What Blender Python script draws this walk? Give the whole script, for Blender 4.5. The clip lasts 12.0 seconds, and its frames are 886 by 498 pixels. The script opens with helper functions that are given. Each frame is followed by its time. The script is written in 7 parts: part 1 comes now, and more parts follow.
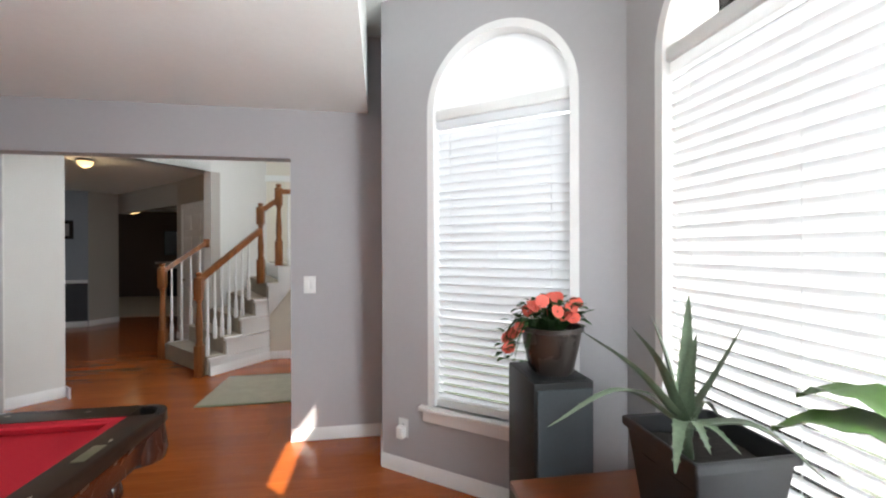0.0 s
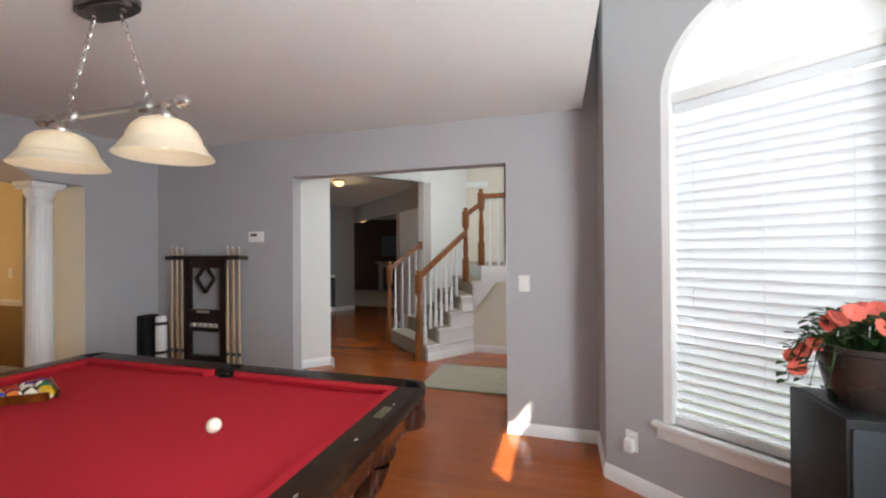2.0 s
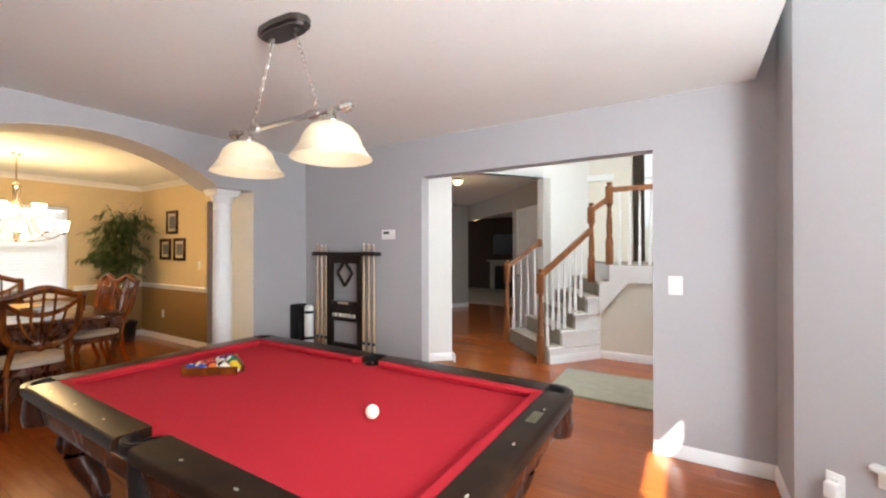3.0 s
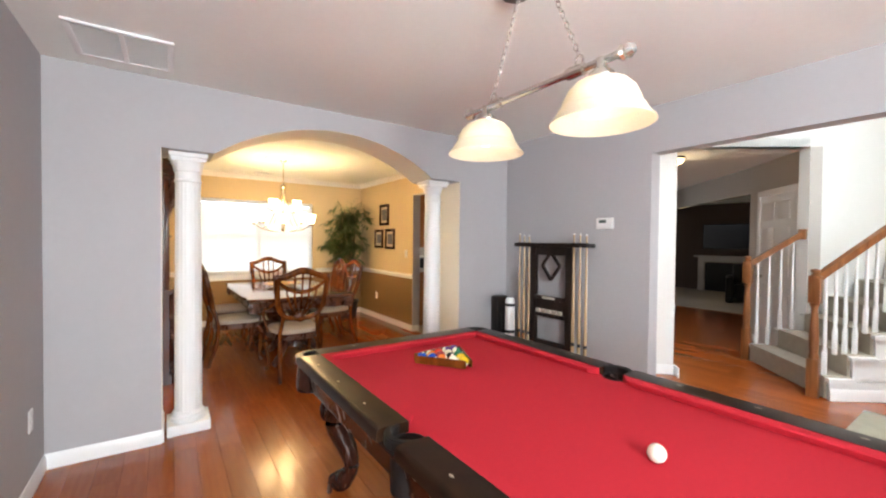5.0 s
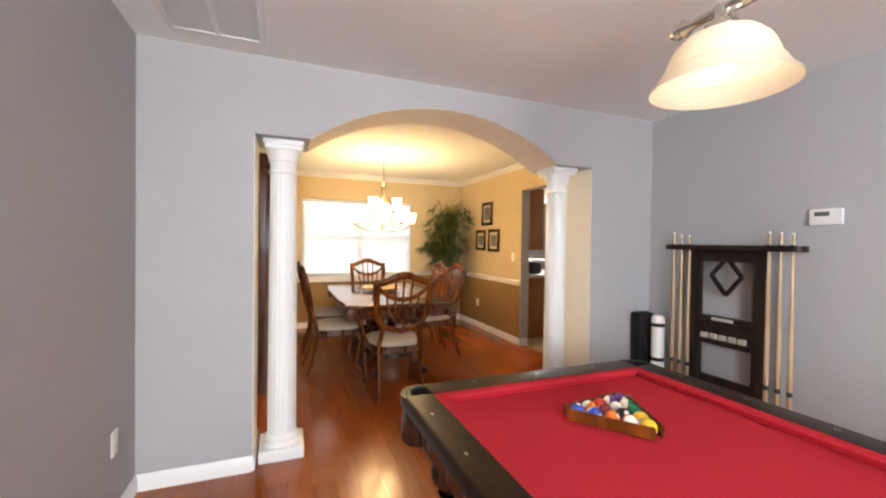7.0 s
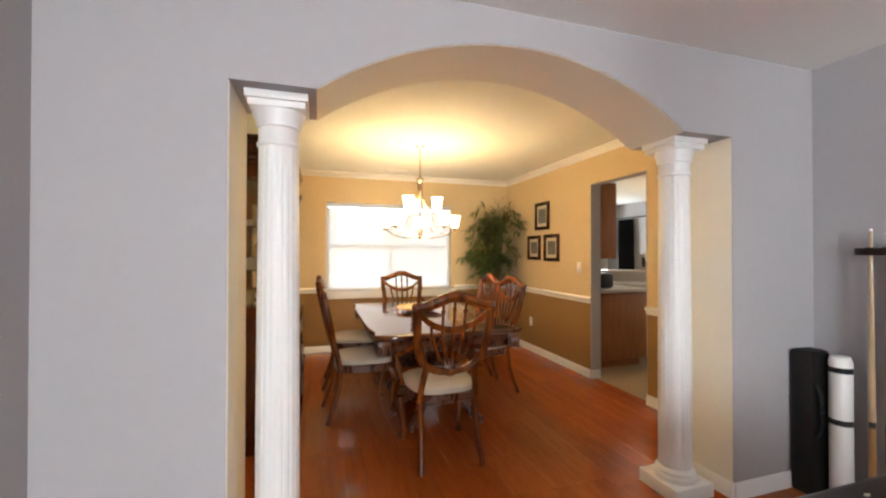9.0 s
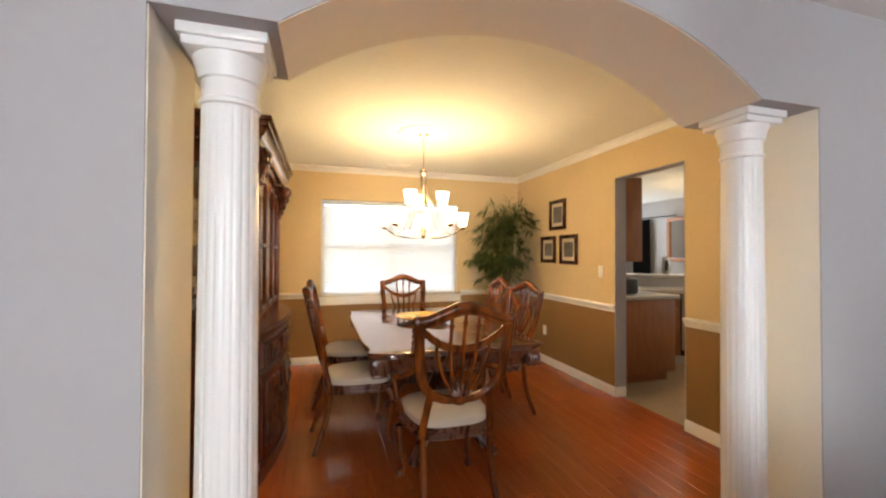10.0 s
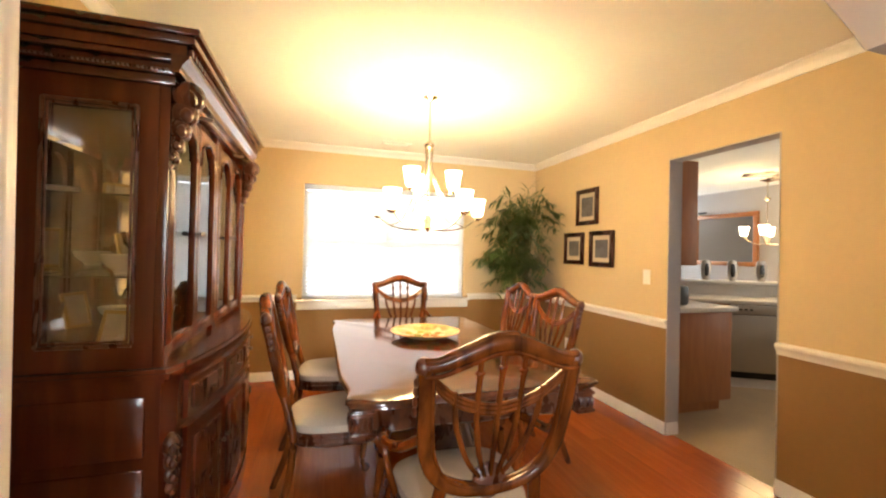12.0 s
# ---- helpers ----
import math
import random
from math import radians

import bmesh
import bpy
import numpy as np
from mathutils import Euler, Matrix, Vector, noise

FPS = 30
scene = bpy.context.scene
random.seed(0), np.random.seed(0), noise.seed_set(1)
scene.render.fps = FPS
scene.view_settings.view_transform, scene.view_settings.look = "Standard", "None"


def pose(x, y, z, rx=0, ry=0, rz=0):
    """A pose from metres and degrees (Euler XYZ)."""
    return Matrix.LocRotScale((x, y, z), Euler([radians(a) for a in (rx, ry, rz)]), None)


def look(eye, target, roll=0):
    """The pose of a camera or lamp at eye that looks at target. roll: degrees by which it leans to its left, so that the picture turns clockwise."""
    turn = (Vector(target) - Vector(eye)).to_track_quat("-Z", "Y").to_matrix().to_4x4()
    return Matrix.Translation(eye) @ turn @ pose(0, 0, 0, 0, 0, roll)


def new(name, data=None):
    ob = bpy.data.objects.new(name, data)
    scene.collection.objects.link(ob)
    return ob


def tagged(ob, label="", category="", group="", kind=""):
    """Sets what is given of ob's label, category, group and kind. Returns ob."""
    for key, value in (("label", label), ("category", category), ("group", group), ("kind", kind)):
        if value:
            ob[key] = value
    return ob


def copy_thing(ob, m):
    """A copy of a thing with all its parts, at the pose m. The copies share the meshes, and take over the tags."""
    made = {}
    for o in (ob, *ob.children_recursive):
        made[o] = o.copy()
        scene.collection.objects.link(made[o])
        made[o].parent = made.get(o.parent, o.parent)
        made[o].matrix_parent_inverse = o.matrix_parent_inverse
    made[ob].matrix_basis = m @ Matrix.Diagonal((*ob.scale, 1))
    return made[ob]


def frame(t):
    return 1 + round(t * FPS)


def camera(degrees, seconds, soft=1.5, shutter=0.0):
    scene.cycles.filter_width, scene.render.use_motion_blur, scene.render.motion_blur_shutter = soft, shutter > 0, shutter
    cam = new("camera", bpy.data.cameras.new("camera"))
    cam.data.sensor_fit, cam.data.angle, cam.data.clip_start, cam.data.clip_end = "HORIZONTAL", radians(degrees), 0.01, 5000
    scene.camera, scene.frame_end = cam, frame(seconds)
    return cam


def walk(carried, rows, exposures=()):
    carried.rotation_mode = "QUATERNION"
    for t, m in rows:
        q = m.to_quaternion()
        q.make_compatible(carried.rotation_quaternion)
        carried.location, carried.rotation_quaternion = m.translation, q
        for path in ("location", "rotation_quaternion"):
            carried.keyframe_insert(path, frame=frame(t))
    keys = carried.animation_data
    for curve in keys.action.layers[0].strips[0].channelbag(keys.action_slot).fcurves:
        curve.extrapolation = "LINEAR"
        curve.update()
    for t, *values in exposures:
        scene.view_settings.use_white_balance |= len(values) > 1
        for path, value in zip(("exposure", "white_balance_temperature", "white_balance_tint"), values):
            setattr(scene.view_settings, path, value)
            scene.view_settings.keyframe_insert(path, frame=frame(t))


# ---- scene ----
cam = camera(95.8, 12.0, soft=2.2)
PATH = [
    (0, (0.275, 0.025, 1.416), (0.587, 2.0, 1.413), -0.2),
    (0.5, (0.202, 0.025, 1.418), (0.334, 2.021, 1.414), -0.2),
    (1, (0.13, 0.021, 1.411), (0.05, 2.019, 1.413), -0.2),
    (1.5, (0.077, 0.01, 1.405), (-0.236, 1.985, 1.413), -0.4),
    (2, (0.023, 0.006, 1.4), (-0.536, 1.926, 1.411), -0.4),
    (2.5, (-0.071, 0.006, 1.4), (-0.876, 1.837, 1.409), -0.4),
    (3, (-0.171, 0.004, 1.388), (-1.212, 1.712, 1.395), -0.1),
    (3.5, (-0.288, -0.011, 1.388), (-1.541, 1.548, 1.383), 0.1),
    (5.5, (-0.776, 0.033, 1.373), (-2.502, 1.042, 1.333), 0.7),
    (6, (-0.934, 0.067, 1.369), (-2.722, 0.962, 1.331), 0.8),
    (6.5, (-1.115, 0.097, 1.359), (-2.947, 0.899, 1.323), 0.9),
    (7, (-1.323, 0.14, 1.36), (-3.183, 0.875, 1.33), 0.8),
    (7.5, (-1.561, 0.18, 1.349), (-3.44, 0.866, 1.332), 0.5),
    (9.5, (-2.508, 0.346, 1.346), (-4.423, 0.924, 1.371), 0.1),
    (10, (-2.726, 0.406, 1.341), (-4.642, 0.98, 1.371), 0.2),
    (10.5, (-2.947, 0.439, 1.343), (-4.858, 1.029, 1.374), 0.5),
    (11, (-3.161, 0.482, 1.349), (-5.071, 1.077, 1.375), 0.5),
    (11.5, (-3.363, 0.516, 1.356), (-5.273, 1.111, 1.37), 0.7),
    (12, (-3.512, 0.558, 1.341), (-5.425, 1.142, 1.358), 1.3),
]
walk(cam, [(t, look(eye, target, roll)) for t, eye, target, roll in PATH],
     exposures=[(0.0, 1.55), (1.5, 1.5), (2.0, 1.65), (2.5, 1.92), (3.5, 2.62), (5.5, 2.62), (7.5, 2.58), (9.5, 2.42), (11.0, 2.42), (11.5, 2.55), (12.0, 2.95)])

# ---- world, sun, window light, exposure ----
world = bpy.data.worlds.new("sky")
scene.world = world
world.use_nodes = True
_nt = world.node_tree
_sky = _nt.nodes.new("ShaderNodeTexSky")
_sky.sky_type, _sky.sun_disc = "NISHITA", False
_sky.sun_elevation, _sky.sun_rotation = radians(41.7), radians(135)
_bg = _nt.nodes["Background"]
_bg.inputs["Strength"].default_value = 0.05
_nt.links.new(_sky.outputs[0], _bg.inputs["Color"])

sun_data = bpy.data.lights.new("sun", "SUN")
sun_data.energy, sun_data.angle, sun_data.color = 5.0, radians(0.5), (1.0, 0.93, 0.82)
sun = new("sun", sun_data)
sun.matrix_world = look((6.25, -6.4, 8.06), (0, 0, 0))


def area_light(name, eye, target, sx, sy, watts, color):
    d = bpy.data.lights.new(name, "AREA")
    d.shape, d.size, d.size_y, d.energy, d.color = "RECTANGLE", sx, sy, watts, color
    ob = new(name, d)
    ob.matrix_world = look(eye, target)
    return ob


def bulb_light(name, place, watts, color, radius=0.03):
    d = bpy.data.lights.new(name, "POINT")
    d.energy, d.color, d.shadow_soft_size = watts, color, radius
    ob = new(name, d)
    ob.location = place
    return ob


DAY = (0.89, 0.95, 1.0)
WARM = (1.0, 0.72, 0.40)
# sky light in the bay's wide window, and a fill lamp added for the entry
area_light("bay_middle_skylight", (1.42, 0.12, 1.36), (0.0, 0.75, 1.12), 1.15, 1.75, 41, DAY).data.spread = radians(160)
area_light("entry_fill", (0.42, 4.45, 3.5), (-1.2, 5.6, 1.2), 1.4, 1.8, 17.5, DAY).data.spread = radians(110)


def sky_backdrop(name, eye, turn, width, height, strength):
    m = bpy.data.materials.new(name)
    m.use_nodes = True
    nt = m.node_tree
    nt.nodes.remove(nt.nodes["Principled BSDF"])
    e = nt.nodes.new("ShaderNodeEmission")
    e.inputs["Color"].default_value, e.inputs["Strength"].default_value = (0.96, 0.98, 1.0, 1), strength
    nt.links.new(e.outputs[0], nt.nodes["Material Output"].inputs["Surface"])
    me = bpy.data.meshes.new(name)
    me.from_pydata([(-width / 2, 0, 0), (width / 2, 0, 0), (width / 2, 0, height), (-width / 2, 0, height)], [], [(0, 1, 2, 3)])
    me.materials.append(m)
    ob = new(name, me)
    ob.matrix_world = pose(*eye, 0, 0, turn)
    tagged(ob, "bright hazy daylight sky beyond the windows", "sky", "", "structure")


sky_backdrop("backdrop", (9.5, 0.5, -0.6), 90, 24, 11.5, 1.7)
sky_backdrop("backdrop_north", (5.5, 8.6, -0.6), 142, 10, 11.0, 1.5)
sky_backdrop("backdrop_west", (-14.0, 1.3, -0.6), 90, 20, 8.0, 1.2)

# ---- materials ----
def material(name, color, rough=0.5, metal=0.0, vary=0.06, scale=6.0, bump=0.0, bump_scale=60.0, spec=0.5, coat=0.0,
             transmission=0.0, emit=None, strength=0.0, translucent=0.0):
    m = bpy.data.materials.new(name)
    m.use_nodes = True
    nt = m.node_tree
    p = nt.nodes["Principled BSDF"]
    p.inputs["Roughness"].default_value = rough
    p.inputs["Metallic"].default_value = metal
    p.inputs["Specular IOR Level"].default_value = spec
    p.inputs["Coat Weight"].default_value = coat
    p.inputs["Coat Roughness"].default_value = 0.12
    p.inputs["Transmission Weight"].default_value = transmission
    p.inputs["Base Color"].default_value = (*color, 1)
    tc = nt.nodes.new("ShaderNodeTexCoord")
    if vary > 0:
        n1 = nt.nodes.new("ShaderNodeTexNoise")
        n1.inputs["Scale"].default_value, n1.inputs["Detail"].default_value = scale, 6
        n2 = nt.nodes.new("ShaderNodeTexNoise")
        n2.inputs["Scale"].default_value, n2.inputs["Detail"].default_value = scale * 14, 3
        nt.links.new(tc.outputs["Object"], n1.inputs["Vector"])
        nt.links.new(tc.outputs["Object"], n2.inputs["Vector"])
        add = nt.nodes.new("ShaderNodeMath")
        add.operation = "ADD"
        nt.links.new(n1.outputs["Fac"], add.inputs[0])
        nt.links.new(n2.outputs["Fac"], add.inputs[1])
        mr = nt.nodes.new("ShaderNodeMapRange")
        mr.inputs["From Min"].default_value, mr.inputs["From Max"].default_value = 0.6, 1.4
        mr.inputs["To Min"].default_value, mr.inputs["To Max"].default_value = 1 - vary, 1 + vary
        nt.links.new(add.outputs[0], mr.inputs["Value"])
        mul = nt.nodes.new("ShaderNodeVectorMath")
        mul.operation = "SCALE"
        mul.inputs[0].default_value = color
        nt.links.new(mr.outputs[0], mul.inputs["Scale"])
        nt.links.new(mul.outputs[0], p.inputs["Base Color"])
        rr = nt.nodes.new("ShaderNodeMapRange")
        rr.inputs["To Min"].default_value, rr.inputs["To Max"].default_value = max(0.02, rough - 0.06), min(1, rough + 0.06)
        nt.links.new(n1.outputs["Fac"], rr.inputs["Value"])
        nt.links.new(rr.outputs[0], p.inputs["Roughness"])
    if bump > 0:
        nb = nt.nodes.new("ShaderNodeTexNoise")
        nb.inputs["Scale"].default_value, nb.inputs["Detail"].default_value = bump_scale, 4
        nt.links.new(tc.outputs["Object"], nb.inputs["Vector"])
        b = nt.nodes.new("ShaderNodeBump")
        b.inputs["Strength"].default_value, b.inputs["Distance"].default_value = bump, 0.004
        nt.links.new(nb.outputs["Fac"], b.inputs["Height"])
        nt.links.new(b.outputs[0], p.inputs["Normal"])
    if emit:
        p.inputs["Emission Color"].default_value = (*emit, 1)
        p.inputs["Emission Strength"].default_value = strength
    if translucent > 0:
        t = nt.nodes.new("ShaderNodeBsdfTranslucent")
        t.inputs["Color"].default_value = (*color, 1)
        mix = nt.nodes.new("ShaderNodeMixShader")
        mix.inputs[0].default_value = translucent
        nt.links.new(p.outputs[0], mix.inputs[1])
        nt.links.new(t.outputs[0], mix.inputs[2])
        nt.links.new(mix.outputs[0], nt.nodes["Material Output"].inputs["Surface"])
    return m


def wood(name, dark, light, rough=0.3, stretch=(1, 12, 12), scale=3.0, coat=0.0, vary_obj=0.0, bump=0.15, spec=0.5, uneven=0.07):
    m = bpy.data.materials.new(name)
    m.use_nodes = True
    nt = m.node_tree
    p = nt.nodes["Principled BSDF"]
    p.inputs["Coat Weight"].default_value = coat
    p.inputs["Specular IOR Level"].default_value = spec
    p.inputs["Coat Roughness"].default_value = 0.1
    tc = nt.nodes.new("ShaderNodeTexCoord")
    mp = nt.nodes.new("ShaderNodeMapping")
    mp.inputs["Scale"].default_value = stretch
    nt.links.new(tc.outputs["Object"], mp.inputs["Vector"])
    info = nt.nodes.new("ShaderNodeObjectInfo")
    if vary_obj:
        off = nt.nodes.new("ShaderNodeVectorMath")
        off.operation = "SCALE"
        off.inputs[0].default_value = (37, 19, 11)
        nt.links.new(info.outputs["Random"], off.inputs["Scale"])
        nt.links.new(off.outputs[0], mp.inputs["Location"])
    n1 = nt.nodes.new("ShaderNodeTexNoise")
    n1.inputs["Scale"].default_value, n1.inputs["Detail"].default_value, n1.inputs["Distortion"].default_value = scale, 8, 0.6
    nt.links.new(mp.outputs[0], n1.inputs["Vector"])
    n2 = nt.nodes.new("ShaderNodeTexNoise")
    n2.inputs["Scale"].default_value, n2.inputs["Detail"].default_value = 1.3, 3
    nt.links.new(tc.outputs["Object"], n2.inputs["Vector"])
    ramp = nt.nodes.new("ShaderNodeMapRange")
    ramp.inputs["From Min"].default_value, ramp.inputs["From Max"].default_value = 0.3, 0.7
    nt.links.new(n1.outputs["Fac"], ramp.inputs["Value"])
    mix = nt.nodes.new("ShaderNodeMix")
    mix.data_type = "RGBA"
    mix.inputs[6].default_value, mix.inputs[7].default_value = (*dark, 1), (*light, 1)
    nt.links.new(ramp.outputs[0], mix.inputs[0])
    hue = nt.nodes.new("ShaderNodeHueSaturation")
    nt.links.new(mix.outputs[2], hue.inputs["Color"])
    val = nt.nodes.new("ShaderNodeMapRange")
    val.inputs["To Min"].default_value, val.inputs["To Max"].default_value = 0.85, 1.15
    nt.links.new(n2.outputs["Fac"], val.inputs["Value"])
    if vary_obj:
        v2 = nt.nodes.new("ShaderNodeMapRange")
        v2.inputs["To Min"].default_value, v2.inputs["To Max"].default_value = 1 - vary_obj, 1 + vary_obj
        nt.links.new(info.outputs["Random"], v2.inputs["Value"])
        mm = nt.nodes.new("ShaderNodeMath")
        mm.operation = "MULTIPLY"
        nt.links.new(val.outputs[0], mm.inputs[0])
        nt.links.new(v2.outputs[0], mm.inputs[1])
        nt.links.new(mm.outputs[0], hue.inputs["Value"])
    else:
        nt.links.new(val.outputs[0], hue.inputs["Value"])
    nt.links.new(hue.outputs[0], p.inputs["Base Color"])
    rr = nt.nodes.new("ShaderNodeMapRange")
    rr.inputs["To Min"].default_value, rr.inputs["To Max"].default_value = max(0.03, rough - uneven), rough + uneven
    nt.links.new(n1.outputs["Fac"], rr.inputs["Value"])
    nt.links.new(rr.outputs[0], p.inputs["Roughness"])
    b = nt.nodes.new("ShaderNodeBump")
    b.inputs["Strength"].default_value, b.inputs["Distance"].default_value = bump, 0.002
    nt.links.new(n1.outputs["Fac"], b.inputs["Height"])
    nt.links.new(b.outputs[0], p.inputs["Normal"])
    return m


def glass(name, tint=(1, 1, 1), ior=1.5):
    m = bpy.data.materials.new(name)
    m.use_nodes = True
    nt = m.node_tree
    nt.nodes.remove(nt.nodes["Principled BSDF"])
    t = nt.nodes.new("ShaderNodeBsdfTransparent")
    t.inputs["Color"].default_value = (*tint, 1)
    g = nt.nodes.new("ShaderNodeBsdfGlossy")
    g.inputs["Roughness"].default_value = 0.02
    fr = nt.nodes.new("ShaderNodeFresnel")
    fr.inputs["IOR"].default_value = ior
    mix = nt.nodes.new("ShaderNodeMixShader")
    nt.links.new(fr.outputs[0], mix.inputs[0])
    nt.links.new(t.outputs[0], mix.inputs[1])
    nt.links.new(g.outputs[0], mix.inputs[2])
    nt.links.new(mix.outputs[0], nt.nodes["Material Output"].inputs["Surface"])
    return m


M_wall = material("lavender_grey_wall_paint", (0.42, 0.41, 0.42), 0.75, vary=0.025, scale=2, bump=0.12, bump_scale=220)
M_ceil = material("white_ceiling_paint", (0.84, 0.86, 0.83), 0.9, vary=0.02, scale=2, bump=0.3, bump_scale=140)
M_trim = material("white_trim_paint", (0.80, 0.80, 0.79), 0.35, vary=0.02)
M_foyer = material("off_white_wall_paint", (0.72, 0.71, 0.68), 0.75, vary=0.02, bump=0.1, bump_scale=220)
M_cream = material("cream_wall_paint", (0.76, 0.72, 0.62), 0.75, vary=0.02, bump=0.1, bump_scale=220)
M_yellow = material("warm_yellow_wall_paint", (0.60, 0.47, 0.27), 0.7, vary=0.03, scale=2, bump=0.1, bump_scale=220)
M_brown = material("tan_brown_wall_paint", (0.25, 0.145, 0.05), 0.65, vary=0.04, scale=2, bump=0.1, bump_scale=220)
M_hall = material("grey_beige_wall_paint", (0.42, 0.39, 0.35), 0.75, vary=0.02, bump=0.1, bump_scale=220)
M_blue = material("grey_blue_wall_paint", (0.30, 0.33, 0.37), 0.75, vary=0.02)
M_floor = wood("cherry_floor_planks", (0.295, 0.067, 0.012), (0.36, 0.091, 0.018), 0.2, (1.2, 14, 14), 2.4, coat=0.1, vary_obj=0.10, bump=0.012, spec=0.4, uneven=0.02)
M_tile = material("beige_floor_tile", (0.36, 0.265, 0.155), 0.55, vary=0.14, scale=4)
M_dark = wood("dark_mahogany", (0.018, 0.006, 0.004), (0.055, 0.017, 0.009), 0.26, (6, 6, 1.2), 3, coat=0.1, spec=0.35)
M_cherry = wood("cherry_furniture_wood", (0.038, 0.009, 0.002), (0.21, 0.055, 0.009), 0.24, (5, 5, 1.2), 3, coat=0.1, spec=0.22, bump=0.03, uneven=0.03)
M_oak = wood("oak_stair_wood", (0.13, 0.045, 0.014), (0.29, 0.105, 0.032), 0.3, (8, 8, 1), 3)
M_black = wood("black_stained_wood", (0.010, 0.007, 0.006), (0.028, 0.017, 0.013), 0.38, (5, 5, 1.2), 3, coat=0.0, spec=0.2)
M_felt = material("red_billiard_felt", (0.46, 0.020, 0.034), 0.95, vary=0.05, scale=5, bump=0.25, bump_scale=700, spec=0.15)
M_leather = material("black_pocket_leather", (0.010, 0.009, 0.009), 0.5, vary=0.1, bump=0.3, bump_scale=120, spec=0.25)
M_blackm = material("black_satin_plastic", (0.014, 0.015, 0.016), 0.42, vary=0.1, scale=8, spec=0.25)
M_seat = material("beige_seat_fabric", (0.46, 0.39, 0.31), 0.9, vary=0.08, scale=10, bump=0.4, bump_scale=260)
M_carpet = material("beige_stair_carpet", (0.40, 0.36, 0.29), 0.95, vary=0.15, scale=12, bump=0.8, bump_scale=180)
M_rug = material("sage_woven_rug", (0.40, 0.37, 0.28), 0.95, vary=0.15, scale=10, bump=0.8, bump_scale=150)
M_blind = material("white_blind_slat", (0.82, 0.83, 0.84), 0.45, vary=0.01, translucent=0.55)
M_shade_cloth = material("white_shade_cloth", (0.85, 0.85, 0.85), 0.9, vary=0.01, translucent=0.7)
M_glass = glass("clear_glass")
# cabinet glass, IOR raised to strengthen the reflected windows
M_gloss_glass = glass("extra_reflective_glass", ior=1.9)
M_chrome = material("brushed_nickel", (0.62, 0.60, 0.56), 0.22, metal=1.0, vary=0.04)
M_pewter = material("dark_pewter", (0.16, 0.14, 0.13), 0.35, metal=1.0, vary=0.08)
M_white = material("white_plastic", (0.80, 0.80, 0.78), 0.4, vary=0.01)

# ---- mesh helpers ----
def mesh_of(name, bm, material_=None, smooth=True, angle=40):
    bmesh.ops.recalc_face_normals(bm, faces=bm.faces[:])
    me = bpy.data.meshes.new(name)
    if smooth:
        lim = radians(angle)
        for f in bm.faces:
            f.smooth = True
        for e in bm.edges:
            if len(e.link_faces) != 2 or e.calc_face_angle(0) > lim:
                e.smooth = False
    bm.to_mesh(me)
    bm.free()
    if material_:
        me.materials.append(material_)
    return me


def part(name, bm, material_, parent=None, label=""):
    ob = new(name, mesh_of(name, bm, material_))
    if parent:
        ob.parent = parent
    if label:
        ob["label"] = label
    return ob


def thing(name, label, category, place=(0, 0, 0), turn=0.0, group="", kind=""):
    ob = new(name)
    ob.empty_display_size = 0.1
    ob.matrix_world = pose(*place, 0, 0, turn)
    return tagged(ob, label, category, group, kind)


def structure(name, bm, material_, label, category):
    ob = part(name, bm, material_)
    return tagged(ob, label, category, "", "structure")


def B():
    return bmesh.new()


def box(bm, x0, x1, y0, y1, z0, z1, bevel=0.0, m=None):
    """A box, optionally with bevelled edges, moved by m."""
    vs = [bm.verts.new((x, y, z)) for x in (x0, x1) for y in (y0, y1) for z in (z0, z1)]
    idx = ((0, 1, 3, 2), (4, 6, 7, 5), (0, 4, 5, 1), (2, 3, 7, 6), (0, 2, 6, 4), (1, 5, 7, 3))
    fs = [bm.faces.new([vs[i] for i in f]) for f in idx]
    if bevel > 0:
        es = list({e for f in fs for e in f.edges})
        r = bmesh.ops.bevel(bm, geom=es, offset=bevel, segments=2, profile=0.5, affect="EDGES")
        vs = list({v for f in r["faces"] for v in f.verts} | {v for v in vs if v.is_valid})
    if m is not None:
        bmesh.ops.transform(bm, matrix=m, verts=vs)
    return bm


def prism(bm, outline, d0, d1, axis="y", m=None):
    """A flat outline of (a, b) pairs pushed from d0 to d1 along an axis: y gives (a, d, b), x gives (d, a, b), z gives (a, b, d)."""
    def at(a, b, d):
        return (a, d, b) if axis == "y" else (d, a, b) if axis == "x" else (a, b, d)
    lo = [bm.verts.new(at(a, b, d0)) for a, b in outline]
    hi = [bm.verts.new(at(a, b, d1)) for a, b in outline]
    bm.faces.new(lo)
    bm.faces.new(hi[::-1])
    n = len(outline)
    for i in range(n):
        bm.faces.new((lo[i], hi[i], hi[(i + 1) % n], lo[(i + 1) % n]))
    if m is not None:
        bmesh.ops.transform(bm, matrix=m, verts=lo + hi)
    return bm


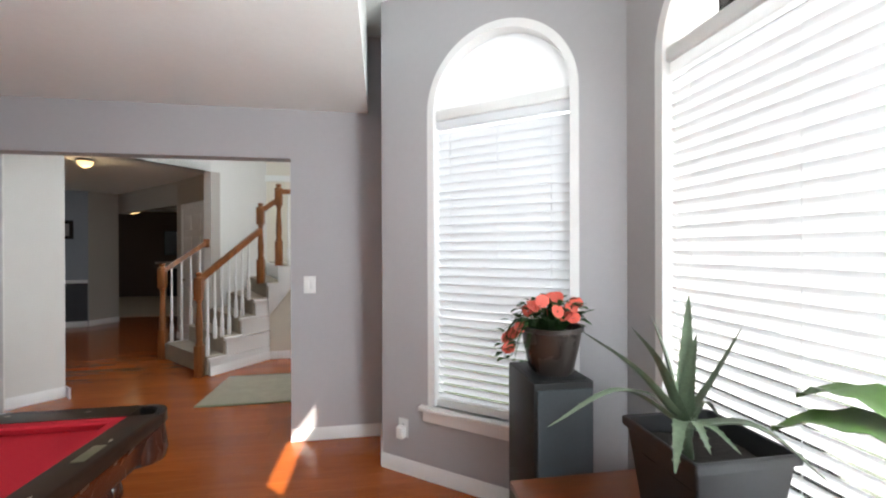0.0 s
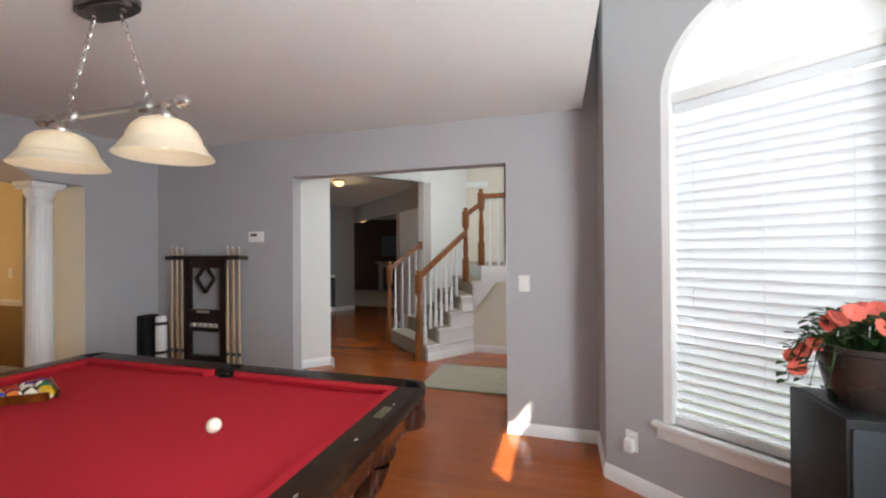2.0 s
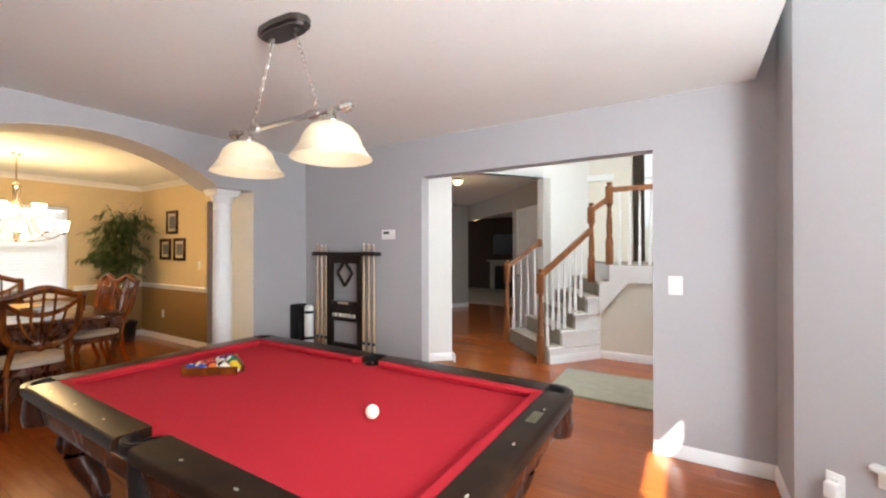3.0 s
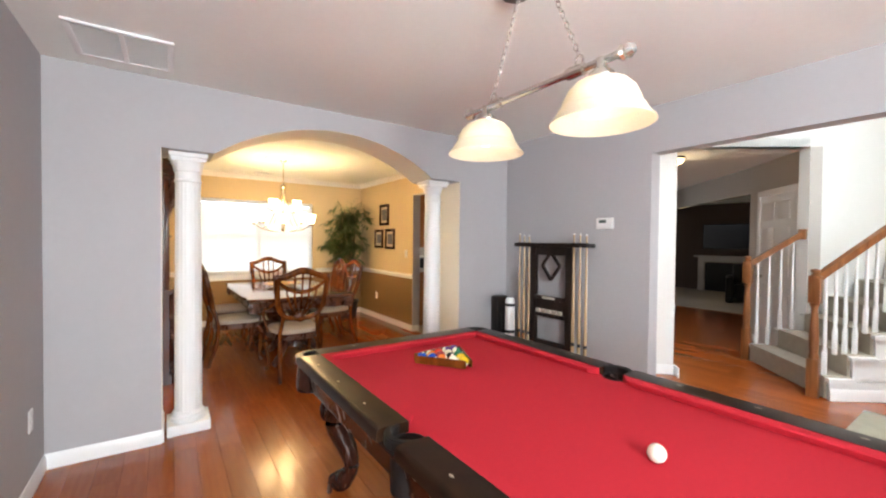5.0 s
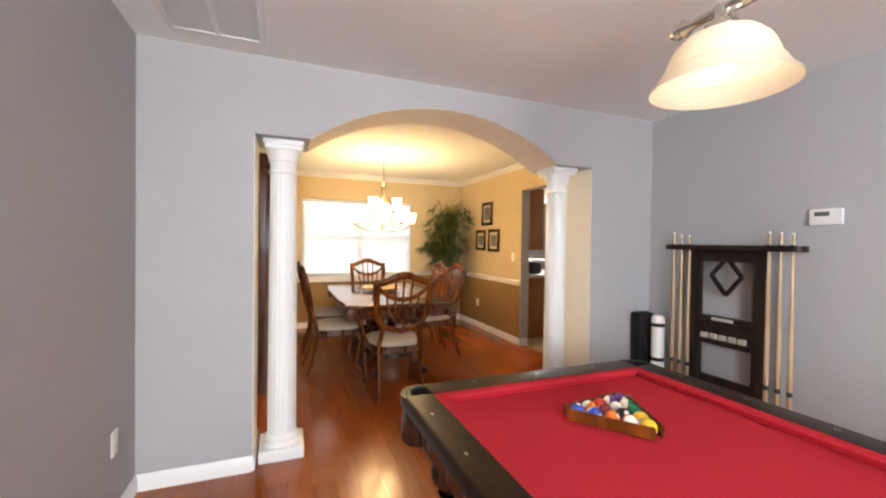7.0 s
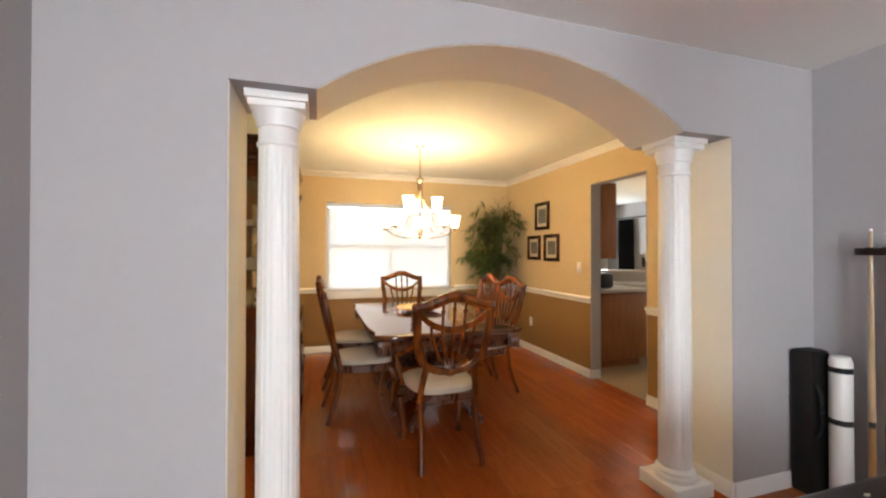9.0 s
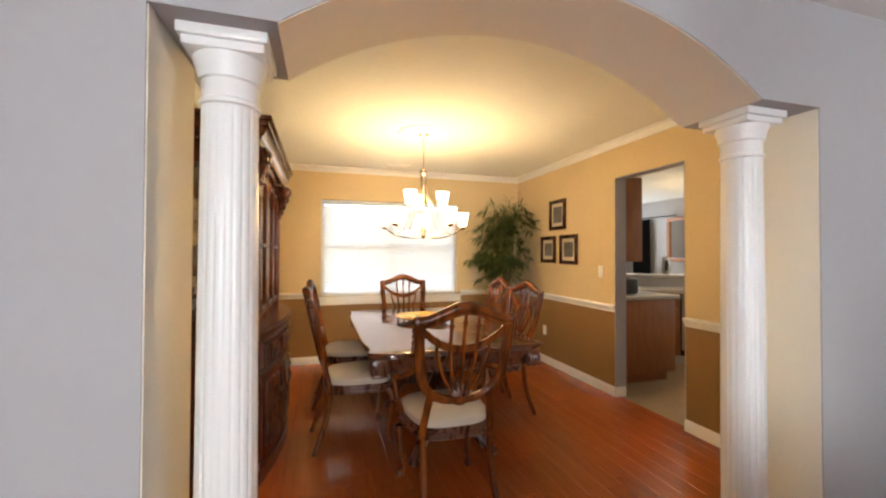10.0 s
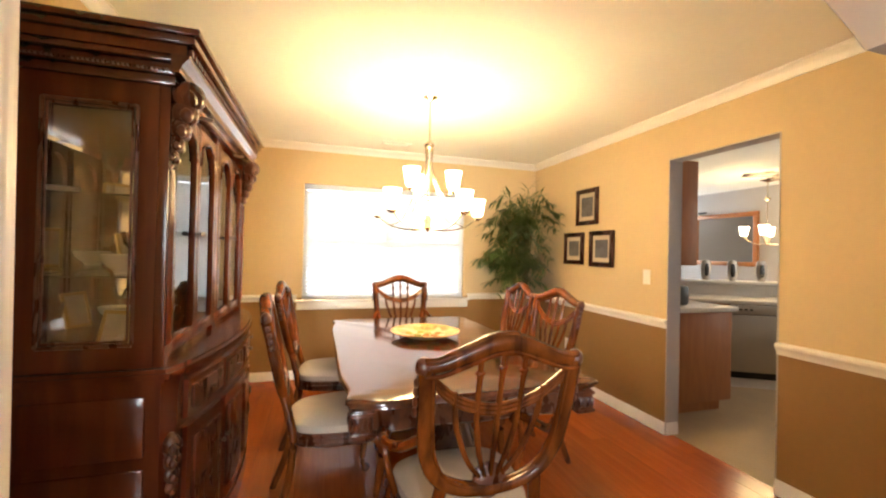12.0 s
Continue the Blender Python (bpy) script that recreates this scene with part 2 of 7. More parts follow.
def lathe(bm, profile, segs=24, m=None, flutes=0, depth=0.0):
    """A turned body from (radius, height) pairs; flutes cut shallow grooves."""
    rings = []
    for r, z in profile:
        ring = []
        for i in range(segs):
            a = 2 * math.pi * i / segs
            rr = r - (depth * max(0.0, math.cos(flutes * a)) if flutes else 0)
            ring.append(bm.verts.new((rr * math.cos(a), rr * math.sin(a), z)))
        rings.append(ring)
    for lo, hi in zip(rings, rings[1:]):
        for i in range(segs):
            bm.faces.new((lo[i], lo[(i + 1) % segs], hi[(i + 1) % segs], hi[i]))
    if profile[0][0] > 1e-4:
        bm.faces.new(rings[0][::-1])
    if profile[-1][0] > 1e-4:
        bm.faces.new(rings[-1])
    if m is not None:
        bmesh.ops.transform(bm, matrix=m, verts=[v for r in rings for v in r])
    return bm


def tube(bm, points, radius, segs=8, square=None, caps=True, up=(0, 0, 1)):
    """A rod along points; radius is a number or one for each point; square=(w, h) makes it a flat bar."""
    pts = [Vector(p) for p in points]
    rings = []
    for i, p in enumerate(pts):
        d = (pts[min(i + 1, len(pts) - 1)] - pts[max(i - 1, 0)]).normalized()
        side = d.cross(Vector(up))
        side = side.normalized() if side.length > 1e-4 else Vector((1, 0, 0))
        top = side.cross(d).normalized()
        r = radius[i] if isinstance(radius, (list, tuple)) else radius
        if square:
            w, h = (square[i] if isinstance(square, list) else square)
            ring = [p + side * (sx * w / 2) + top * (sy * h / 2) for sx, sy in ((-1, -1), (1, -1), (1, 1), (-1, 1))]
        else:
            ring = [p + side * (r * math.cos(2 * math.pi * k / segs)) + top * (r * math.sin(2 * math.pi * k / segs)) for k in range(segs)]
        rings.append([bm.verts.new(v) for v in ring])
    n = len(rings[0])
    for lo, hi in zip(rings, rings[1:]):
        for k in range(n):
            bm.faces.new((lo[k], lo[(k + 1) % n], hi[(k + 1) % n], hi[k]))
    if caps:
        bm.faces.new(rings[0][::-1])
        bm.faces.new(rings[-1])
    return bm


def smooth_path(ctrl, steps=6):
    """A Catmull-Rom curve through the points."""
    pts = [Vector(p) for p in ctrl]
    pts = [pts[0] * 2 - pts[1]] + pts + [pts[-1] * 2 - pts[-2]]
    out = []
    for i in range(1, len(pts) - 2):
        p0, p1, p2, p3 = pts[i - 1:i + 3]
        for k in range(steps):
            t = k / steps
            out.append(0.5 * ((2 * p1) + (p2 - p0) * t + (2 * p0 - 5 * p1 + 4 * p2 - p3) * t * t + (3 * p1 - p0 - 3 * p2 + p3) * t ** 3))
    out.append(pts[-2])
    return out


def ball(bm, r, place=(0, 0, 0), squash=(1, 1, 1), u=16, v=10):
    bmesh.ops.create_uvsphere(bm, u_segments=u, v_segments=v, radius=r, matrix=Matrix.Translation(place) @ Matrix.Diagonal((*squash, 1)))
    return bm

# ---- structure: pool room ----
N, S, W = 3.108, -0.60, -3.91          # north, south and west walls of the pool room
CEIL, HIGH, OPEN = 2.44, 3.02, 2.08    # ceilings and height of the openings
EDGE = 0.19                            # where the low ceiling ends at the bay
BA, BC = Vector((0.29, 2.666, 0)), Vector((1.446, 1.781, 0))    # angled bay wall, from and to
BX = 1.446                             # middle wall of the bay
BS = 2 * 0.55 - 1.781                  # its southern corner, about the bay's middle line
DW, DN, DE, DS = -7.912, 3.083, -4.30, -0.44   # dining room
KL, KR = -5.92, -5.152                 # opening to the kitchen


def wall_outline(u0, u1, top, holes=()):
    """Rectangles (u0, u1, z0, z1) that fill a wall round its rectangular holes (u0, u1, z0, z1)."""
    out, at_ = [], u0
    for h0, h1, z0, z1 in sorted(holes):
        out.append((at_, h0, 0.0, top))
        if z0 > 0:
            out.append((h0, h1, 0.0, z0))
        if z1 < top:
            out.append((h0, h1, z1, top))
        at_ = h1
    out.append((at_, u1, 0.0, top))
    return out


def weld(bm):
    """Joins touching blocks and drops the faces between them."""
    bmesh.ops.remove_doubles(bm, verts=bm.verts[:], dist=1e-5)
    bm.verts.index_update()
    seen = {}
    for f in bm.faces:
        seen.setdefault(frozenset(v.index for v in f.verts), []).append(f)
    bmesh.ops.delete(bm, geom=[f for fs in seen.values() if len(fs) > 1 for f in fs], context="FACES_ONLY")


# north wall with the wide opening to the hall
bm = B()
for u0, u1, z0, z1 in wall_outline(W - 0.12, EDGE, CEIL + 0.6, [(-2.297, -0.372, 0, OPEN)]):
    box(bm, u0, u1, N, N + 0.12, z0, z1)
box(bm, EDGE, 0.29, N, N + 0.12, 0, HIGH + 0.02)
box(bm, 0.29, 0.41, 2.666, N + 0.12, 0, HIGH + 0.02)
structure("wall_north", bm, M_wall, "lavender grey painted wall with a wide opening to the hall", "wall")

# west wall with the shallow arch
AC, AH, AR, SPRING = 1.20, 0.92, 0.30, 1.985
arc = []
rad = (AH * AH + AR * AR) / (2 * AR)
for k in range(33):
    d = -AH + 2 * AH * k / 32
    arc.append((AC + d, SPRING + AR - rad + math.sqrt(rad * rad - d * d)))
bm = B()
T = CEIL + 0.2
for q in ([(S - 0.12, 0), (-0.03, 0), (-0.03, T), (S - 0.12, T)], [(2.462, 0), (N, 0), (N, T), (2.462, T)],
          [(-0.03, SPRING), (arc[0][0], SPRING), (arc[0][0], T), (-0.03, T)], [(arc[-1][0], SPRING), (2.462, SPRING), (2.462, T), (arc[-1][0], T)]):
    prism(bm, q, DE, W, "x")
for (a0, b0), (a1, b1) in zip(arc, arc[1:]):
    prism(bm, [(a0, b0), (a1, b1), (a1, T), (a0, T)], DE, W, "x")
structure("wall_west", bm, M_wall, "lavender grey painted wall with a shallow arched opening", "wall")
# cream faces of the jambs inside the arch
for y0, y1 in ((-0.03, -0.026), (2.458, 2.462)):
    bm = B()
    box(bm, DE + 0.004, W - 0.006, y0, y1, 0.09, SPRING - 0.002)
    structure("jamb_lining", bm, M_cream, "cream painted side of the arched opening", "wall")

bm = B()
rings = [[bm.verts.new((x, y, z - dz)) for x, dz in ((DE + 0.004, 0.004), (W - 0.004, 0.004), (W - 0.004, 0.001), (DE + 0.004, 0.001))] for y, z in arc]
for lo, hi in zip(rings, rings[1:]):
    for i in range(4):
        bm.faces.new((lo[i], lo[(i + 1) % 4], hi[(i + 1) % 4], hi[i]))
bm.faces.new(rings[0][::-1])
bm.faces.new(rings[-1])
structure("arch_lining", bm, M_cream, "cream painted underside of the arch", "wall")
bm = B()
box(bm, W - 0.1, BX + 0.5, S - 0.12, S, 0, HIGH + 0.3)
structure("wall_south", bm, M_wall, "plain lavender grey painted wall", "wall")

bm = B()
box(bm, W, EDGE, S, N, CEIL, CEIL + 0.12)
box(bm, EDGE - 0.1, EDGE, S, N, CEIL + 0.12, HIGH)
structure("ceiling_low", bm, M_ceil, "white painted ceiling that ends at the bay", "ceiling")
bm = B()
prism(bm, [(EDGE - 0.1, S), (BX + 0.14, S), (BX + 0.14, BC.y), (0.45, N + 0.1), (EDGE - 0.1, N + 0.1)], HIGH, HIGH + 0.1, "z")
structure("ceiling_bay", bm, M_ceil, "raised white ceiling over the bay", "ceiling")


def arched_hole_wall(bm, length, top, w0, w1, sill, spring, thick, rise=None):
    """A wall along +x from 0 to length, room side at y = 0, with one arched window hole."""
    c, h = (w0 + w1) / 2, (w1 - w0) / 2
    rise = h if rise is None else rise
    head = [(c - h * math.cos(math.pi * k / 32), spring + rise * math.sin(math.pi * k / 32)) for k in range(33)]
    for a in ([(0, 0), (w0, 0), (w0, top), (0, top)], [(w1, 0), (length, 0), (length, top), (w1, top)], [(w0, 0), (w1, 0), (w1, sill), (w0, sill)]):
        prism(bm, a, 0, thick, "y")
    for (a0, b0), (a1, b1) in zip(head, head[1:]):
        prism(bm, [(a0, b0), (a1, b1), (a1, top), (a0, top)], 0, thick, "y")
    weld(bm)
    return bm


def arched_window(name, m, w0, w1, sill, spring, thick, tilt, slot=None, rise=None):
    """Frame, stool, apron, glass, blind with its slats and an arched head, for the hole of arched_hole_wall."""
    c, h = (w0 + w1) / 2, (w1 - w0) / 2
    rise = h if rise is None else rise
    win = tagged(new(name), "tall white arch-topped window with lowered white slatted blind", "window", "", "structure")
    win.matrix_world = m
    fw = 0.045
    bm = B()
    box(bm, w0, w0 + fw, -0.003, 0.12, sill, spring)
    box(bm, w1 - fw, w1, -0.003, 0.12, sill, spring)
    box(bm, w0 + fw, w1 - fw, 0.03, 0.09, sill, sill + fw)
    for k in range(32):
        a0, a1 = math.pi * k / 32, math.pi * (k + 1) / 32
        q = []
        for a, f in ((a0, 0), (a1, 0), (a1, fw), (a0, fw)):
            q.append((c - (h - f) * math.cos(a), spring + (rise - f) * math.sin(a)))
        prism(bm, q, -0.003, 0.12, "y")
    part("window_frame", bm, M_trim, win)
    bm = B()
    box(bm, w0 + fw, w1 - fw, 0.015, 0.085, spring - 0.05, spring + 0.012, 0.006)
    part("transom", bm, M_trim, win)
    bm = B()
    box(bm, w0 - 0.05, w1 + 0.05, -0.045, 0.03, sill - 0.026, sill, 0.006)
    box(bm, w0 - 0.03, w1 + 0.03, -0.018, -0.002, sill - 0.095, sill - 0.026, 0.004)
    part("window_sill", bm, M_trim, win)
    bm = B()
    box(bm, w0 + fw, w1 - fw, 0.100, 0.104, sill + fw, spring - 0.05)
    g = part("pane", bm, M_glass, win)
    g.visible_shadow = False
    q = [(c - (h - fw) * math.cos(math.pi * k / 32), spring + 0.012 + (rise - fw - 0.012) * math.sin(math.pi * k / 32)) for k in range(33)]
    bm = B()
    prism(bm, q, 0.100, 0.104, "y")
    g = part("arched_pane", bm, M_glass, win)
    g.visible_shadow = False
    # pleated shade in the arch; its slot is added to shape a sun patch
    q = []
    if slot:
        q.append([(slot[1], spring + 0.014), (w1 - fw, spring + 0.014)] + [(c + (h - fw) * math.cos(math.pi * k / 32), spring + 0.012 + (rise - fw - 0.012) * math.sin(math.pi * k / 32)) for k in range(1, 32) if spring + (rise - fw) * math.sin(math.pi * k / 32) < slot[2] and k < 16] + [(w1 - fw - 0.04, slot[2]), (slot[1], slot[2])])
        zt = slot[2]
        up_ = [(c + (h - fw) * math.cos(math.pi * k / 48), spring + (rise - fw) * math.sin(math.pi * k / 48)) for k in range(49)]
        up_ = [(a, b) for a, b in up_ if b > zt]
        q.append(up_)
        q.append([(w0 + fw + 0.04, zt), (w0 + fw, spring + 0.014), (slot[0], spring + 0.014), (slot[0], zt)])
    else:
        q.append([(c + (h - fw) * math.cos(math.pi * k / 32), spring + 0.012 + (rise - fw - 0.012) * math.sin(math.pi * k / 32)) for k in range(33)])
    bm = B()
    for pts in q:
        prism(bm, pts, 0.080, 0.082, "y")
    part("arch_shade", bm, M_shade_cloth, win, "white translucent arch shade")
    # slatted blind
    x0, x1 = w0 + fw + 0.006, w1 - fw - 0.006
    blind = new("blind", None)
    blind.parent = win
    bm = B()
    box(bm, x0, x1, 0.028, 0.075, spring - 0.10, spring - 0.052, 0.004)
    part("head_rail", bm, M_blind, blind)
    bm = B()
    box(bm, x0, x1, 0.032, 0.072, sill + 0.01, sill + 0.028, 0.004)
    part("bottom_rail", bm, M_blind, blind)
    me = None
    z = sill + 0.06
    pitch = 0.0508
    while z < spring - 0.11:
        if me is None:
            bm = B()
            pr = [(-0.032, -0.0018), (0, 0.0014), (0.032, -0.0018), (0.032, 0.0008), (0, 0.0040), (-0.032, 0.0008)]
            prism(bm, pr, x0, x1, "x")
            me = mesh_of("slat", bm, M_blind)
        sl = new("slat", me)
        sl.parent = blind
        sl.matrix_basis = pose(0, 0.053, z, tilt + random.uniform(-1.5, 1.5))
        z += pitch
    bm = B()
    for f in (0.12, 0.5, 0.88) if w1 - w0 < 1.2 else (0.06, 0.27, 0.5, 0.73, 0.94):
        x = x0 + (x1 - x0) * f
        box(bm, x - 0.0012, x + 0.0012, 0.0265, 0.0275, sill + 0.02, spring - 0.06)
    part("ladder_tape", bm, M_blind, blind)
    return win


ALEN = (BC - BA).length
ANG = math.degrees(math.atan2(BC.y - BA.y, BC.x - BA.x))
MA = pose(BA.x, BA.y, 0, 0, 0, ANG)
bm = arched_hole_wall(B(), ALEN, HIGH + 0.02, 0.345, 1.235, 0.455, 2.24, 0.14)
ob = structure("wall_bay_side", bm, M_wall, "lavender grey angled bay wall round an arched window", "wall")
ob.matrix_world = MA
arched_window("window_1", MA, 0.345, 1.235, 0.455, 2.24, 0.14, -58)
ML = BC.y - BS
MB = pose(BX, BC.y, 0, 0, 0, -90)
bm = arched_hole_wall(B(), ML, HIGH + 0.02, 0.20, ML - 0.20, 0.455, 2.24, 0.14, rise=0.6)
ob = structure("wall_bay_middle", bm, M_wall, "lavender grey bay wall round a wide arched window", "wall")
ob.matrix_world = MB
arched_window("window_2", MB, 0.20, ML - 0.20, 0.455, 2.24, 0.14, -58, (0.44, 1.20, 2.48), 0.6)

# floors and ground
bm = B()
box(bm, -60, 60, -60, 60, -0.9, -0.6)
structure("ground", bm, material("lawn_ground", (0.12, 0.15, 0.06), 0.95, vary=0.3, scale=3), "mown green lawn round the house", "ground")
bm = B()
box(bm, -10.5, -5.0, DN + 0.055, 7.1, -0.1, 0.0)
structure("floor_kitchen", bm, M_tile, "beige tiled kitchen floor", "floor")

# ---- structure: dining room ----
RAIL = 0.835


def two_tone(name, label, solid, holes, u0, u1):
    """A wall in two objects: tan below the chair rail, yellow above. solid(bm, u0, u1, z0, z1) adds a block."""
    lo, hi = B(), B()
    for a0, a1, z0, z1 in wall_outline(u0, u1, CEIL + 0.1, holes):
        if z0 < RAIL:
            solid(lo, a0, a1, z0, min(z1, RAIL))
        if z1 > RAIL:
            solid(hi, a0, a1, max(z0, RAIL), z1)
    weld(lo)
    weld(hi)
    structure(name, hi, M_yellow, "warm yellow painted upper wall " + label, "wall")
    structure(name + "_lower", lo, M_brown, "tan brown painted lower wall " + label, "wall")


two_tone("wall_dining_north", "round the opening to the kitchen", lambda bm, a, b, c, d: box(bm, a, b, DN, DN + 0.11, c, d), [(KL, KR, 0, OPEN)], DW - 0.12, DE)
two_tone("wall_dining_west", "round a wide window", lambda bm, a, b, c, d: box(bm, DW - 0.14, DW, a, b, c, d), [(0.38, 2.16, 0.82, 2.03)], DS, DN)
two_tone("wall_dining_south", "behind the china cabinet", lambda bm, a, b, c, d: box(bm, a, b, DS - 0.12, DS, c, d), [], DW - 0.1, DE)
two_tone("wall_dining_east", "beside the arched opening", lambda bm, a, b, c, d: box(bm, DE - 0.012, DE - 0.002, a, b, c, d), [(-0.03, 2.462, 0, 2.30)], DS, DN)
bm = B()
for x0, x1 in ((KL - 0.004, KL + 0.003), (KR - 0.003, KR + 0.004)):
    box(bm, x0, x1, DN - 0.003, DN + 0.113, 0.0, OPEN)
box(bm, KL, KR, DN - 0.003, DN + 0.113, OPEN - 0.003, OPEN + 0.004)
structure("door_jamb", bm, M_wall, "grey painted inside of the kitchen opening", "wall")
bm = B()
box(bm, DW - 0.1, DE, DS, DN, CEIL, CEIL + 0.1)
structure("ceiling_dining", bm, M_ceil, "white painted dining room ceiling", "ceiling")

# dining window with blind
win = tagged(new("window_3"), "wide white window with lowered white slatted blind", "window", "", "structure")
win.matrix_world = pose(DW, 0.38, 0, 0, 0, 90)
L3 = 1.78
bm = B()
for x0, x1, z0, z1 in ((0, 0.04, 0.82, 2.03), (L3 - 0.04, L3, 0.82, 2.03), (0.04, L3 - 0.04, 0.82, 0.86), (0.04, L3 - 0.04, 1.99, 2.03), (L3 / 2 - 0.015, L3 / 2 + 0.015, 0.86, 1.99)):
    box(bm, x0, x1, 0.06, 0.12, z0, z1)
part("window_frame", bm, M_trim, win)
for x0, x1 in ((0.04, L3 / 2 - 0.015), (L3 / 2 + 0.015, L3 - 0.04)):
    for z0, z1 in ((0.86, 1.42), (1.45, 1.99)):
        bm = B()
        box(bm, x0, x1, 0.10, 0.104, z0, z1)
        g = part("pane", bm, M_glass, win)
        g.visible_shadow = False
    bm = B()
    box(bm, x0, x1, 0.07, 0.115, 1.42, 1.45)
    part("sash_rail", bm, M_trim, win)
bm = B()
box(bm, -0.07, L3 + 0.07, -0.045, 0.05, 0.795, 0.82, 0.006)
box(bm, -0.05, L3 + 0.05, -0.018, -0.002, 0.715, 0.795, 0.004)
part("window_sill", bm, M_trim, win)
blind = new("blind")
blind.parent = win
bm = B()
box(bm, 0.006, L3 - 0.006, 0.004, 0.055, 1.97, 2.025, 0.004)
part("head_rail", bm, M_blind, blind)
bm = B()
box(bm, 0.006, L3 - 0.006, 0.008, 0.05, 0.826, 0.845, 0.004)
part("bottom_rail", bm, M_blind, blind)
bm = B()
prism(bm, [(-0.025, -0.0016), (0, 0.0012), (0.025, -0.0016), (0.025, 0.0008), (0, 0.0036), (-0.025, 0.0008)], 0.006, L3 - 0.006, "x")
me = mesh_of("slat", bm, M_blind)
for k in range(26):
    sl = new("slat", me)
    sl.parent = blind
    sl.matrix_basis = pose(0, 0.03, 0.87 + 0.0425 * k, -56 + random.uniform(-1.5, 1.5))
bm = B()
for f in (0.07, 0.36, 0.64, 0.93):
    box(bm, L3 * f - 0.002, L3 * f + 0.002, 0.003, 0.005, 0.84, 1.98)
part("ladder_cord", bm, M_blind, blind)

# ---- trim ----
def run_trim(name, p0, p1, z0, h, d, label, mat=None, crown=False):
    """A moulded strip along a wall from p0 to p1, with the room on its left side."""
    a, b = Vector((*p0, 0)), Vector((*p1, 0))
    length = (b - a).length
    if crown:
        prof = [(0, 0), (-0.012, 0), (-0.018, 0.02), (-d * 0.55, h * 0.62), (-d, h * 0.8), (-d, h), (0, h)]
    else:
        prof = [(0, 0), (-d, 0), (-d, h * 0.72), (-d * 0.72, h * 0.82), (-d * 0.5, h * 0.95), (-d * 0.35, h), (0, h)]
    bm = B()
    prism(bm, [(-u, v) for u, v in prof], 0, length, "x")
    ob = structure(name, bm, mat or M_trim, label, "trim")
    ob.matrix_world = pose(a.x, a.y, z0, 0, 0, math.degrees(math.atan2(b.y - a.y, b.x - a.x)))
    return ob


BASE = "white painted baseboard along the wall"
for p0, p1 in (((W, N), (W, 2.462)), ((W, -0.03), (W, S)), ((W, S), (BX, S)), ((-2.297, N), (W, N)), ((0.29, N), (-0.372, N)), ((0.29, 2.666), (0.29, N)),
               ((BC.x, BC.y), (BA.x, BA.y)), ((BX, BS), (BC.x, BC.y)),
               ((DW, DN), (DW, DS)), ((KL, DN), (DW, DN)), ((DE - 0.012, DN), (KR, DN)), ((DW, DS), (DE, DS)), ((DE - 0.012, 2.462), (DE - 0.012, DN)), ((DE, -0.03), (W, -0.03)), ((W, 2.462), (DE, 2.462)), ((KL, DN + 0.11), (KL, DN))):
    run_trim("baseboard", p0, p1, 0.0, 0.09, 0.014, BASE)
for p0, p1 in (((DW, 0.33), (DW, DS)), ((DW, DN), (DW, 2.21)), ((KL, DN), (DW, DN)), ((DE, DN), (KR, DN)), ((DW, DS), (DE, DS))):
    a, b = Vector(p0), Vector(p1)
    length = (b - a).length
    bm = B()
    prism(bm, [(0, 0), (0.010, 0), (0.012, 0.02), (0.020, 0.035), (0.030, 0.045), (0.030, 0.058), (0.018, 0.066), (0, 0.07)], 0, length, "x")
    ob = structure("chair_rail", bm, M_trim, "white moulded chair rail between the two wall colours", "trim")
    ob.matrix_world = pose(a.x, a.y, 0.80, 0, 0, math.degrees(math.atan2(b.y - a.y, b.x - a.x)))
for p0, p1 in (((DW, DN), (DW, DS)), ((DE, DN), (DW, DN)), ((DW, DS), (DE, DS)), ((DE - 0.012, DS), (DE - 0.012, DN))):
    run_trim("crown", p0, p1, CEIL - 0.07, 0.07, 0.055, "white crown moulding under the ceiling", crown=True)

# ---- structure: entry hall and rooms beyond ----
def slab(name, p0, p1, z0, z1, thick, mat, label, category="wall"):
    """An upright wall whose room face runs from p0 to p1, thick to the right of that line."""
    a, b = Vector(p0), Vector(p1)
    bm = B()
    box(bm, 0, (b - a).length, -thick, 0, z0, z1)
    ob = structure(name, bm, mat, label, category)
    ob.matrix_world = pose(a.x, a.y, 0, 0, 0, math.degrees(math.atan2(b.y - a.y, b.x - a.x)))
    return ob


HC, TOP = 2.50, 5.2      # low hall ceiling and two-storey entry ceiling
Q = (-2.05, 6.05)
# back of the north wall and angled white wall
bm = B()
for u0, u1, z0, z1 in wall_outline(-4.9, 0.45, TOP, [(-2.297, -0.372, 0, OPEN)]):
    box(bm, u0, u1, N + 0.12, N + 0.13, z0, z1)
structure("wall_entry_south", bm, M_foyer, "off white entry wall round the wide opening", "wall")
slab("wall_entry_angled", (-2.72, 4.40), (-3.89, 3.238), 0, TOP, 0.12, M_foyer, "off white angled entry wall")
run_trim("baseboard", (-2.72, 4.40), (-3.87, 3.25), 0, 0.10, 0.014, BASE)
bm = B()
box(bm, -0.012, 0.0, -0.12, 0.014, 0, 0.10)
ob = structure("baseboard", bm, M_trim, BASE, "trim")
ob.matrix_world = pose(-2.71, 4.41, 0, 0, 0, 45)
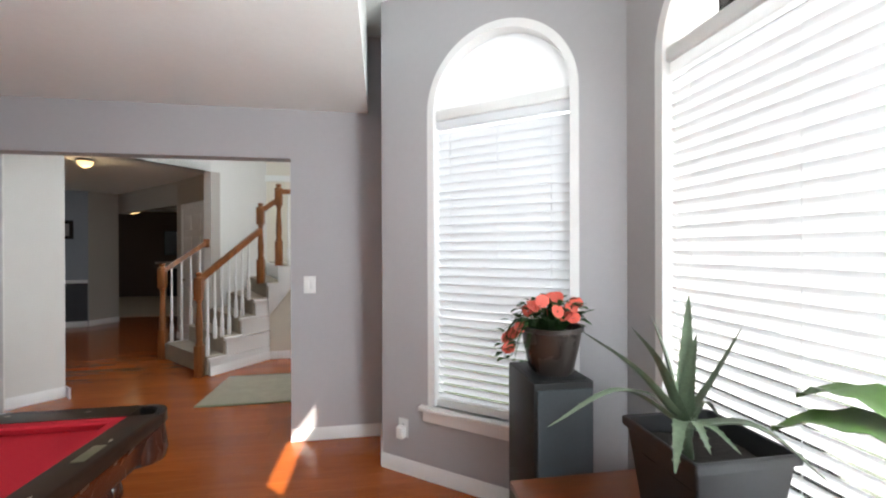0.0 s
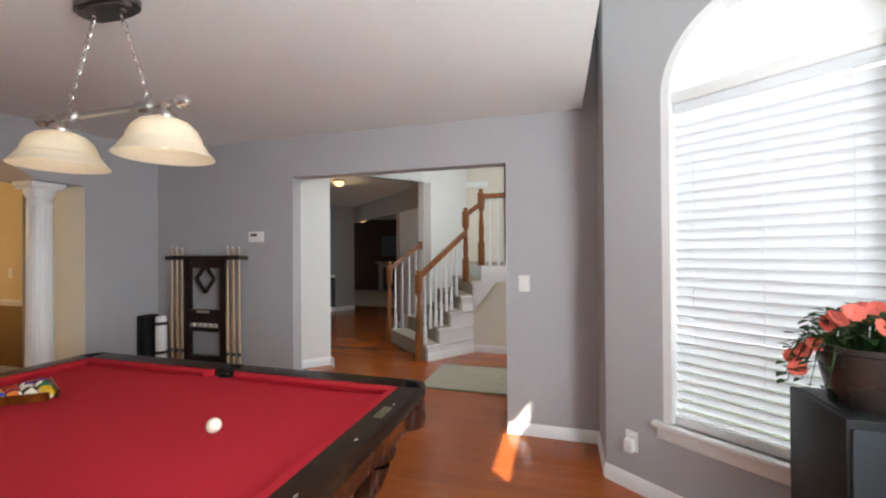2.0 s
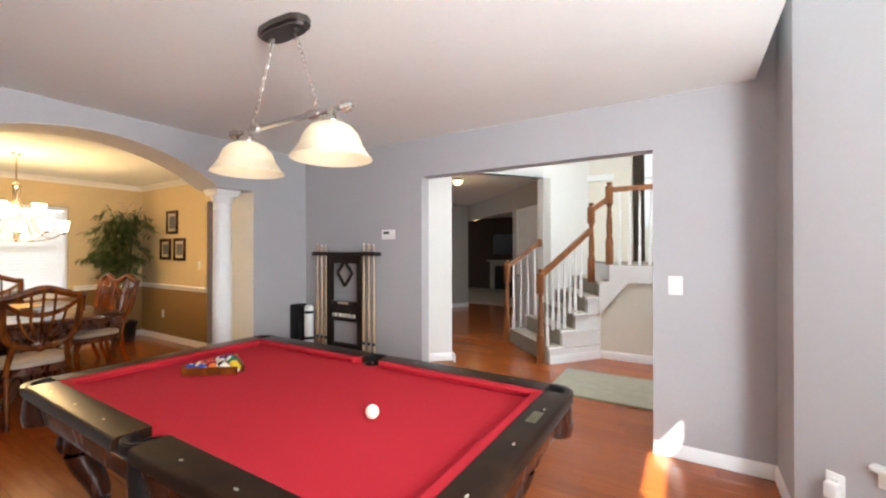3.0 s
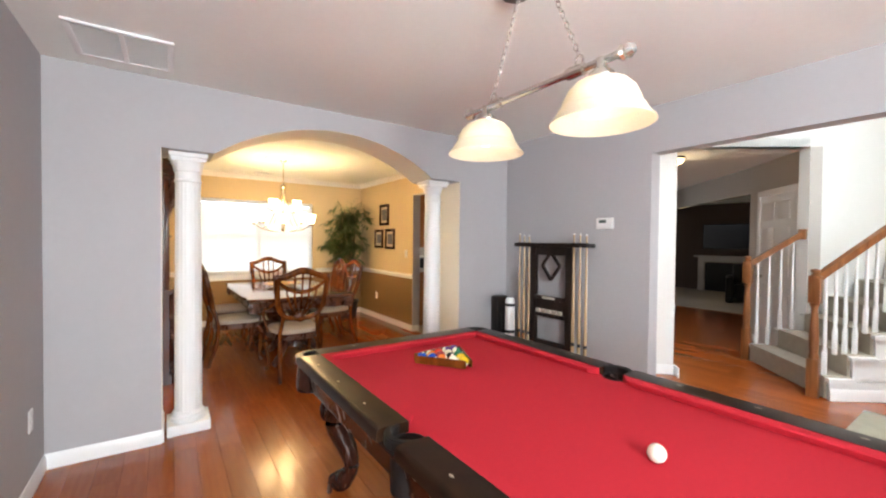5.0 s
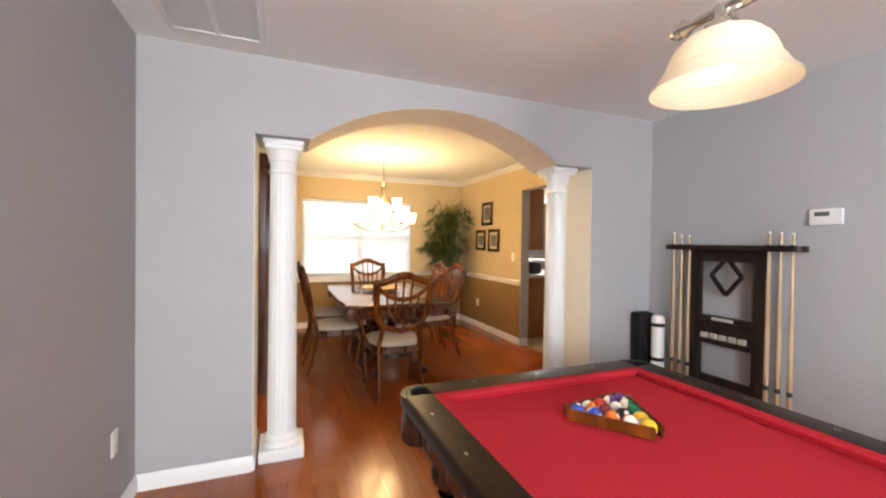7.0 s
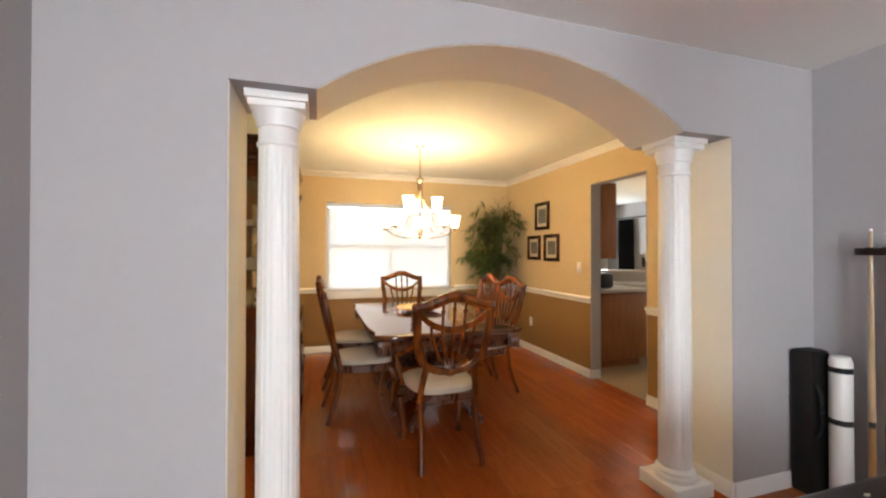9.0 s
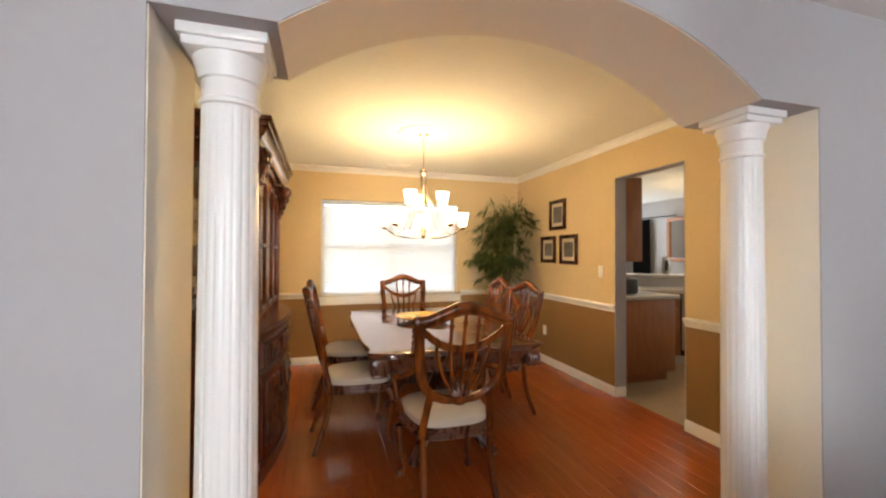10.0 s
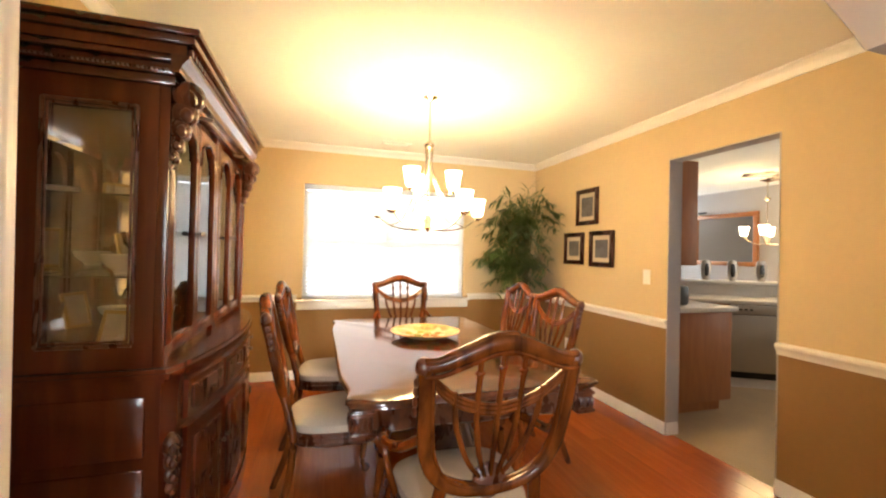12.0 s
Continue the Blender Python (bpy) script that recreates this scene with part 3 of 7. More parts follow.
# upper wall over the edge of the low hall ceiling
slab("wall_entry_upper", Q, (-3.05, 4.73), HC, TOP, 0.12, M_foyer, "off white upper wall of the tall entry")
slab("wall_entry_upper_west", (-3.05, 4.73), (-2.72, 4.40), HC, TOP, 0.12, M_foyer, "off white upper wall of the tall entry")
bm = B()
prism(bm, [(-2.05, 6.05), (-3.05, 4.73), (-2.78, 4.33), (-3.95, 3.238), (-4.9, 3.238), (-6.2, 8.0), (-4.8, 8.95), (-2.9, 7.05)], HC, HC + 0.1, "z")
structure("ceiling_hall", bm, M_ceil, "low white ceiling over the hall", "ceiling")
# hall wall with a white door
DA, DB = Vector((-2.05, 6.05)), Vector((-2.93, 7.02))
slab("wall_hall", DA, DB, 0, HC, 0.12, M_hall, "beige grey hall wall beside the stairs")
door = tagged(new("door_1"), "closed white six-panel interior door with white casing", "door", "", "structure")
door.matrix_world = pose(DA.x, DA.y, 0, 0, 0, math.degrees(math.atan2(DB.y - DA.y, DB.x - DA.x)))
bm = B()
box(bm, 0.22, 0.98, 0.002, 0.022, 0.01, 2.03)
part("slab", bm, M_trim, door)
for x0, x1 in ((0.30, 0.56), (0.64, 0.90)):
    for z0, z1 in ((0.15, 0.85), (0.97, 1.60), (1.70, 1.93)):
        bm = B()
        box(bm, x0, x1, 0.022, 0.030, z0, z1, 0.006)
        part("panel", bm, M_trim, door)
bm = B()
box(bm, 0.15, 0.22, 0.002, 0.03, 0, 2.10, 0.005)
box(bm, 0.98, 1.05, 0.002, 0.03, 0, 2.10, 0.005)
box(bm, 0.15, 1.05, 0.003, 0.032, 2.03, 2.11, 0.005)
part("casing", bm, M_trim, door)
bm = B()
ball(bm, 0.028, (0.90, 0.065, 0.95))
tube(bm, [(0.90, 0.02, 0.95), (0.90, 0.06, 0.95)], 0.012)
part("knob", bm, M_chrome, door, "nickel door knob")
run_trim("baseboard", (-2.80, 6.88), (-2.93, 7.02), 0, 0.10, 0.014, BASE)
# blue grey dining nook wall at the hall's far side, with rail
slab("wall_nook", (-4.80, 8.80), (-5.05, 8.36), 0, HC, 0.12, M_hall, "beige grey hall wall end")
slab("wall_nook_west", (-5.05, 8.36), (-6.6, 8.0), 0, HC, 0.12, M_blue, "grey blue wall of the nook")
slab("wall_nook_lower", (-5.06, 8.352), (-6.58, 8.0), 0.0, 0.80, 0.004, material("dark_wainscot", (0.05, 0.055, 0.065), 0.6), "dark grey lower wall of the nook")
run_trim("chair_rail", (-5.05, 8.345), (-6.6, 7.985), 0.80, 0.06, 0.02, "white chair rail of the nook")
run_trim("baseboard", (-4.80, 8.80), (-5.05, 8.36), 0, 0.10, 0.014, BASE)
run_trim("baseboard", (-5.05, 8.34), (-6.6, 7.98), 0, 0.10, 0.014, BASE)
slab("wall_hall_header", (-2.93, 7.02), (-4.80, 8.80), 2.12, HC, 0.12, M_hall, "header over the opening to the living room")
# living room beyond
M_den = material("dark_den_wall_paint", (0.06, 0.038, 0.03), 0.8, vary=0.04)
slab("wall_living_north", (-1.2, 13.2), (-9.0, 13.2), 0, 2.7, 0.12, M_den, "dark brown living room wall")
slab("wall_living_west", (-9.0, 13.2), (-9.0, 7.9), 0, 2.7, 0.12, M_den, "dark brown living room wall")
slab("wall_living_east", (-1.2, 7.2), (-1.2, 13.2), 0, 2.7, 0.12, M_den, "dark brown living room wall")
bm = B()
prism(bm, [(-2.9, 7.05), (-4.85, 8.95), (-9.0, 8.2), (-9.0, 13.3), (-1.2, 13.3), (-1.2, 7.1)], 2.55, 2.65, "z")
structure("ceiling_living", bm, M_ceil, "white living room ceiling", "ceiling")
bm = B()
prism(bm, [(-3.3, 9.3), (-4.85, 9.35), (-9.0, 9.0), (-9.0, 13.2), (-1.2, 13.2), (-1.2, 8.6)], 0.002, 0.014, "z")
structure("floor_carpet", bm, M_carpet, "beige carpet of the living room", "carpet")

# two-storey walls round the stairs
LZ = 1.20              # landing
slab("wall_stair_west", (-1.6, 7.12), Q, 0, TOP, 0.12, M_foyer, "off white tall wall beside the stairs")
bm = B()
for u0, u1, z0, z1 in wall_outline(-1.6, 0.55, TOP, [(-0.80, 0.10, 1.75, 3.35)]):
    box(bm, u0, u1, 7.12, 7.24, z0, z1)
structure("wall_stair_north", bm, M_cream, "cream tall wall behind the landing with a window", "wall")
win = tagged(new("window_5"), "white landing window behind parted brown curtains", "window", "", "structure")
bm = B()
for x0, x1, z0, z1 in ((-0.80, -0.76, 1.75, 3.35), (0.06, 0.10, 1.75, 3.35), (-0.76, 0.06, 1.75, 1.79), (-0.76, 0.06, 3.31, 3.35), (-0.76, 0.06, 2.53, 2.57)):
    box(bm, x0, x1, 7.15, 7.21, z0, z1)
part("window_frame", bm, M_trim, win)
for z0, z1 in ((1.79, 2.53), (2.57, 3.31)):
    bm = B()
    box(bm, -0.76, 0.06, 7.18, 7.186, z0, z1)
    part("pane", bm, M_shade_cloth, win)
M_drape = material("brown_taupe_drape", (0.20, 0.155, 0.115), 0.85, vary=0.3, scale=9, bump=0.3, bump_scale=90)
drapes = thing("curtain", "pair of brown taupe drapes parted at the landing window", "curtain", (0, 7.06, LZ))
for x0, x1 in ((-0.90, -0.74), (-0.60, -0.40), (0.02, 0.18)):
    bm = B()
    n = 24
    row_ = [[bm.verts.new((x0 + (x1 - x0) * k / n, 0.022 * math.sin(k * 1.3), z)) for k in range(n + 1)] for z in (0.01, 2.22)]
    for k in range(n):
        bm.faces.new((row_[0][k], row_[0][k + 1], row_[1][k + 1], row_[1][k]))
    bmesh.ops.solidify(bm, geom=bm.faces[:], thickness=0.003)
    part("drape_panel", bm, M_drape, drapes)
bm = B()
tube(bm, [(-0.98, 0, 2.25), (0.28, 0, 2.25)], 0.012, 8)
for x in (-0.98, 0.28):
    ball(bm, 0.022, (x, 0, 2.25))
for x in (-0.93, 0.23):
    tube(bm, [(x, 0, 2.25), (x, 0.06, 2.25)], 0.007, 6)
part("rod", bm, M_pewter, drapes)
bm = B()
for u0, u1, z0, z1 in wall_outline(N + 0.13, 7.12, TOP, [(3.7, 5.2, 2.5, 4.6)]):
    box(bm, 0.45, 0.57, u0, u1, z0, z1)
structure("wall_entry_east", bm, M_foyer, "off white entry wall with an assumed high window", "wall")
# unseen window assumed for the entry lamp; its pane keeps direct sun out
win = tagged(new("window_4"), "assumed high frosted entry window, out of view", "window", "", "structure")
bm = B()
box(bm, 0.50, 0.51, 3.72, 5.18, 2.52, 4.58)
part("frosted_pane", bm, M_shade_cloth, win)
bm = B()
for y0, y1, z0, z1 in ((3.70, 3.74, 2.5, 4.6), (5.16, 5.2, 2.5, 4.6), (3.74, 5.16, 2.5, 2.54), (3.74, 5.16, 4.56, 4.6), (4.43, 4.47, 2.54, 4.56)):
    box(bm, 0.47, 0.54, y0, y1, z0, z1)
part("window_frame", bm, M_trim, win)
bm = B()
prism(bm, [(0.55, 3.2), (0.55, 7.2), (-1.6, 7.2), (-2.1, 6.1), (-3.1, 4.7), (-2.7, 4.35), (-4.0, 3.2)], TOP, TOP + 0.1, "z")
structure("ceiling_entry", bm, M_ceil, "white ceiling of the tall entry", "ceiling")
# wall under the landing
slab("wall_landing", (0.45, 5.45), (-1.13, 5.47), 0, LZ - 0.22, 0.10, M_cream, "cream wall under the stair landing")
run_trim("baseboard", (-1.13, 5.455), (-1.60, 4.835), 0, 0.10, 0.014, BASE)
run_trim("baseboard", (0.45, 5.45), (-1.12, 5.47), 0, 0.10, 0.014, BASE)

# ---- stairs ----
stairs = tagged(new("stairs"), "flared wooden stairs with beige carpet, white risers and stringer", "stairs", "", "structure")
u = Vector((0.7071, 0.7071))
R0, L0 = Vector((-1.60, 4.85)), Vector((-2.52, 5.78))
RISE = 0.195
R5 = Vector((-1.02, 5.62))
RIGHT = [R0.lerp(R5, k / 5) for k in range(6)]
LEFT = [L0, Vector((-2.30, 5.94)), Vector((-2.10, 6.10)), Vector((-1.95, 6.35)), Vector((-1.78, 6.75)), Vector((-1.60, 7.10))]
for k in range(5):
    r0, r1, l0, l1 = RIGHT[k], RIGHT[k + 1], LEFT[k], LEFT[k + 1]
    wdir = (l0 - r0).normalized()
    nose = Vector((wdir.y, -wdir.x)) * -0.025
    if nose.dot(u) > 0:
        nose = -nose
    bm = B()
    prism(bm, [tuple(r0), tuple(RIGHT[5]), (-1.05, 7.1), tuple(LEFT[5])] + [tuple(q) for q in LEFT[k:5][::-1]], 0.0 if k == 0 else RISE * k - 0.02, RISE * (k + 1) - 0.03, "z")
    part("riser", bm, M_trim, stairs)
    a, c = r0 + nose - wdir * 0.03, l0 + nose + wdir * 0.02
    bm = B()
    prism(bm, [tuple(a), tuple(r1 - wdir * 0.03), tuple(l1), tuple(c)], RISE * (k + 1) - 0.03, RISE * (k + 1), "z")
    part("tread", bm, M_trim, stairs)
    a, c = r0 + nose * 1.2 + wdir * 0.02, l0 + nose * 1.2 - wdir * 0.12
    bm = B()
    prism(bm, [tuple(a), tuple(r1 + wdir * 0.01), tuple(l1 - wdir * 0.1), tuple(c)], RISE * (k + 1), RISE * (k + 1) + 0.012, "z")
    prism(bm, [tuple(a), tuple(a - nose), tuple(c - nose), tuple(c)], RISE * k + 0.012, RISE * (k + 1), "z")
    part("carpet_runner", bm, M_carpet, stairs, "beige carpet runner")
bm = B()
prism(bm, [(-1.13, 0.56), (-1.13, 0.975), (-1.01, 0.98), (-1.0, LZ - 0.005), (0.45, LZ - 0.005), (0.45, LZ - 0.22), (-0.80, LZ - 0.22)], 5.425, 5.452, "y")
part("stringer", bm, M_trim, stairs)
# landing
bm = B()
prism(bm, [(-1.02, 5.45), (0.45, 5.45), (0.45, 7.12), (-1.6, 7.12), (-1.02, 5.64)], LZ - 0.22, LZ - 0.01, "z")
part("landing", bm, M_trim, stairs, "white stair landing edge")
bm = B()
prism(bm, [(-1.0, 5.62), (0.45, 5.62), (0.45, 7.10), (-1.55, 7.10)], LZ - 0.01, LZ + 0.004, "z")
part("landing_carpet", bm, M_carpet, stairs, "beige landing carpet")
def newel(place, height):
    """A turned oak newel post with a ball cap."""
    x, y, z = place
    n = new("newel_post")
    n.parent = railing
    n.location = (x, y, z)
    bm = B()
    h = height
    box(bm, -0.042, 0.042, -0.042, 0.042, 0, h * 0.30, 0.004)
    lathe(bm, [(0.036, h * 0.30), (0.040, h * 0.32), (0.030, h * 0.345), (0.036, h * 0.38), (0.037, h * 0.48), (0.026, h * 0.66), (0.024, h * 0.70), (0.036, h * 0.72), (0.030, h * 0.735)], 16)
    box(bm, -0.042, 0.042, -0.042, 0.042, h * 0.735, h * 0.93, 0.004)
    part("post", bm, M_oak, n)
    bm = B()
    lathe(bm, [(0.05, h * 0.93), (0.052, h * 0.945), (0.03, h * 0.955), (0.022, h * 0.965), (0.036, h * 0.98), (0.034, h * 0.995), (0.0001, h * 1.005)], 16)
    part("cap", bm, M_oak, n)


def baluster(x, y, z0, z1):
    h = z1 - z0
    bm = B()
    box(bm, -0.017, 0.017, -0.017, 0.017, 0, 0.22, 0.002)
    lathe(bm, [(0.015, 0.22), (0.019, 0.235), (0.012, 0.26), (0.016, 0.32), (0.010, h)], 10)
    o = part("baluster", bm, M_trim, railing)
    o.location = (x, y, z0)


railing = tagged(new("stair_railing"), "oak handrails and newel posts with white balusters beside the stairs", "railing")
newel((-1.71, 4.84, 0.0), 1.16)
newel((-2.52, 5.74, 0.0), 1.24)
newel((-1.235, 5.47, 0.975), 1.03)
newel((-1.02, 5.50, 1.20), 1.06)
bm = B()
tube(bm, [(-1.71, 4.84, 1.07), (-1.235, 5.47, 1.66)], 0, square=(0.055, 0.06))
tube(bm, [(-1.235, 5.47, 1.90), (-1.02, 5.50, 2.06)], 0, square=(0.055, 0.06))
part("handrail", bm, M_oak, railing)
bm = B()
tube(bm, [(-1.02, 5.50, 2.16), (0.44, 5.47, 2.16)], 0, square=(0.055, 0.06))
part("landing_rail", bm, M_oak, railing)
bm = B()
tube(bm, [(-2.52, 5.74, 1.13), (-2.10, 6.00, 1.50)], 0, square=(0.055, 0.06))
part("side_handrail", bm, M_oak, railing)
bm = B()
box(bm, -2.13, -2.06, 5.98, 6.05, 1.44, 1.56, 0.01)
part("rail_bracket", bm, M_oak, railing)
for k in range(7):
    f = 0.12 + 0.11 * k
    p = Vector((-1.71, 4.84)).lerp(Vector((-1.235, 5.47)), f)
    baluster(p.x, p.y, RISE * (1 + int(f * 4.4)), 1.07 + 0.59 * f - 0.02)
for k in range(4):
    f = 0.2 + 0.22 * k
    p = Vector((-2.52, 5.74)).lerp(Vector((-2.10, 6.00)), f)
    baluster(p.x, p.y, RISE * (1 + k // 2), 1.13 + 0.37 * f - 0.02)
for k in range(12):
    baluster(-0.90 + 0.115 * k, 5.50, LZ, 2.14)

rug = thing("rug", "sage green woven entry rug on the wood floor", "rug")
bm = B()
box(bm, -1.37, 0.28, 3.90, 4.76, 0.001, 0.012, 0.003)
part("weave", bm, M_rug, rug)
M_edge = material("rug_border", (0.22, 0.24, 0.15), 0.95, bump=0.6, bump_scale=160)
for y in (3.905, 4.755):
    bm = B()
    box(bm, -1.37, 0.28, y - 0.012, y + 0.012, 0.001, 0.0135, 0.002)
    part("border", bm, M_edge, rug, "darker olive rug edge")

# hall ceiling lamps: a flush one and one on a rod in the living room
M_bowl = material("lit_frosted_bowl", (0.9, 0.75, 0.5), 0.5, emit=(1.0, 0.66, 0.30), strength=0.65)
for x, y, z, r, rod, w, words in ((-3.2, 5.42, HC, 0.085, 0.0, 0.6, "small flush ceiling lamp with frosted glass bowl, lit"), (-5.45, 10.4, 2.55, 0.19, 0.20, 0.35, "lit amber bowl lamp hanging on a short rod")):
    lamp = thing("ceiling_lamp", words, "lamp", (x, y, z))
    bm = B()
    lathe(bm, [(r * 0.5, -0.001), (r * 0.5, -0.015), (0.012, -0.02), (0.012, -rod), (r * 0.9, -rod - 0.004), (r * 1.08, -rod - 0.02), (r * 0.95, -rod - 0.03)], 20)
    part("base", bm, M_pewter, lamp)
    bm = B()
    lathe(bm, [(r * 0.93, -rod - 0.03), (r * 0.85, -rod - 0.06), (r * 0.55, -rod - 0.09), (0.0001, -rod - 0.105)], 20)
    part("bowl", bm, M_bowl, lamp)
    bulb_light("hall_bulb", (x, y, z - rod - 0.17), w, WARM, 0.05)
clock = thing("wall_picture", "small dark framed square picture on the nook wall", "picture", (-5.42, 8.262, 1.78), 193)
bm = B()
for x0, x1, z0, z1 in ((-0.17, 0.17, 0.11, 0.17), (-0.17, 0.17, -0.17, -0.11), (-0.17, -0.11, -0.11, 0.11), (0.11, 0.17, -0.11, 0.11)):
    box(bm, x0, x1, -0.03, -0.003, z0, z1, 0.004)
part("frame", bm, M_black, clock)
bm = B()
box(bm, -0.11, 0.11, -0.015, -0.004, -0.11, 0.11)
part("print", bm, material("grey_print", (0.30, 0.28, 0.27), 0.6, vary=0.4, scale=14), clock)
# living room television, fireplace and sofa
tv = thing("television", "large dark flat television over the fireplace", "television", (-5.45, 13.14, 1.60))
bm = B()
box(bm, -0.62, 0.62, -0.05, 0.03, -0.36, 0.36, 0.008)
part("casing", bm, M_blackm, tv)
bm = B()
box(bm, -0.60, 0.60, -0.053, -0.05, -0.34, 0.34)
part("screen", bm, material("dark_screen", (0.01, 0.01, 0.012), 0.08, vary=0), tv)
fire = thing("fireplace", "white mantel fireplace with dark firebox against the wall", "fireplace", (-5.45, 13.19, 0.014))
bm = B()
for x0, x1, z0, z1 in ((-0.72, -0.55, 0, 0.98), (0.55, 0.72, 0, 0.98), (-0.55, 0.55, 0.84, 0.98)):
    box(bm, x0, x1, -0.14, 0, z0, z1, 0.006)
box(bm, -0.82, 0.82, -0.2, 0, 0.98, 1.03, 0.008)
part("mantel", bm, M_hall, fire)
bm = B()
box(bm, -0.55, 0.55, -0.08, -0.03, 0, 0.80)
part("firebox", bm, M_leather, fire)
sofa = thing("armchair", "dark leather armchair in the unlit living room", "armchair", (-4.2, 11.3, 0.014), 20)
for nm, d in (("seat", (-0.40, 0.40, -0.38, 0.35, 0.08, 0.44)), ("backrest", (-0.42, 0.42, 0.28, 0.50, 0.10, 0.88)), ("armrest", (-0.56, -0.40, -0.40, 0.45, 0.0, 0.60)), ("armrest", (0.40, 0.56, -0.40, 0.45, 0.0, 0.60))):
    bm = B()
    box(bm, *d, 0.05)
    part(nm, bm, M_leather, sofa)

# ---- pool room ----
M_sight = material("pearl_inlay", (0.48, 0.45, 0.38), 0.25, vary=0.05)
M_rail = wood("dark_brown_rail_wood", (0.010, 0.005, 0.003), (0.028, 0.012, 0.006), 0.3, (3, 3, 8), 3, coat=0.0, spec=0.14, uneven=0.03)
TX0, TX1, TY0, TY1, TZ = -2.985, -0.612, 0.585, 1.955, 0.742
BED = 0.702


def pool_table():
    t = thing("pool_table", "billiard table with red felt, dark wood rails and carved legs", "pool table", ((TX0 + TX1) / 2, (TY0 + TY1) / 2, 0))
    hx, hy = (TX1 - TX0) / 2, (TY1 - TY0) / 2
    RW, CW = 0.125, 0.045
    ix, iy = hx - RW, hy - RW
    bm = B()
    # slate bed with round notches at the six pockets
    def notch(cx, cy, r, a0, a1):
        return [(cx + r * math.cos(radians(a0 + (a1 - a0) * k / 10)), cy + r * math.sin(radians(a0 + (a1 - a0) * k / 10))) for k in range(11)]
    bx, by = ix + 0.02, iy + 0.02
    out = notch(bx, by, 0.066, 261, 189) + notch(0, iy + 0.037, 0.058, 332, 208) + notch(-bx, by, 0.066, 351, 279)
    out += notch(-bx, -by, 0.066, 81, 9) + notch(0, -iy - 0.037, 0.058, 152, 28) + notch(bx, -by, 0.066, 171, 99)
    prism(bm, out, BED - 0.05, BED, "z")
    part("bed", bm, M_felt, t, "red felt bed")
    gap, side = 0.125, 0.065
    runs = []
    for sy in (-1, 1):
        runs += [("x", -hx + gap, -side, sy), ("x", side, hx - gap, sy)]
    for sx in (-1, 1):
        runs += [("y", -hy + gap, hy - gap, sx)]
    for ax, a, b, s in runs:
        o, i, c = (hy, iy, iy - CW) if ax == "x" else (hx, ix, ix - CW)
        prof = [(s * o, TZ - 0.012), (s * (o - 0.006), TZ - 0.004), (s * (o - 0.02), TZ), (s * i, TZ - 0.002), (s * i, TZ - 0.045), (s * o, TZ - 0.045)]
        bm = B()
        if ax == "x":
            prism(bm, prof, a, b, "x")
        else:
            prism(bm, [(p, q) for p, q in prof], a, b, "y")
        part("rail", bm, M_rail, t)
        # cushion with mitred ends
        bm = B()
        vs = []
        for e, inn in ((a, 1), (b, -1)):
            e0, e1 = e, e + inn * 0.045
            ring = [(s * i, TZ - 0.004, e0), (s * (c + 0.004), TZ - 0.006, e1), (s * c, TZ - 0.012, e1), (s * (c + 0.016), BED + 0.002, e1), (s * i, BED + 0.001, e0)]
            vs.append([bm.verts.new((q, p, z) if ax == "x" else (p, q, z)) for p, z, q in ring])
        for k in range(5):
            bm.faces.new((vs[0][k], vs[0][(k + 1) % 5], vs[1][(k + 1) % 5], vs[1][k]))
        bm.faces.new(vs[0])
        bm.faces.new(vs[1][::-1])
        part("cushion", bm, M_felt, t)
        n = 3
        for k in range(n):
            f = math.copysign(0.291 * (k + 1), a + b) if ax == "x" else (k - 1) * 0.335
            bm = B()
            p = s * (o - 0.055)
            rx, ry = (0.013, 0.006) if ax == "x" else (0.006, 0.013)
            cx, cy = (f, p) if ax == "x" else (p, f)
            prism(bm, [(cx - rx, cy), (cx, cy - ry), (cx + rx, cy), (cx, cy + ry)], TZ - 0.003, TZ + 0.0006, "z")
            part("sight", bm, M_sight, t)
    # pockets: curved leather-topped irons with a dark well
    for px, py, a0, a1 in ((-1, -1, 120, 330), (1, -1, 210, 420), (1, 1, 300, 510), (-1, 1, 30, 240), (0, -1, 180, 360), (0, 1, 0, 180)):
        cx, cy = (px * (hx - 0.105), py * (hy - 0.105)) if px else (0, py * (hy - 0.088))
        r = 0.068 if px else 0.060
        bm = B()
        lathe(bm, [(r, BED - 0.16), (r + 0.003, BED + 0.002), (r - 0.004, BED + 0.004), (r - 0.008, BED - 0.15), (0.0001, BED - 0.158)], 20, Matrix.Translation((cx, cy, 0)))
        part("pocket", bm, M_leather, t, "black leather pocket")
        ring = []
        for k in range(15):
            a = radians(a0 + (a1 - a0) * k / 14)
            ring.append((cx + (r + 0.012) * math.cos(a), cy + (r + 0.012) * math.sin(a), TZ - 0.020))
        bm = B()
        tube(bm, ring, 0, square=(0.026, 0.038))
        bmesh.ops.bevel(bm, geom=bm.edges[:], offset=0.005, segments=2, affect="EDGES")
        part("pocket_rim", bm, M_leather, t, "black moulded pocket rim")
        if px:
            bm = B()
            c2 = []
            for k in range(13):
                a = radians(a0 + 25 + (a1 - a0 - 50) * k / 12)
                c2.append((cx + (r + 0.026) * math.cos(a), cy + (r + 0.026) * math.sin(a), TZ - 0.024))
            tube(bm, c2, 0, square=(0.022, 0.040))
            part("corner_casting", bm, M_rail, t)
    bm = B()
    box(bm, hx - 0.085, hx - 0.045, 0.19, 0.30, TZ - 0.003, TZ + 0.0008, 0.0005)
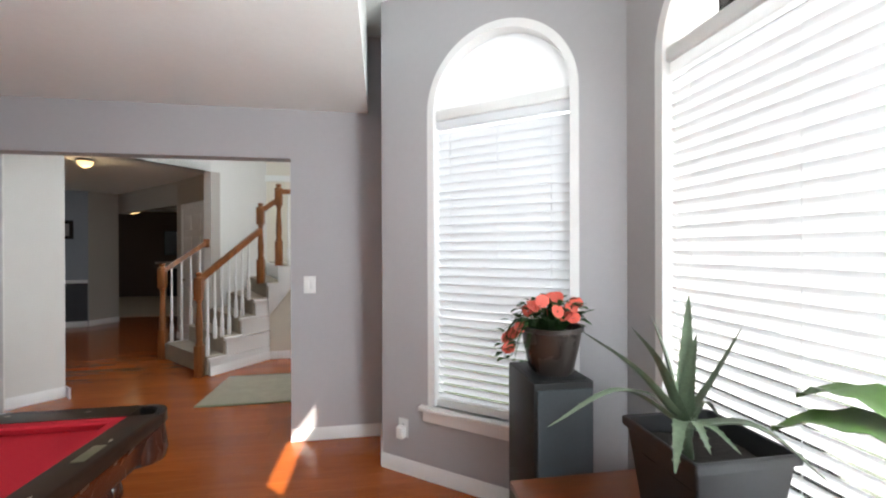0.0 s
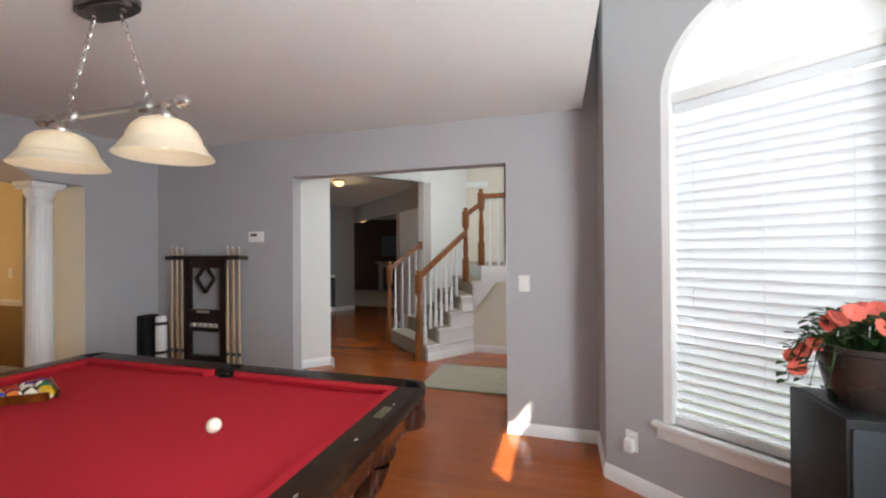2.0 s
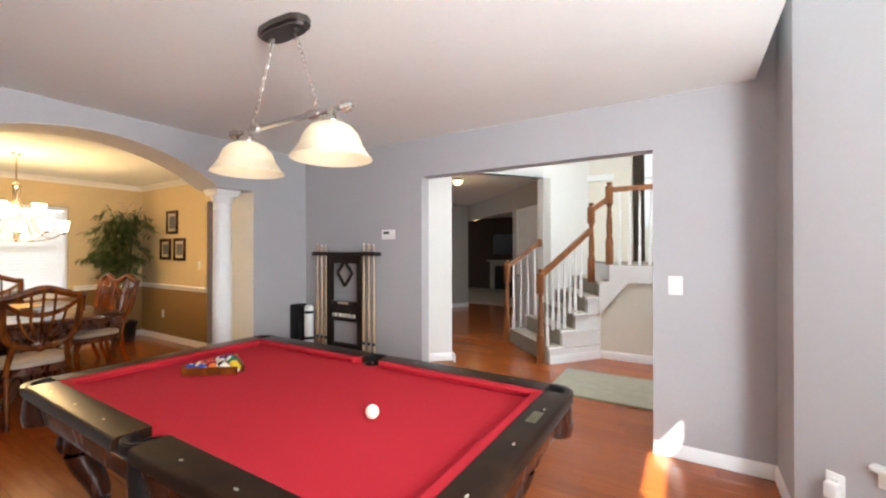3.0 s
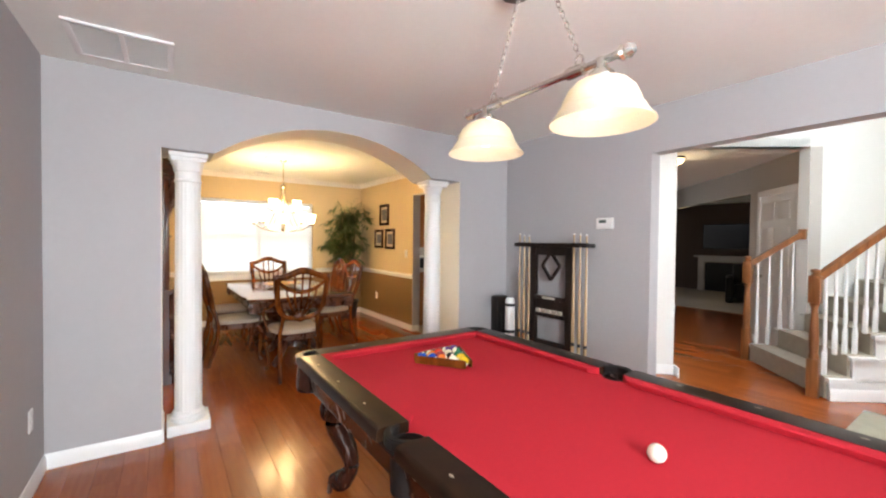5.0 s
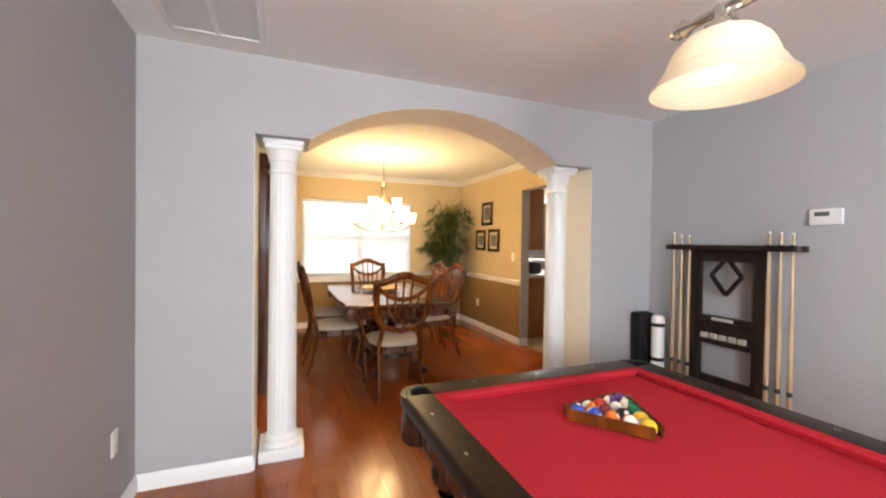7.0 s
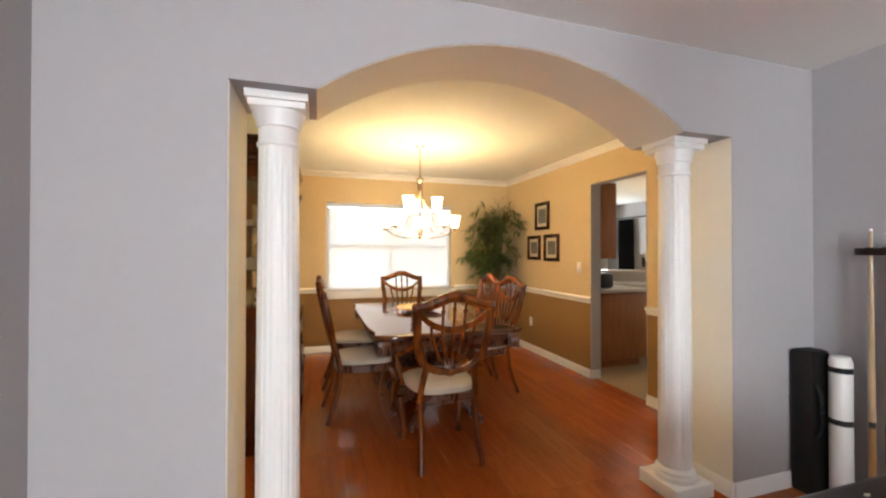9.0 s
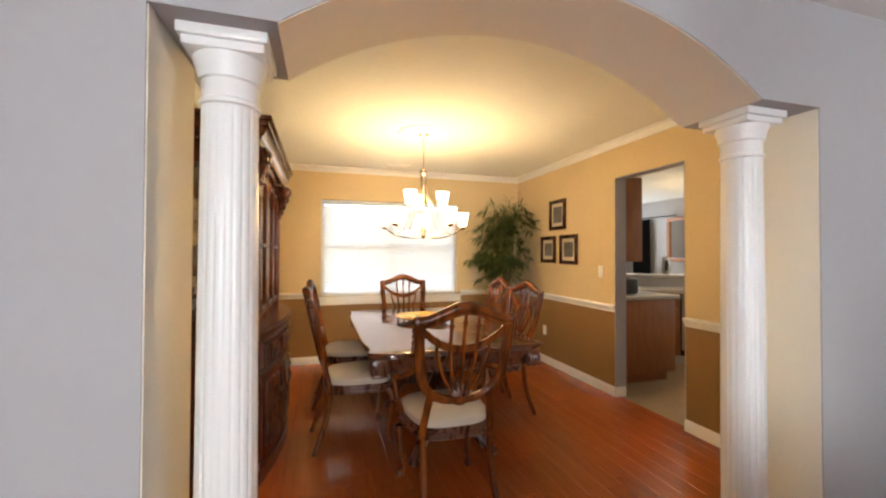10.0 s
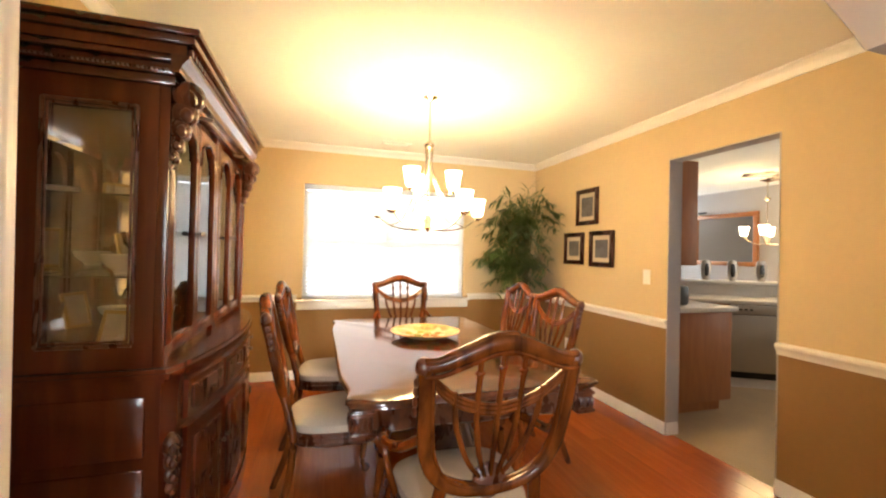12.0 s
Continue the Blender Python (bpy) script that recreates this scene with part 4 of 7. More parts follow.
    part("maker_plate", bm, material("dull_brass_plate", (0.16, 0.16, 0.10), 0.4, metal=0.5), t, "dull brass maker's plate")
    # apron boards with mouldings
    for ax, s in (("x", -1), ("x", 1), ("y", -1), ("y", 1)):
        o = (hy if ax == "x" else hx) - 0.03
        L = (hx if ax == "x" else hy) - 0.09
        prof = [(o, TZ - 0.045), (o + 0.012, TZ - 0.062), (o + 0.004, TZ - 0.078), (o - 0.012, TZ - 0.085), (o - 0.030, TZ - 0.165), (o - 0.028, TZ - 0.180), (o - 0.044, TZ - 0.196), (o - 0.075, TZ - 0.196), (o - 0.075, TZ - 0.045)]
        bm = B()
        prism(bm, [(s * p, z) for p, z in prof], -L, L, "x" if ax == "x" else "y")
        part("apron", bm, M_dark, t, "dark glossy apron board")
        bm = B()
        prism(bm, [(s * (o - 0.14), TZ - 0.196), (s * (o - 0.14), TZ - 0.30), (s * (o - 0.18), TZ - 0.30), (s * (o - 0.18), TZ - 0.196)], -L + 0.1, L - 0.1, "x" if ax == "x" else "y")
        part("frame_beam", bm, M_black, t)
    for sx in (-1, 1):
        for sy in (-1, 1):
            bm = B()
            c = Vector((sx * (hx - 0.085), sy * (hy - 0.085), 0))
            lathe(bm, [(0.075, TZ - 0.20), (0.082, TZ - 0.16), (0.07, TZ - 0.06), (0.08, TZ - 0.046)], 16, Matrix.Translation(c))
            part("corner_block", bm, M_dark, t)
            leg = new("leg")
            leg.parent = t
            leg.location = (sx * (hx - 0.30), sy * (hy - 0.27), 0)
            dx, dy = sx * 0.707, sy * 0.707
            bm = B()
            path = smooth_path([(dx * 0.02, dy * 0.02, 0.55), (dx * 0.10, dy * 0.10, 0.46), (dx * 0.11, dy * 0.11, 0.36), (dx * 0.045, dy * 0.045, 0.22), (dx * 0.03, dy * 0.03, 0.13), (dx * 0.08, dy * 0.08, 0.06)], 5)
            n = len(path)
            tube(bm, path, [0.095 - 0.055 * min(1, i / (n * 0.7)) + 0.02 * max(0, i / n - 0.8) * 5 for i in range(n)], 12)
            part("cabriole", bm, M_dark, leg)
            bm = B()
            ball(bm, 0.055, (dx * 0.09, dy * 0.09, 0.05), (1, 1, 0.9))
            for k in (-1, 0, 1):
                a = math.atan2(dy, dx) + k * 0.7
                tube(bm, smooth_path([(dx * 0.06, dy * 0.06, 0.10), (dx * 0.09 + 0.055 * math.cos(a), dy * 0.09 + 0.055 * math.sin(a), 0.07), (dx * 0.09 + 0.06 * math.cos(a), dy * 0.09 + 0.06 * math.sin(a), 0.006)], 4), 0.014, 8)
            part("claw_foot", bm, M_dark, leg)
            bm = B()
            ball(bm, 0.05, (dx * 0.175, dy * 0.175, 0.44), (0.8, 0.8, 1.3))
            part("carved_knee", bm, M_dark, leg)
            bm = B()
            box(bm, -0.09, 0.09, -0.09, 0.09, 0.50, TZ - 0.19, 0.01)
            part("leg_block", bm, M_black, leg)
    return t


pool_table()

# balls and rack
R = 0.0286
COLORS = [("yellow", (0.75, 0.48, 0.02)), ("blue", (0.02, 0.06, 0.36)), ("red", (0.55, 0.03, 0.02)), ("purple", (0.10, 0.03, 0.20)), ("orange", (0.70, 0.16, 0.02)), ("green", (0.01, 0.16, 0.07)), ("maroon", (0.22, 0.02, 0.03))]
M_ivory = material("ivory_ball_resin", (0.78, 0.73, 0.60), 0.08, vary=0.02, coat=0.3)
M_eight = material("black_ball_resin", (0.008, 0.008, 0.009), 0.08, vary=0, coat=0.3)
BALLM = {n: material(n + "_ball_resin", c, 0.08, vary=0.02, coat=0.3) for n, c in COLORS}


def pool_ball(name, label, place, base, band=None, turn=(0, 0, 0)):
    b = thing(name, label, "ball", place)
    bm = B()
    ball(bm, R, (0, 0, 0), (1, 1, 1), 20, 14)
    part("sphere", bm, base, b)
    rot = pose(0, 0, 0, *turn)
    if band:
        bm = B()
        prof = [((R + 0.0003) * math.cos(a), (R + 0.0003) * math.sin(a)) for a in [radians(-32 + 64 * k / 8) for k in range(9)]]
        rings = lathe(bm, prof, 22, rot)
        part("stripe", bm, band, b)
    if base is not M_ivory or band:
        bm = B()
        lathe(bm, [(0.0001, R + 0.0006), (0.009, R - 0.0009), (0.009, R - 0.003)], 12, rot @ pose(0, 0, 0, 55, 0, 20))
        part("number_spot", bm, M_ivory, b)
    return b


pool_ball("cue_ball", "ivory white cue ball on the red felt", (-1.27, 1.25, BED + R), M_ivory)
apex = Vector((-2.341, 1.319))
dirA, dirB = Vector((math.cos(radians(156.3)), math.sin(radians(156.3)))), Vector((math.cos(radians(216.3)), math.sin(radians(216.3))))
order = ["yellow", "s_yellow", "s_red", "green", "eight", "orange", "s_green", "s_maroon", "maroon", "s_blue", "purple", "s_purple", "red", "s_orange", "blue"]
k = 0
for row in range(5):
    for j in range(row + 1):
        p = apex + (dirA * (row - j) + dirB * j) * (2 * R + 0.003)
        nm = order[k]
        place = (p.x, p.y, BED + R)
        trn = (random.uniform(-60, 60), random.uniform(-60, 60), random.uniform(0, 180))
        if nm == "eight":
            pool_ball("pool_ball", "glossy black eight ball in the rack", place, M_eight, None, trn)
        elif nm.startswith("s_"):
            c = nm[2:]
            pool_ball("pool_ball", "white pool ball with a %s stripe in the rack" % c, place, M_ivory, BALLM[c], trn)
        else:
            pool_ball("pool_ball", "solid %s pool ball in the rack" % nm, place, BALLM[nm], None, trn)
        k += 1
rack = thing("ball_rack", "triangular brown wooden ball rack on the felt", "ball rack", (apex.x, apex.y, BED))
cen = (dirA + dirB) * (2 * R) * 4 / 3
tri = [Vector((0, 0)), dirA * (2 * R + 0.003) * 4, dirB * (2 * R + 0.003) * 4]
for i in range(3):
    a, b = tri[i], tri[(i + 1) % 3]
    d = (b - a).normalized()
    nrm = Vector((d.y, -d.x))
    if nrm.dot((a + b) / 2 - cen) < 0:
        nrm = -nrm
    off = nrm * (R + 0.008)
    e = d * (R * 0.9)
    bm = B()
    tube(bm, [(*(a + off - e), 0.024), (*(b + off + e), 0.024)], 0, square=(0.013, 0.042))
    bmesh.ops.bevel(bm, geom=bm.edges[:], offset=0.003, segments=2, affect="EDGES")
    part("rack_side", bm, M_cherry, rack)

# hanging table lamp
LX0, LX1, LY, LZB = -2.16, -1.37, 1.205, 1.985
lamp = thing("billiard_lamp", "hanging nickel bar lamp with two lit cream glass shades", "lamp", (0, 0, 0))
M_shade = material("cream_alabaster_glass", (0.86, 0.80, 0.66), 0.35, vary=0.12, scale=9, translucent=0.45)
M_bulb = material("lit_bulb", (1, 0.9, 0.7), 0.4, vary=0, emit=(1.0, 0.88, 0.68), strength=1.1)
bm = B()
tube(bm, [(LX0 + 0.03, LY, LZB), (LX1 - 0.03, LY, LZB)], 0.0125, 12)
part("bar", bm, M_chrome, lamp, "polished nickel bar")
for x, s in ((LX0, -1), (LX1, 1)):
    bm = B()
    lathe(bm, [(0.0001, -0.035), (0.014, -0.03), (0.024, -0.012), (0.018, 0.0), (0.026, 0.01), (0.013, 0.03), (0.013, 0.06)], 16, pose(x, LY, LZB, 0, -90 * s, 0))
    part("finial", bm, M_chrome, lamp)
for x in (-1.56, -1.98):
    bm = B()
    lathe(bm, [(0.02, -0.035), (0.022, -0.02), (0.02, 0.02), (0.022, 0.035)], 14, pose(x, LY, LZB, 0, 90, 0))
    part("sleeve", bm, M_chrome, lamp)
bm = B()
pts = [(0.16, 0.0), (0.145, 0.035), (0.11, 0.055), (0, 0.064), (-0.11, 0.055), (-0.145, 0.035), (-0.16, 0.0), (-0.145, -0.035), (-0.11, -0.055), (0, -0.064), (0.11, -0.055), (0.145, -0.035)]
prism(bm, [(-1.775 + a, 1.21 + b) for a, b in pts], CEIL - 0.028, CEIL - 0.001, "z")
prism(bm, [(-1.775 + a * 0.86, 1.21 + b * 0.84) for a, b in pts], CEIL - 0.042, CEIL - 0.028, "z")
for dx in (-0.09, 0.09):
    ball(bm, 0.011, (-1.775 + dx, 1.21, CEIL - 0.046), (1, 1, 0.7), 12, 8)
part("canopy", bm, M_pewter, lamp, "dark pewter ceiling plate")


def chain(a, b, parent):
    a, b = Vector(a), Vector(b)
    n = int((b - a).length / 0.026)
    bm = B()
    d = (b - a).normalized()
    rot = d.to_track_quat("Z", "Y").to_matrix().to_4x4()
    for i in range(n):
        c = a.lerp(b, (i + 0.5) / n)
        m = Matrix.Translation(c) @ rot @ pose(0, 0, 0, 0, 0, 90 * (i % 2))
        loop = [m @ Vector((0.0085 * math.cos(t), 0, 0.0165 * math.sin(t))) for t in [2 * math.pi * q / 8 for q in range(9)]]
        tube(bm, loop, 0.0022, 5, caps=False)
    part("chain", bm, M_chrome, parent)


chain((-1.70, 1.21, CEIL - 0.045), (-1.545, LY, LZB + 0.05), lamp)
chain((-1.85, 1.21, CEIL - 0.045), (-1.995, LY, LZB + 0.05), lamp)
for x in (-1.545, -1.995):
    bm = B()
    tube(bm, [(x + 0.016 * math.cos(t), LY, LZB + 0.034 + 0.02 * math.sin(t)) for t in [2 * math.pi * q / 10 for q in range(11)]], 0.004, 6, caps=False)
    part("hook", bm, M_chrome, lamp)
for x in (-1.455, -2.045):
    bm = B()
    prof = [(0.034, 0.150), (0.055, 0.147), (0.085, 0.134), (0.110, 0.108), (0.124, 0.078), (0.130, 0.056), (0.134, 0.050), (0.139, 0.047), (0.142, 0.040), (0.155, 0.020), (0.168, 0.006), (0.171, 0.0)]
    inner = [(r - 0.004, z - 0.003 if z > 0.01 else z) for r, z in prof[::-1]]
    lathe(bm, prof + inner, 40, pose(x, LY, 1.776))
    bmesh.ops.delete(bm, geom=[f for f in bm.faces if len(f.verts) > 4], context="FACES_ONLY")
    part("shade", bm, M_shade, lamp, "cream glass bell shade")
    bm = B()
    lathe(bm, [(0.040, -0.022), (0.042, -0.012), (0.040, 0.0), (0.026, 0.012), (0.018, 0.025), (0.018, 0.05)], 16, pose(x, LY, 1.945))
    part("shade_fitter", bm, M_chrome, lamp)
    bm = B()
    lathe(bm, [(0.0001, -0.045), (0.02, -0.040), (0.032, -0.02), (0.034, 0.0), (0.026, 0.025), (0.016, 0.05), (0.014, 0.07)], 16, pose(x, LY, 1.855))
    part("bulb", bm, M_bulb, lamp)
    bulb_light("billiard_bulb", (x, LY, 1.83), 0.34, (1.0, 0.88, 0.72), 0.05)


# ---- cue rack by the north wall ----
def cue_rack():
    t = thing("cue_rack", "dark stained wooden cue rack with diamond ornament against the wall", "cue rack", (-3.20, 3.02, 0))
    bm = B()
    pts = [(0.46 * math.copysign(abs(math.cos(a)) ** 0.35, math.cos(a)), 0.075 * math.copysign(abs(math.sin(a)) ** 0.5, math.sin(a))) for a in [2 * math.pi * k / 32 for k in range(32)]]
    prism(bm, pts, 1.335, 1.372, "z")
    part("top_shelf", bm, M_black, t)
    bm = B()
    prism(bm, pts, 0.0, 0.05, "z")
    part("base", bm, M_black, t)
    for x in (-0.215, 0.215):
        bm = B()
        box(bm, x - 0.035, x + 0.035, -0.02, 0.025, 0.05, 1.335, 0.005)
        part("upright", bm, M_black, t)
    for z0, z1 in ((1.255, 1.335), (0.36, 0.43)):
        bm = B()
        box(bm, -0.18, 0.18, -0.015, 0.02, z0, z1, 0.004)
        part("crosspiece", bm, M_black, t)
    bm = B()
    d = [(0, 1.285), (0.105, 1.155), (0, 1.02), (-0.105, 1.155)]
    for i in range(4):
        a, b = d[i], d[(i + 1) % 4]
        tube(bm, [(a[0], 0, a[1]), (b[0], 0, b[1])], 0, square=(0.022, 0.026), up=(0, 1, 0))
    part("diamond", bm, M_black, t)
    bm = B()
    box(bm, -0.18, 0.18, -0.03, 0.02, 0.66, 0.70, 0.004)
    box(bm, -0.18, 0.18, -0.03, 0.02, 0.83, 0.865, 0.004)
    box(bm, -0.18, 0.18, 0.0, 0.02, 0.70, 0.83)
    part("accessory_box", bm, M_black, t)
    for k in range(5):
        bm = B()
        box(bm, -0.16 + 0.065 * k, -0.115 + 0.065 * k, -0.026, 0.0, 0.70, 0.735, 0.003)
        part("chalk_block", bm, material("pale_chalk", (0.40, 0.34, 0.28), 0.8) if k % 2 else M_sight, t)
    bm = B()
    box(bm, -0.075, 0.075, -0.034, -0.03, 0.836, 0.858, 0.002)
    part("name_plate", bm, M_sight, t)
    for x in (-0.40, -0.335, -0.27, 0.27, 0.335, 0.40):
        bm = B()
        lathe(bm, [(0.020, 0.0), (0.021, 0.012), (0.014, 0.013), (0.014, 0.002)], 14, pose(x, -0.012, 1.364))
        part("cue_clip", bm, M_black, t)
    return t


cue_rack()
M_maple = wood("maple_cue_wood", (0.42, 0.28, 0.15), (0.58, 0.42, 0.25), 0.25, (10, 10, 1), 3, coat=0.3)
M_butt = wood("dark_cue_butt", (0.30, 0.14, 0.05), (0.42, 0.22, 0.09), 0.25, (10, 10, 1), 3, coat=0.3)
for x, h, c in ((-3.60, 1.47, M_butt), (-3.535, 1.45, M_butt), (-3.47, 1.445, M_maple), (-2.93, 1.46, M_maple), (-2.865, 1.455, M_maple), (-2.80, 1.45, M_maple)):
    cue = thing("pool_cue", "pale maple pool cue standing upright in the rack", "pool cue", (x, 3.008, 0.05))
    bm = B()
    lathe(bm, [(0.014, 0.0), (0.0155, 0.02), (0.015, 0.40)], 10)
    part("butt", bm, c, cue)
    bm = B()
    lathe(bm, [(0.0152, 0.40), (0.0154, 0.42), (0.015, 0.43)], 10)
    part("collar", bm, M_blackm, cue)
    bm = B()
    lathe(bm, [(0.0149, 0.43), (0.011, 1.0), (0.0075, h - 0.06)], 10)
    part("shaft", bm, M_maple, cue)
    bm = B()
    lathe(bm, [(0.0075, h - 0.06), (0.0072, h - 0.052), (0.006, h - 0.05)], 10)
    part("tip", bm, M_white, cue)
# case and bottle beside it
case = thing("cue_case", "slim black upright case leaning in the corner", "case", (-3.845, 2.96, 0), 0)
bm = B()
box(bm, -0.055, 0.055, -0.08, 0.08, 0.0, 0.80, 0.02)
part("body", bm, M_leather, case)
bm = B()
tube(bm, smooth_path([(0.056, -0.05, 0.62), (0.085, -0.05, 0.55), (0.085, -0.05, 0.40), (0.056, -0.05, 0.33)], 4), 0.010, 8)
part("handle", bm, M_blackm, case)
bott = thing("white_tube", "white upright plastic tube with black bands", "tube", (-3.725, 3.0, 0))
bm = B()
lathe(bm, [(0.048, 0.0), (0.05, 0.01), (0.05, 0.76), (0.04, 0.785), (0.0001, 0.79)], 18)
part("body", bm, M_white, bott)
for z in (0.42, 0.70):
    bm = B()
    lathe(bm, [(0.0515, z), (0.0515, z + 0.03)], 18)
    part("band", bm, M_blackm, bott)


# ---- small wall fittings ----
def plate(name, label, category, m, w, h, toggles=(), sockets=0):
    t = tagged(new(name), label, category)
    t.matrix_world = m
    bm = B()
    box(bm, -w / 2, w / 2, -0.007, 0.0, -h / 2, h / 2, 0.003)
    part("cover", bm, M_white, t)
    for x in toggles:
        bm = B()
        box(bm, x - 0.016, x + 0.016, -0.010, -0.006, -0.034, 0.034, 0.002)
        part("rocker", bm, M_white, t)
    for k in range(sockets):
        z = 0.022 if k else -0.022
        bm = B()
        box(bm, -0.016, 0.016, -0.009, -0.006, z - 0.014, z + 0.014, 0.003)
        part("socket", bm, M_white, t)
        bm = B()
        for x in (-0.006, 0.006):
            box(bm, x - 0.001, x + 0.001, -0.0095, -0.0088, z - 0.004, z + 0.005)
        part("slot", bm, M_blackm, t)
    return t


plate("light_switch", "white double light switch plate on the wall", "light switch", pose(-0.238, N, 1.15, 0, 0, 0), 0.085, 0.125, (-0.02, 0.02))
plate("outlet", "white wall outlet on the grey wall", "outlet", pose(-3.62, S, 0.40, 0, 0, 180), 0.072, 0.116, (), 2)
o = plate("outlet", "white wall outlet with a plug-in air freshener", "outlet", MA @ pose(0.165, 0, 0.285), 0.072, 0.116, (), 2)
bm = B()
box(bm, -0.026, 0.026, -0.055, -0.008, -0.055, 0.02, 0.01)
part("plug_in", bm, M_white, o, "white plug-in freshener")
plate("outlet", "white wall outlet on the tan wall", "outlet", pose(-7.19, DN, 0.405), 0.072, 0.116, (), 2)
plate("light_switch", "white light switch plate on the yellow wall", "light switch", pose(-6.123, DN, 1.18), 0.072, 0.118, (0.0,))
th = tagged(new("thermostat"), "white wall thermostat with a small grey display", "thermostat")
th.matrix_world = pose(-2.685, N, 1.545)
bm = B()
box(bm, -0.078, 0.078, -0.028, 0.0, -0.048, 0.048, 0.006)
part("body", bm, M_white, th)
bm = B()
box(bm, -0.05, 0.02, -0.0295, -0.0275, 0.004, 0.03)
part("display", bm, material("grey_display", (0.10, 0.12, 0.10), 0.2, vary=0), th)
bm = B()
for x in (0.036, 0.054):
    box(bm, x - 0.006, x + 0.006, -0.031, -0.027, 0.008, 0.026, 0.001)
part("button", bm, M_white, th)


def ceiling_vent(place, turn, w, h, label, split=2):
    t = tagged(new("ceiling_vent"), label, "vent")
    t.matrix_world = pose(*place, 0, 0, turn)
    bm = B()
    for x0, x1, y0, y1 in ((-w / 2, w / 2, -h / 2, -h / 2 + 0.03), (-w / 2, w / 2, h / 2 - 0.03, h / 2), (-w / 2, -w / 2 + 0.03, -h / 2 + 0.03, h / 2 - 0.03), (w / 2 - 0.03, w / 2, -h / 2 + 0.03, h / 2 - 0.03)):
        box(bm, x0, x1, y0, y1, -0.014, 0.0, 0.003)
    if split == 2:
        box(bm, -0.012, 0.012, -h / 2 + 0.03, h / 2 - 0.03, -0.012, 0.0)
    part("frame", bm, M_trim, t)
    bm = B()
    box(bm, -w / 2 + 0.03, w / 2 - 0.03, -h / 2 + 0.03, h / 2 - 0.03, -0.0015, 0.0)
    part("backing", bm, M_foyer, t)
    n = int((h - 0.06) / 0.016)
    bm = B()
    box(bm, -w / 2 + 0.03, w / 2 - 0.03, -0.0055, 0.0055, -0.0008, 0.0008)
    me = mesh_of("slat", bm, M_trim)
    for k in range(n):
        s = new("slat", me)
        s.parent = t
        s.matrix_basis = pose(0, -h / 2 + 0.038 + k * 0.016, -0.007, 35)
    return t


ceiling_vent((-3.51, -0.19, CEIL), 90, 0.46, 0.46, "white louvred return air vent in the ceiling")
ceiling_vent((-7.55, 1.27, CEIL), 90, 0.30, 0.12, "small white ceiling register near the window", 1)


# ---- columns of the arch ----
def column(x, y):
    t = thing("column", "white fluted round column with square capital and base", "column", (x, y, 0), 0, "columns of the arch")
    bm = B()
    box(bm, -0.132, 0.132, -0.132, 0.132, 0.0, 0.075, 0.004)
    part("plinth", bm, M_trim, t)
    bm = B()
    lathe(bm, [(0.112, 0.075), (0.115, 0.088), (0.110, 0.100), (0.100, 0.104), (0.098, 0.115), (0.103, 0.122), (0.096, 0.132), (0.088, 0.14)], 48)
    part("torus", bm, M_trim, t)
    bm = B()
    lathe(bm, [(0.087, 0.14), (0.0865, 0.5), (0.084, 1.1), (0.079, 1.78)], 160, None, 20, 0.0022)
    part("shaft", bm, M_trim, t)
    bm = B()
    lathe(bm, [(0.080, 1.78), (0.086, 1.785), (0.086, 1.797), (0.080, 1.802), (0.080, 1.855), (0.088, 1.86), (0.091, 1.882), (0.100, 1.908), (0.103, 1.925)], 48)
    part("necking", bm, M_trim, t)
    bm = B()
    box(bm, -0.107, 0.107, -0.107, 0.107, 1.925, 1.952, 0.004)
    box(bm, -0.118, 0.118, -0.118, 0.118, 1.952, SPRING - 0.001, 0.004)
    part("capital", bm, M_trim, t)
    return t


column(-4.09, 0.13)
column(-4.09, 2.245)

# ---- dining room ----
M_carve = wood("carved_dark_cherry", (0.035, 0.009, 0.004), (0.12, 0.034, 0.011), 0.28, (6, 6, 2), 4, coat=0.1, bump=0.2)
M_top = wood("polished_table_top", (0.05, 0.013, 0.005), (0.12, 0.034, 0.012), 0.14, (1.5, 12, 12), 2, coat=0.5, bump=0.004, uneven=0.02)


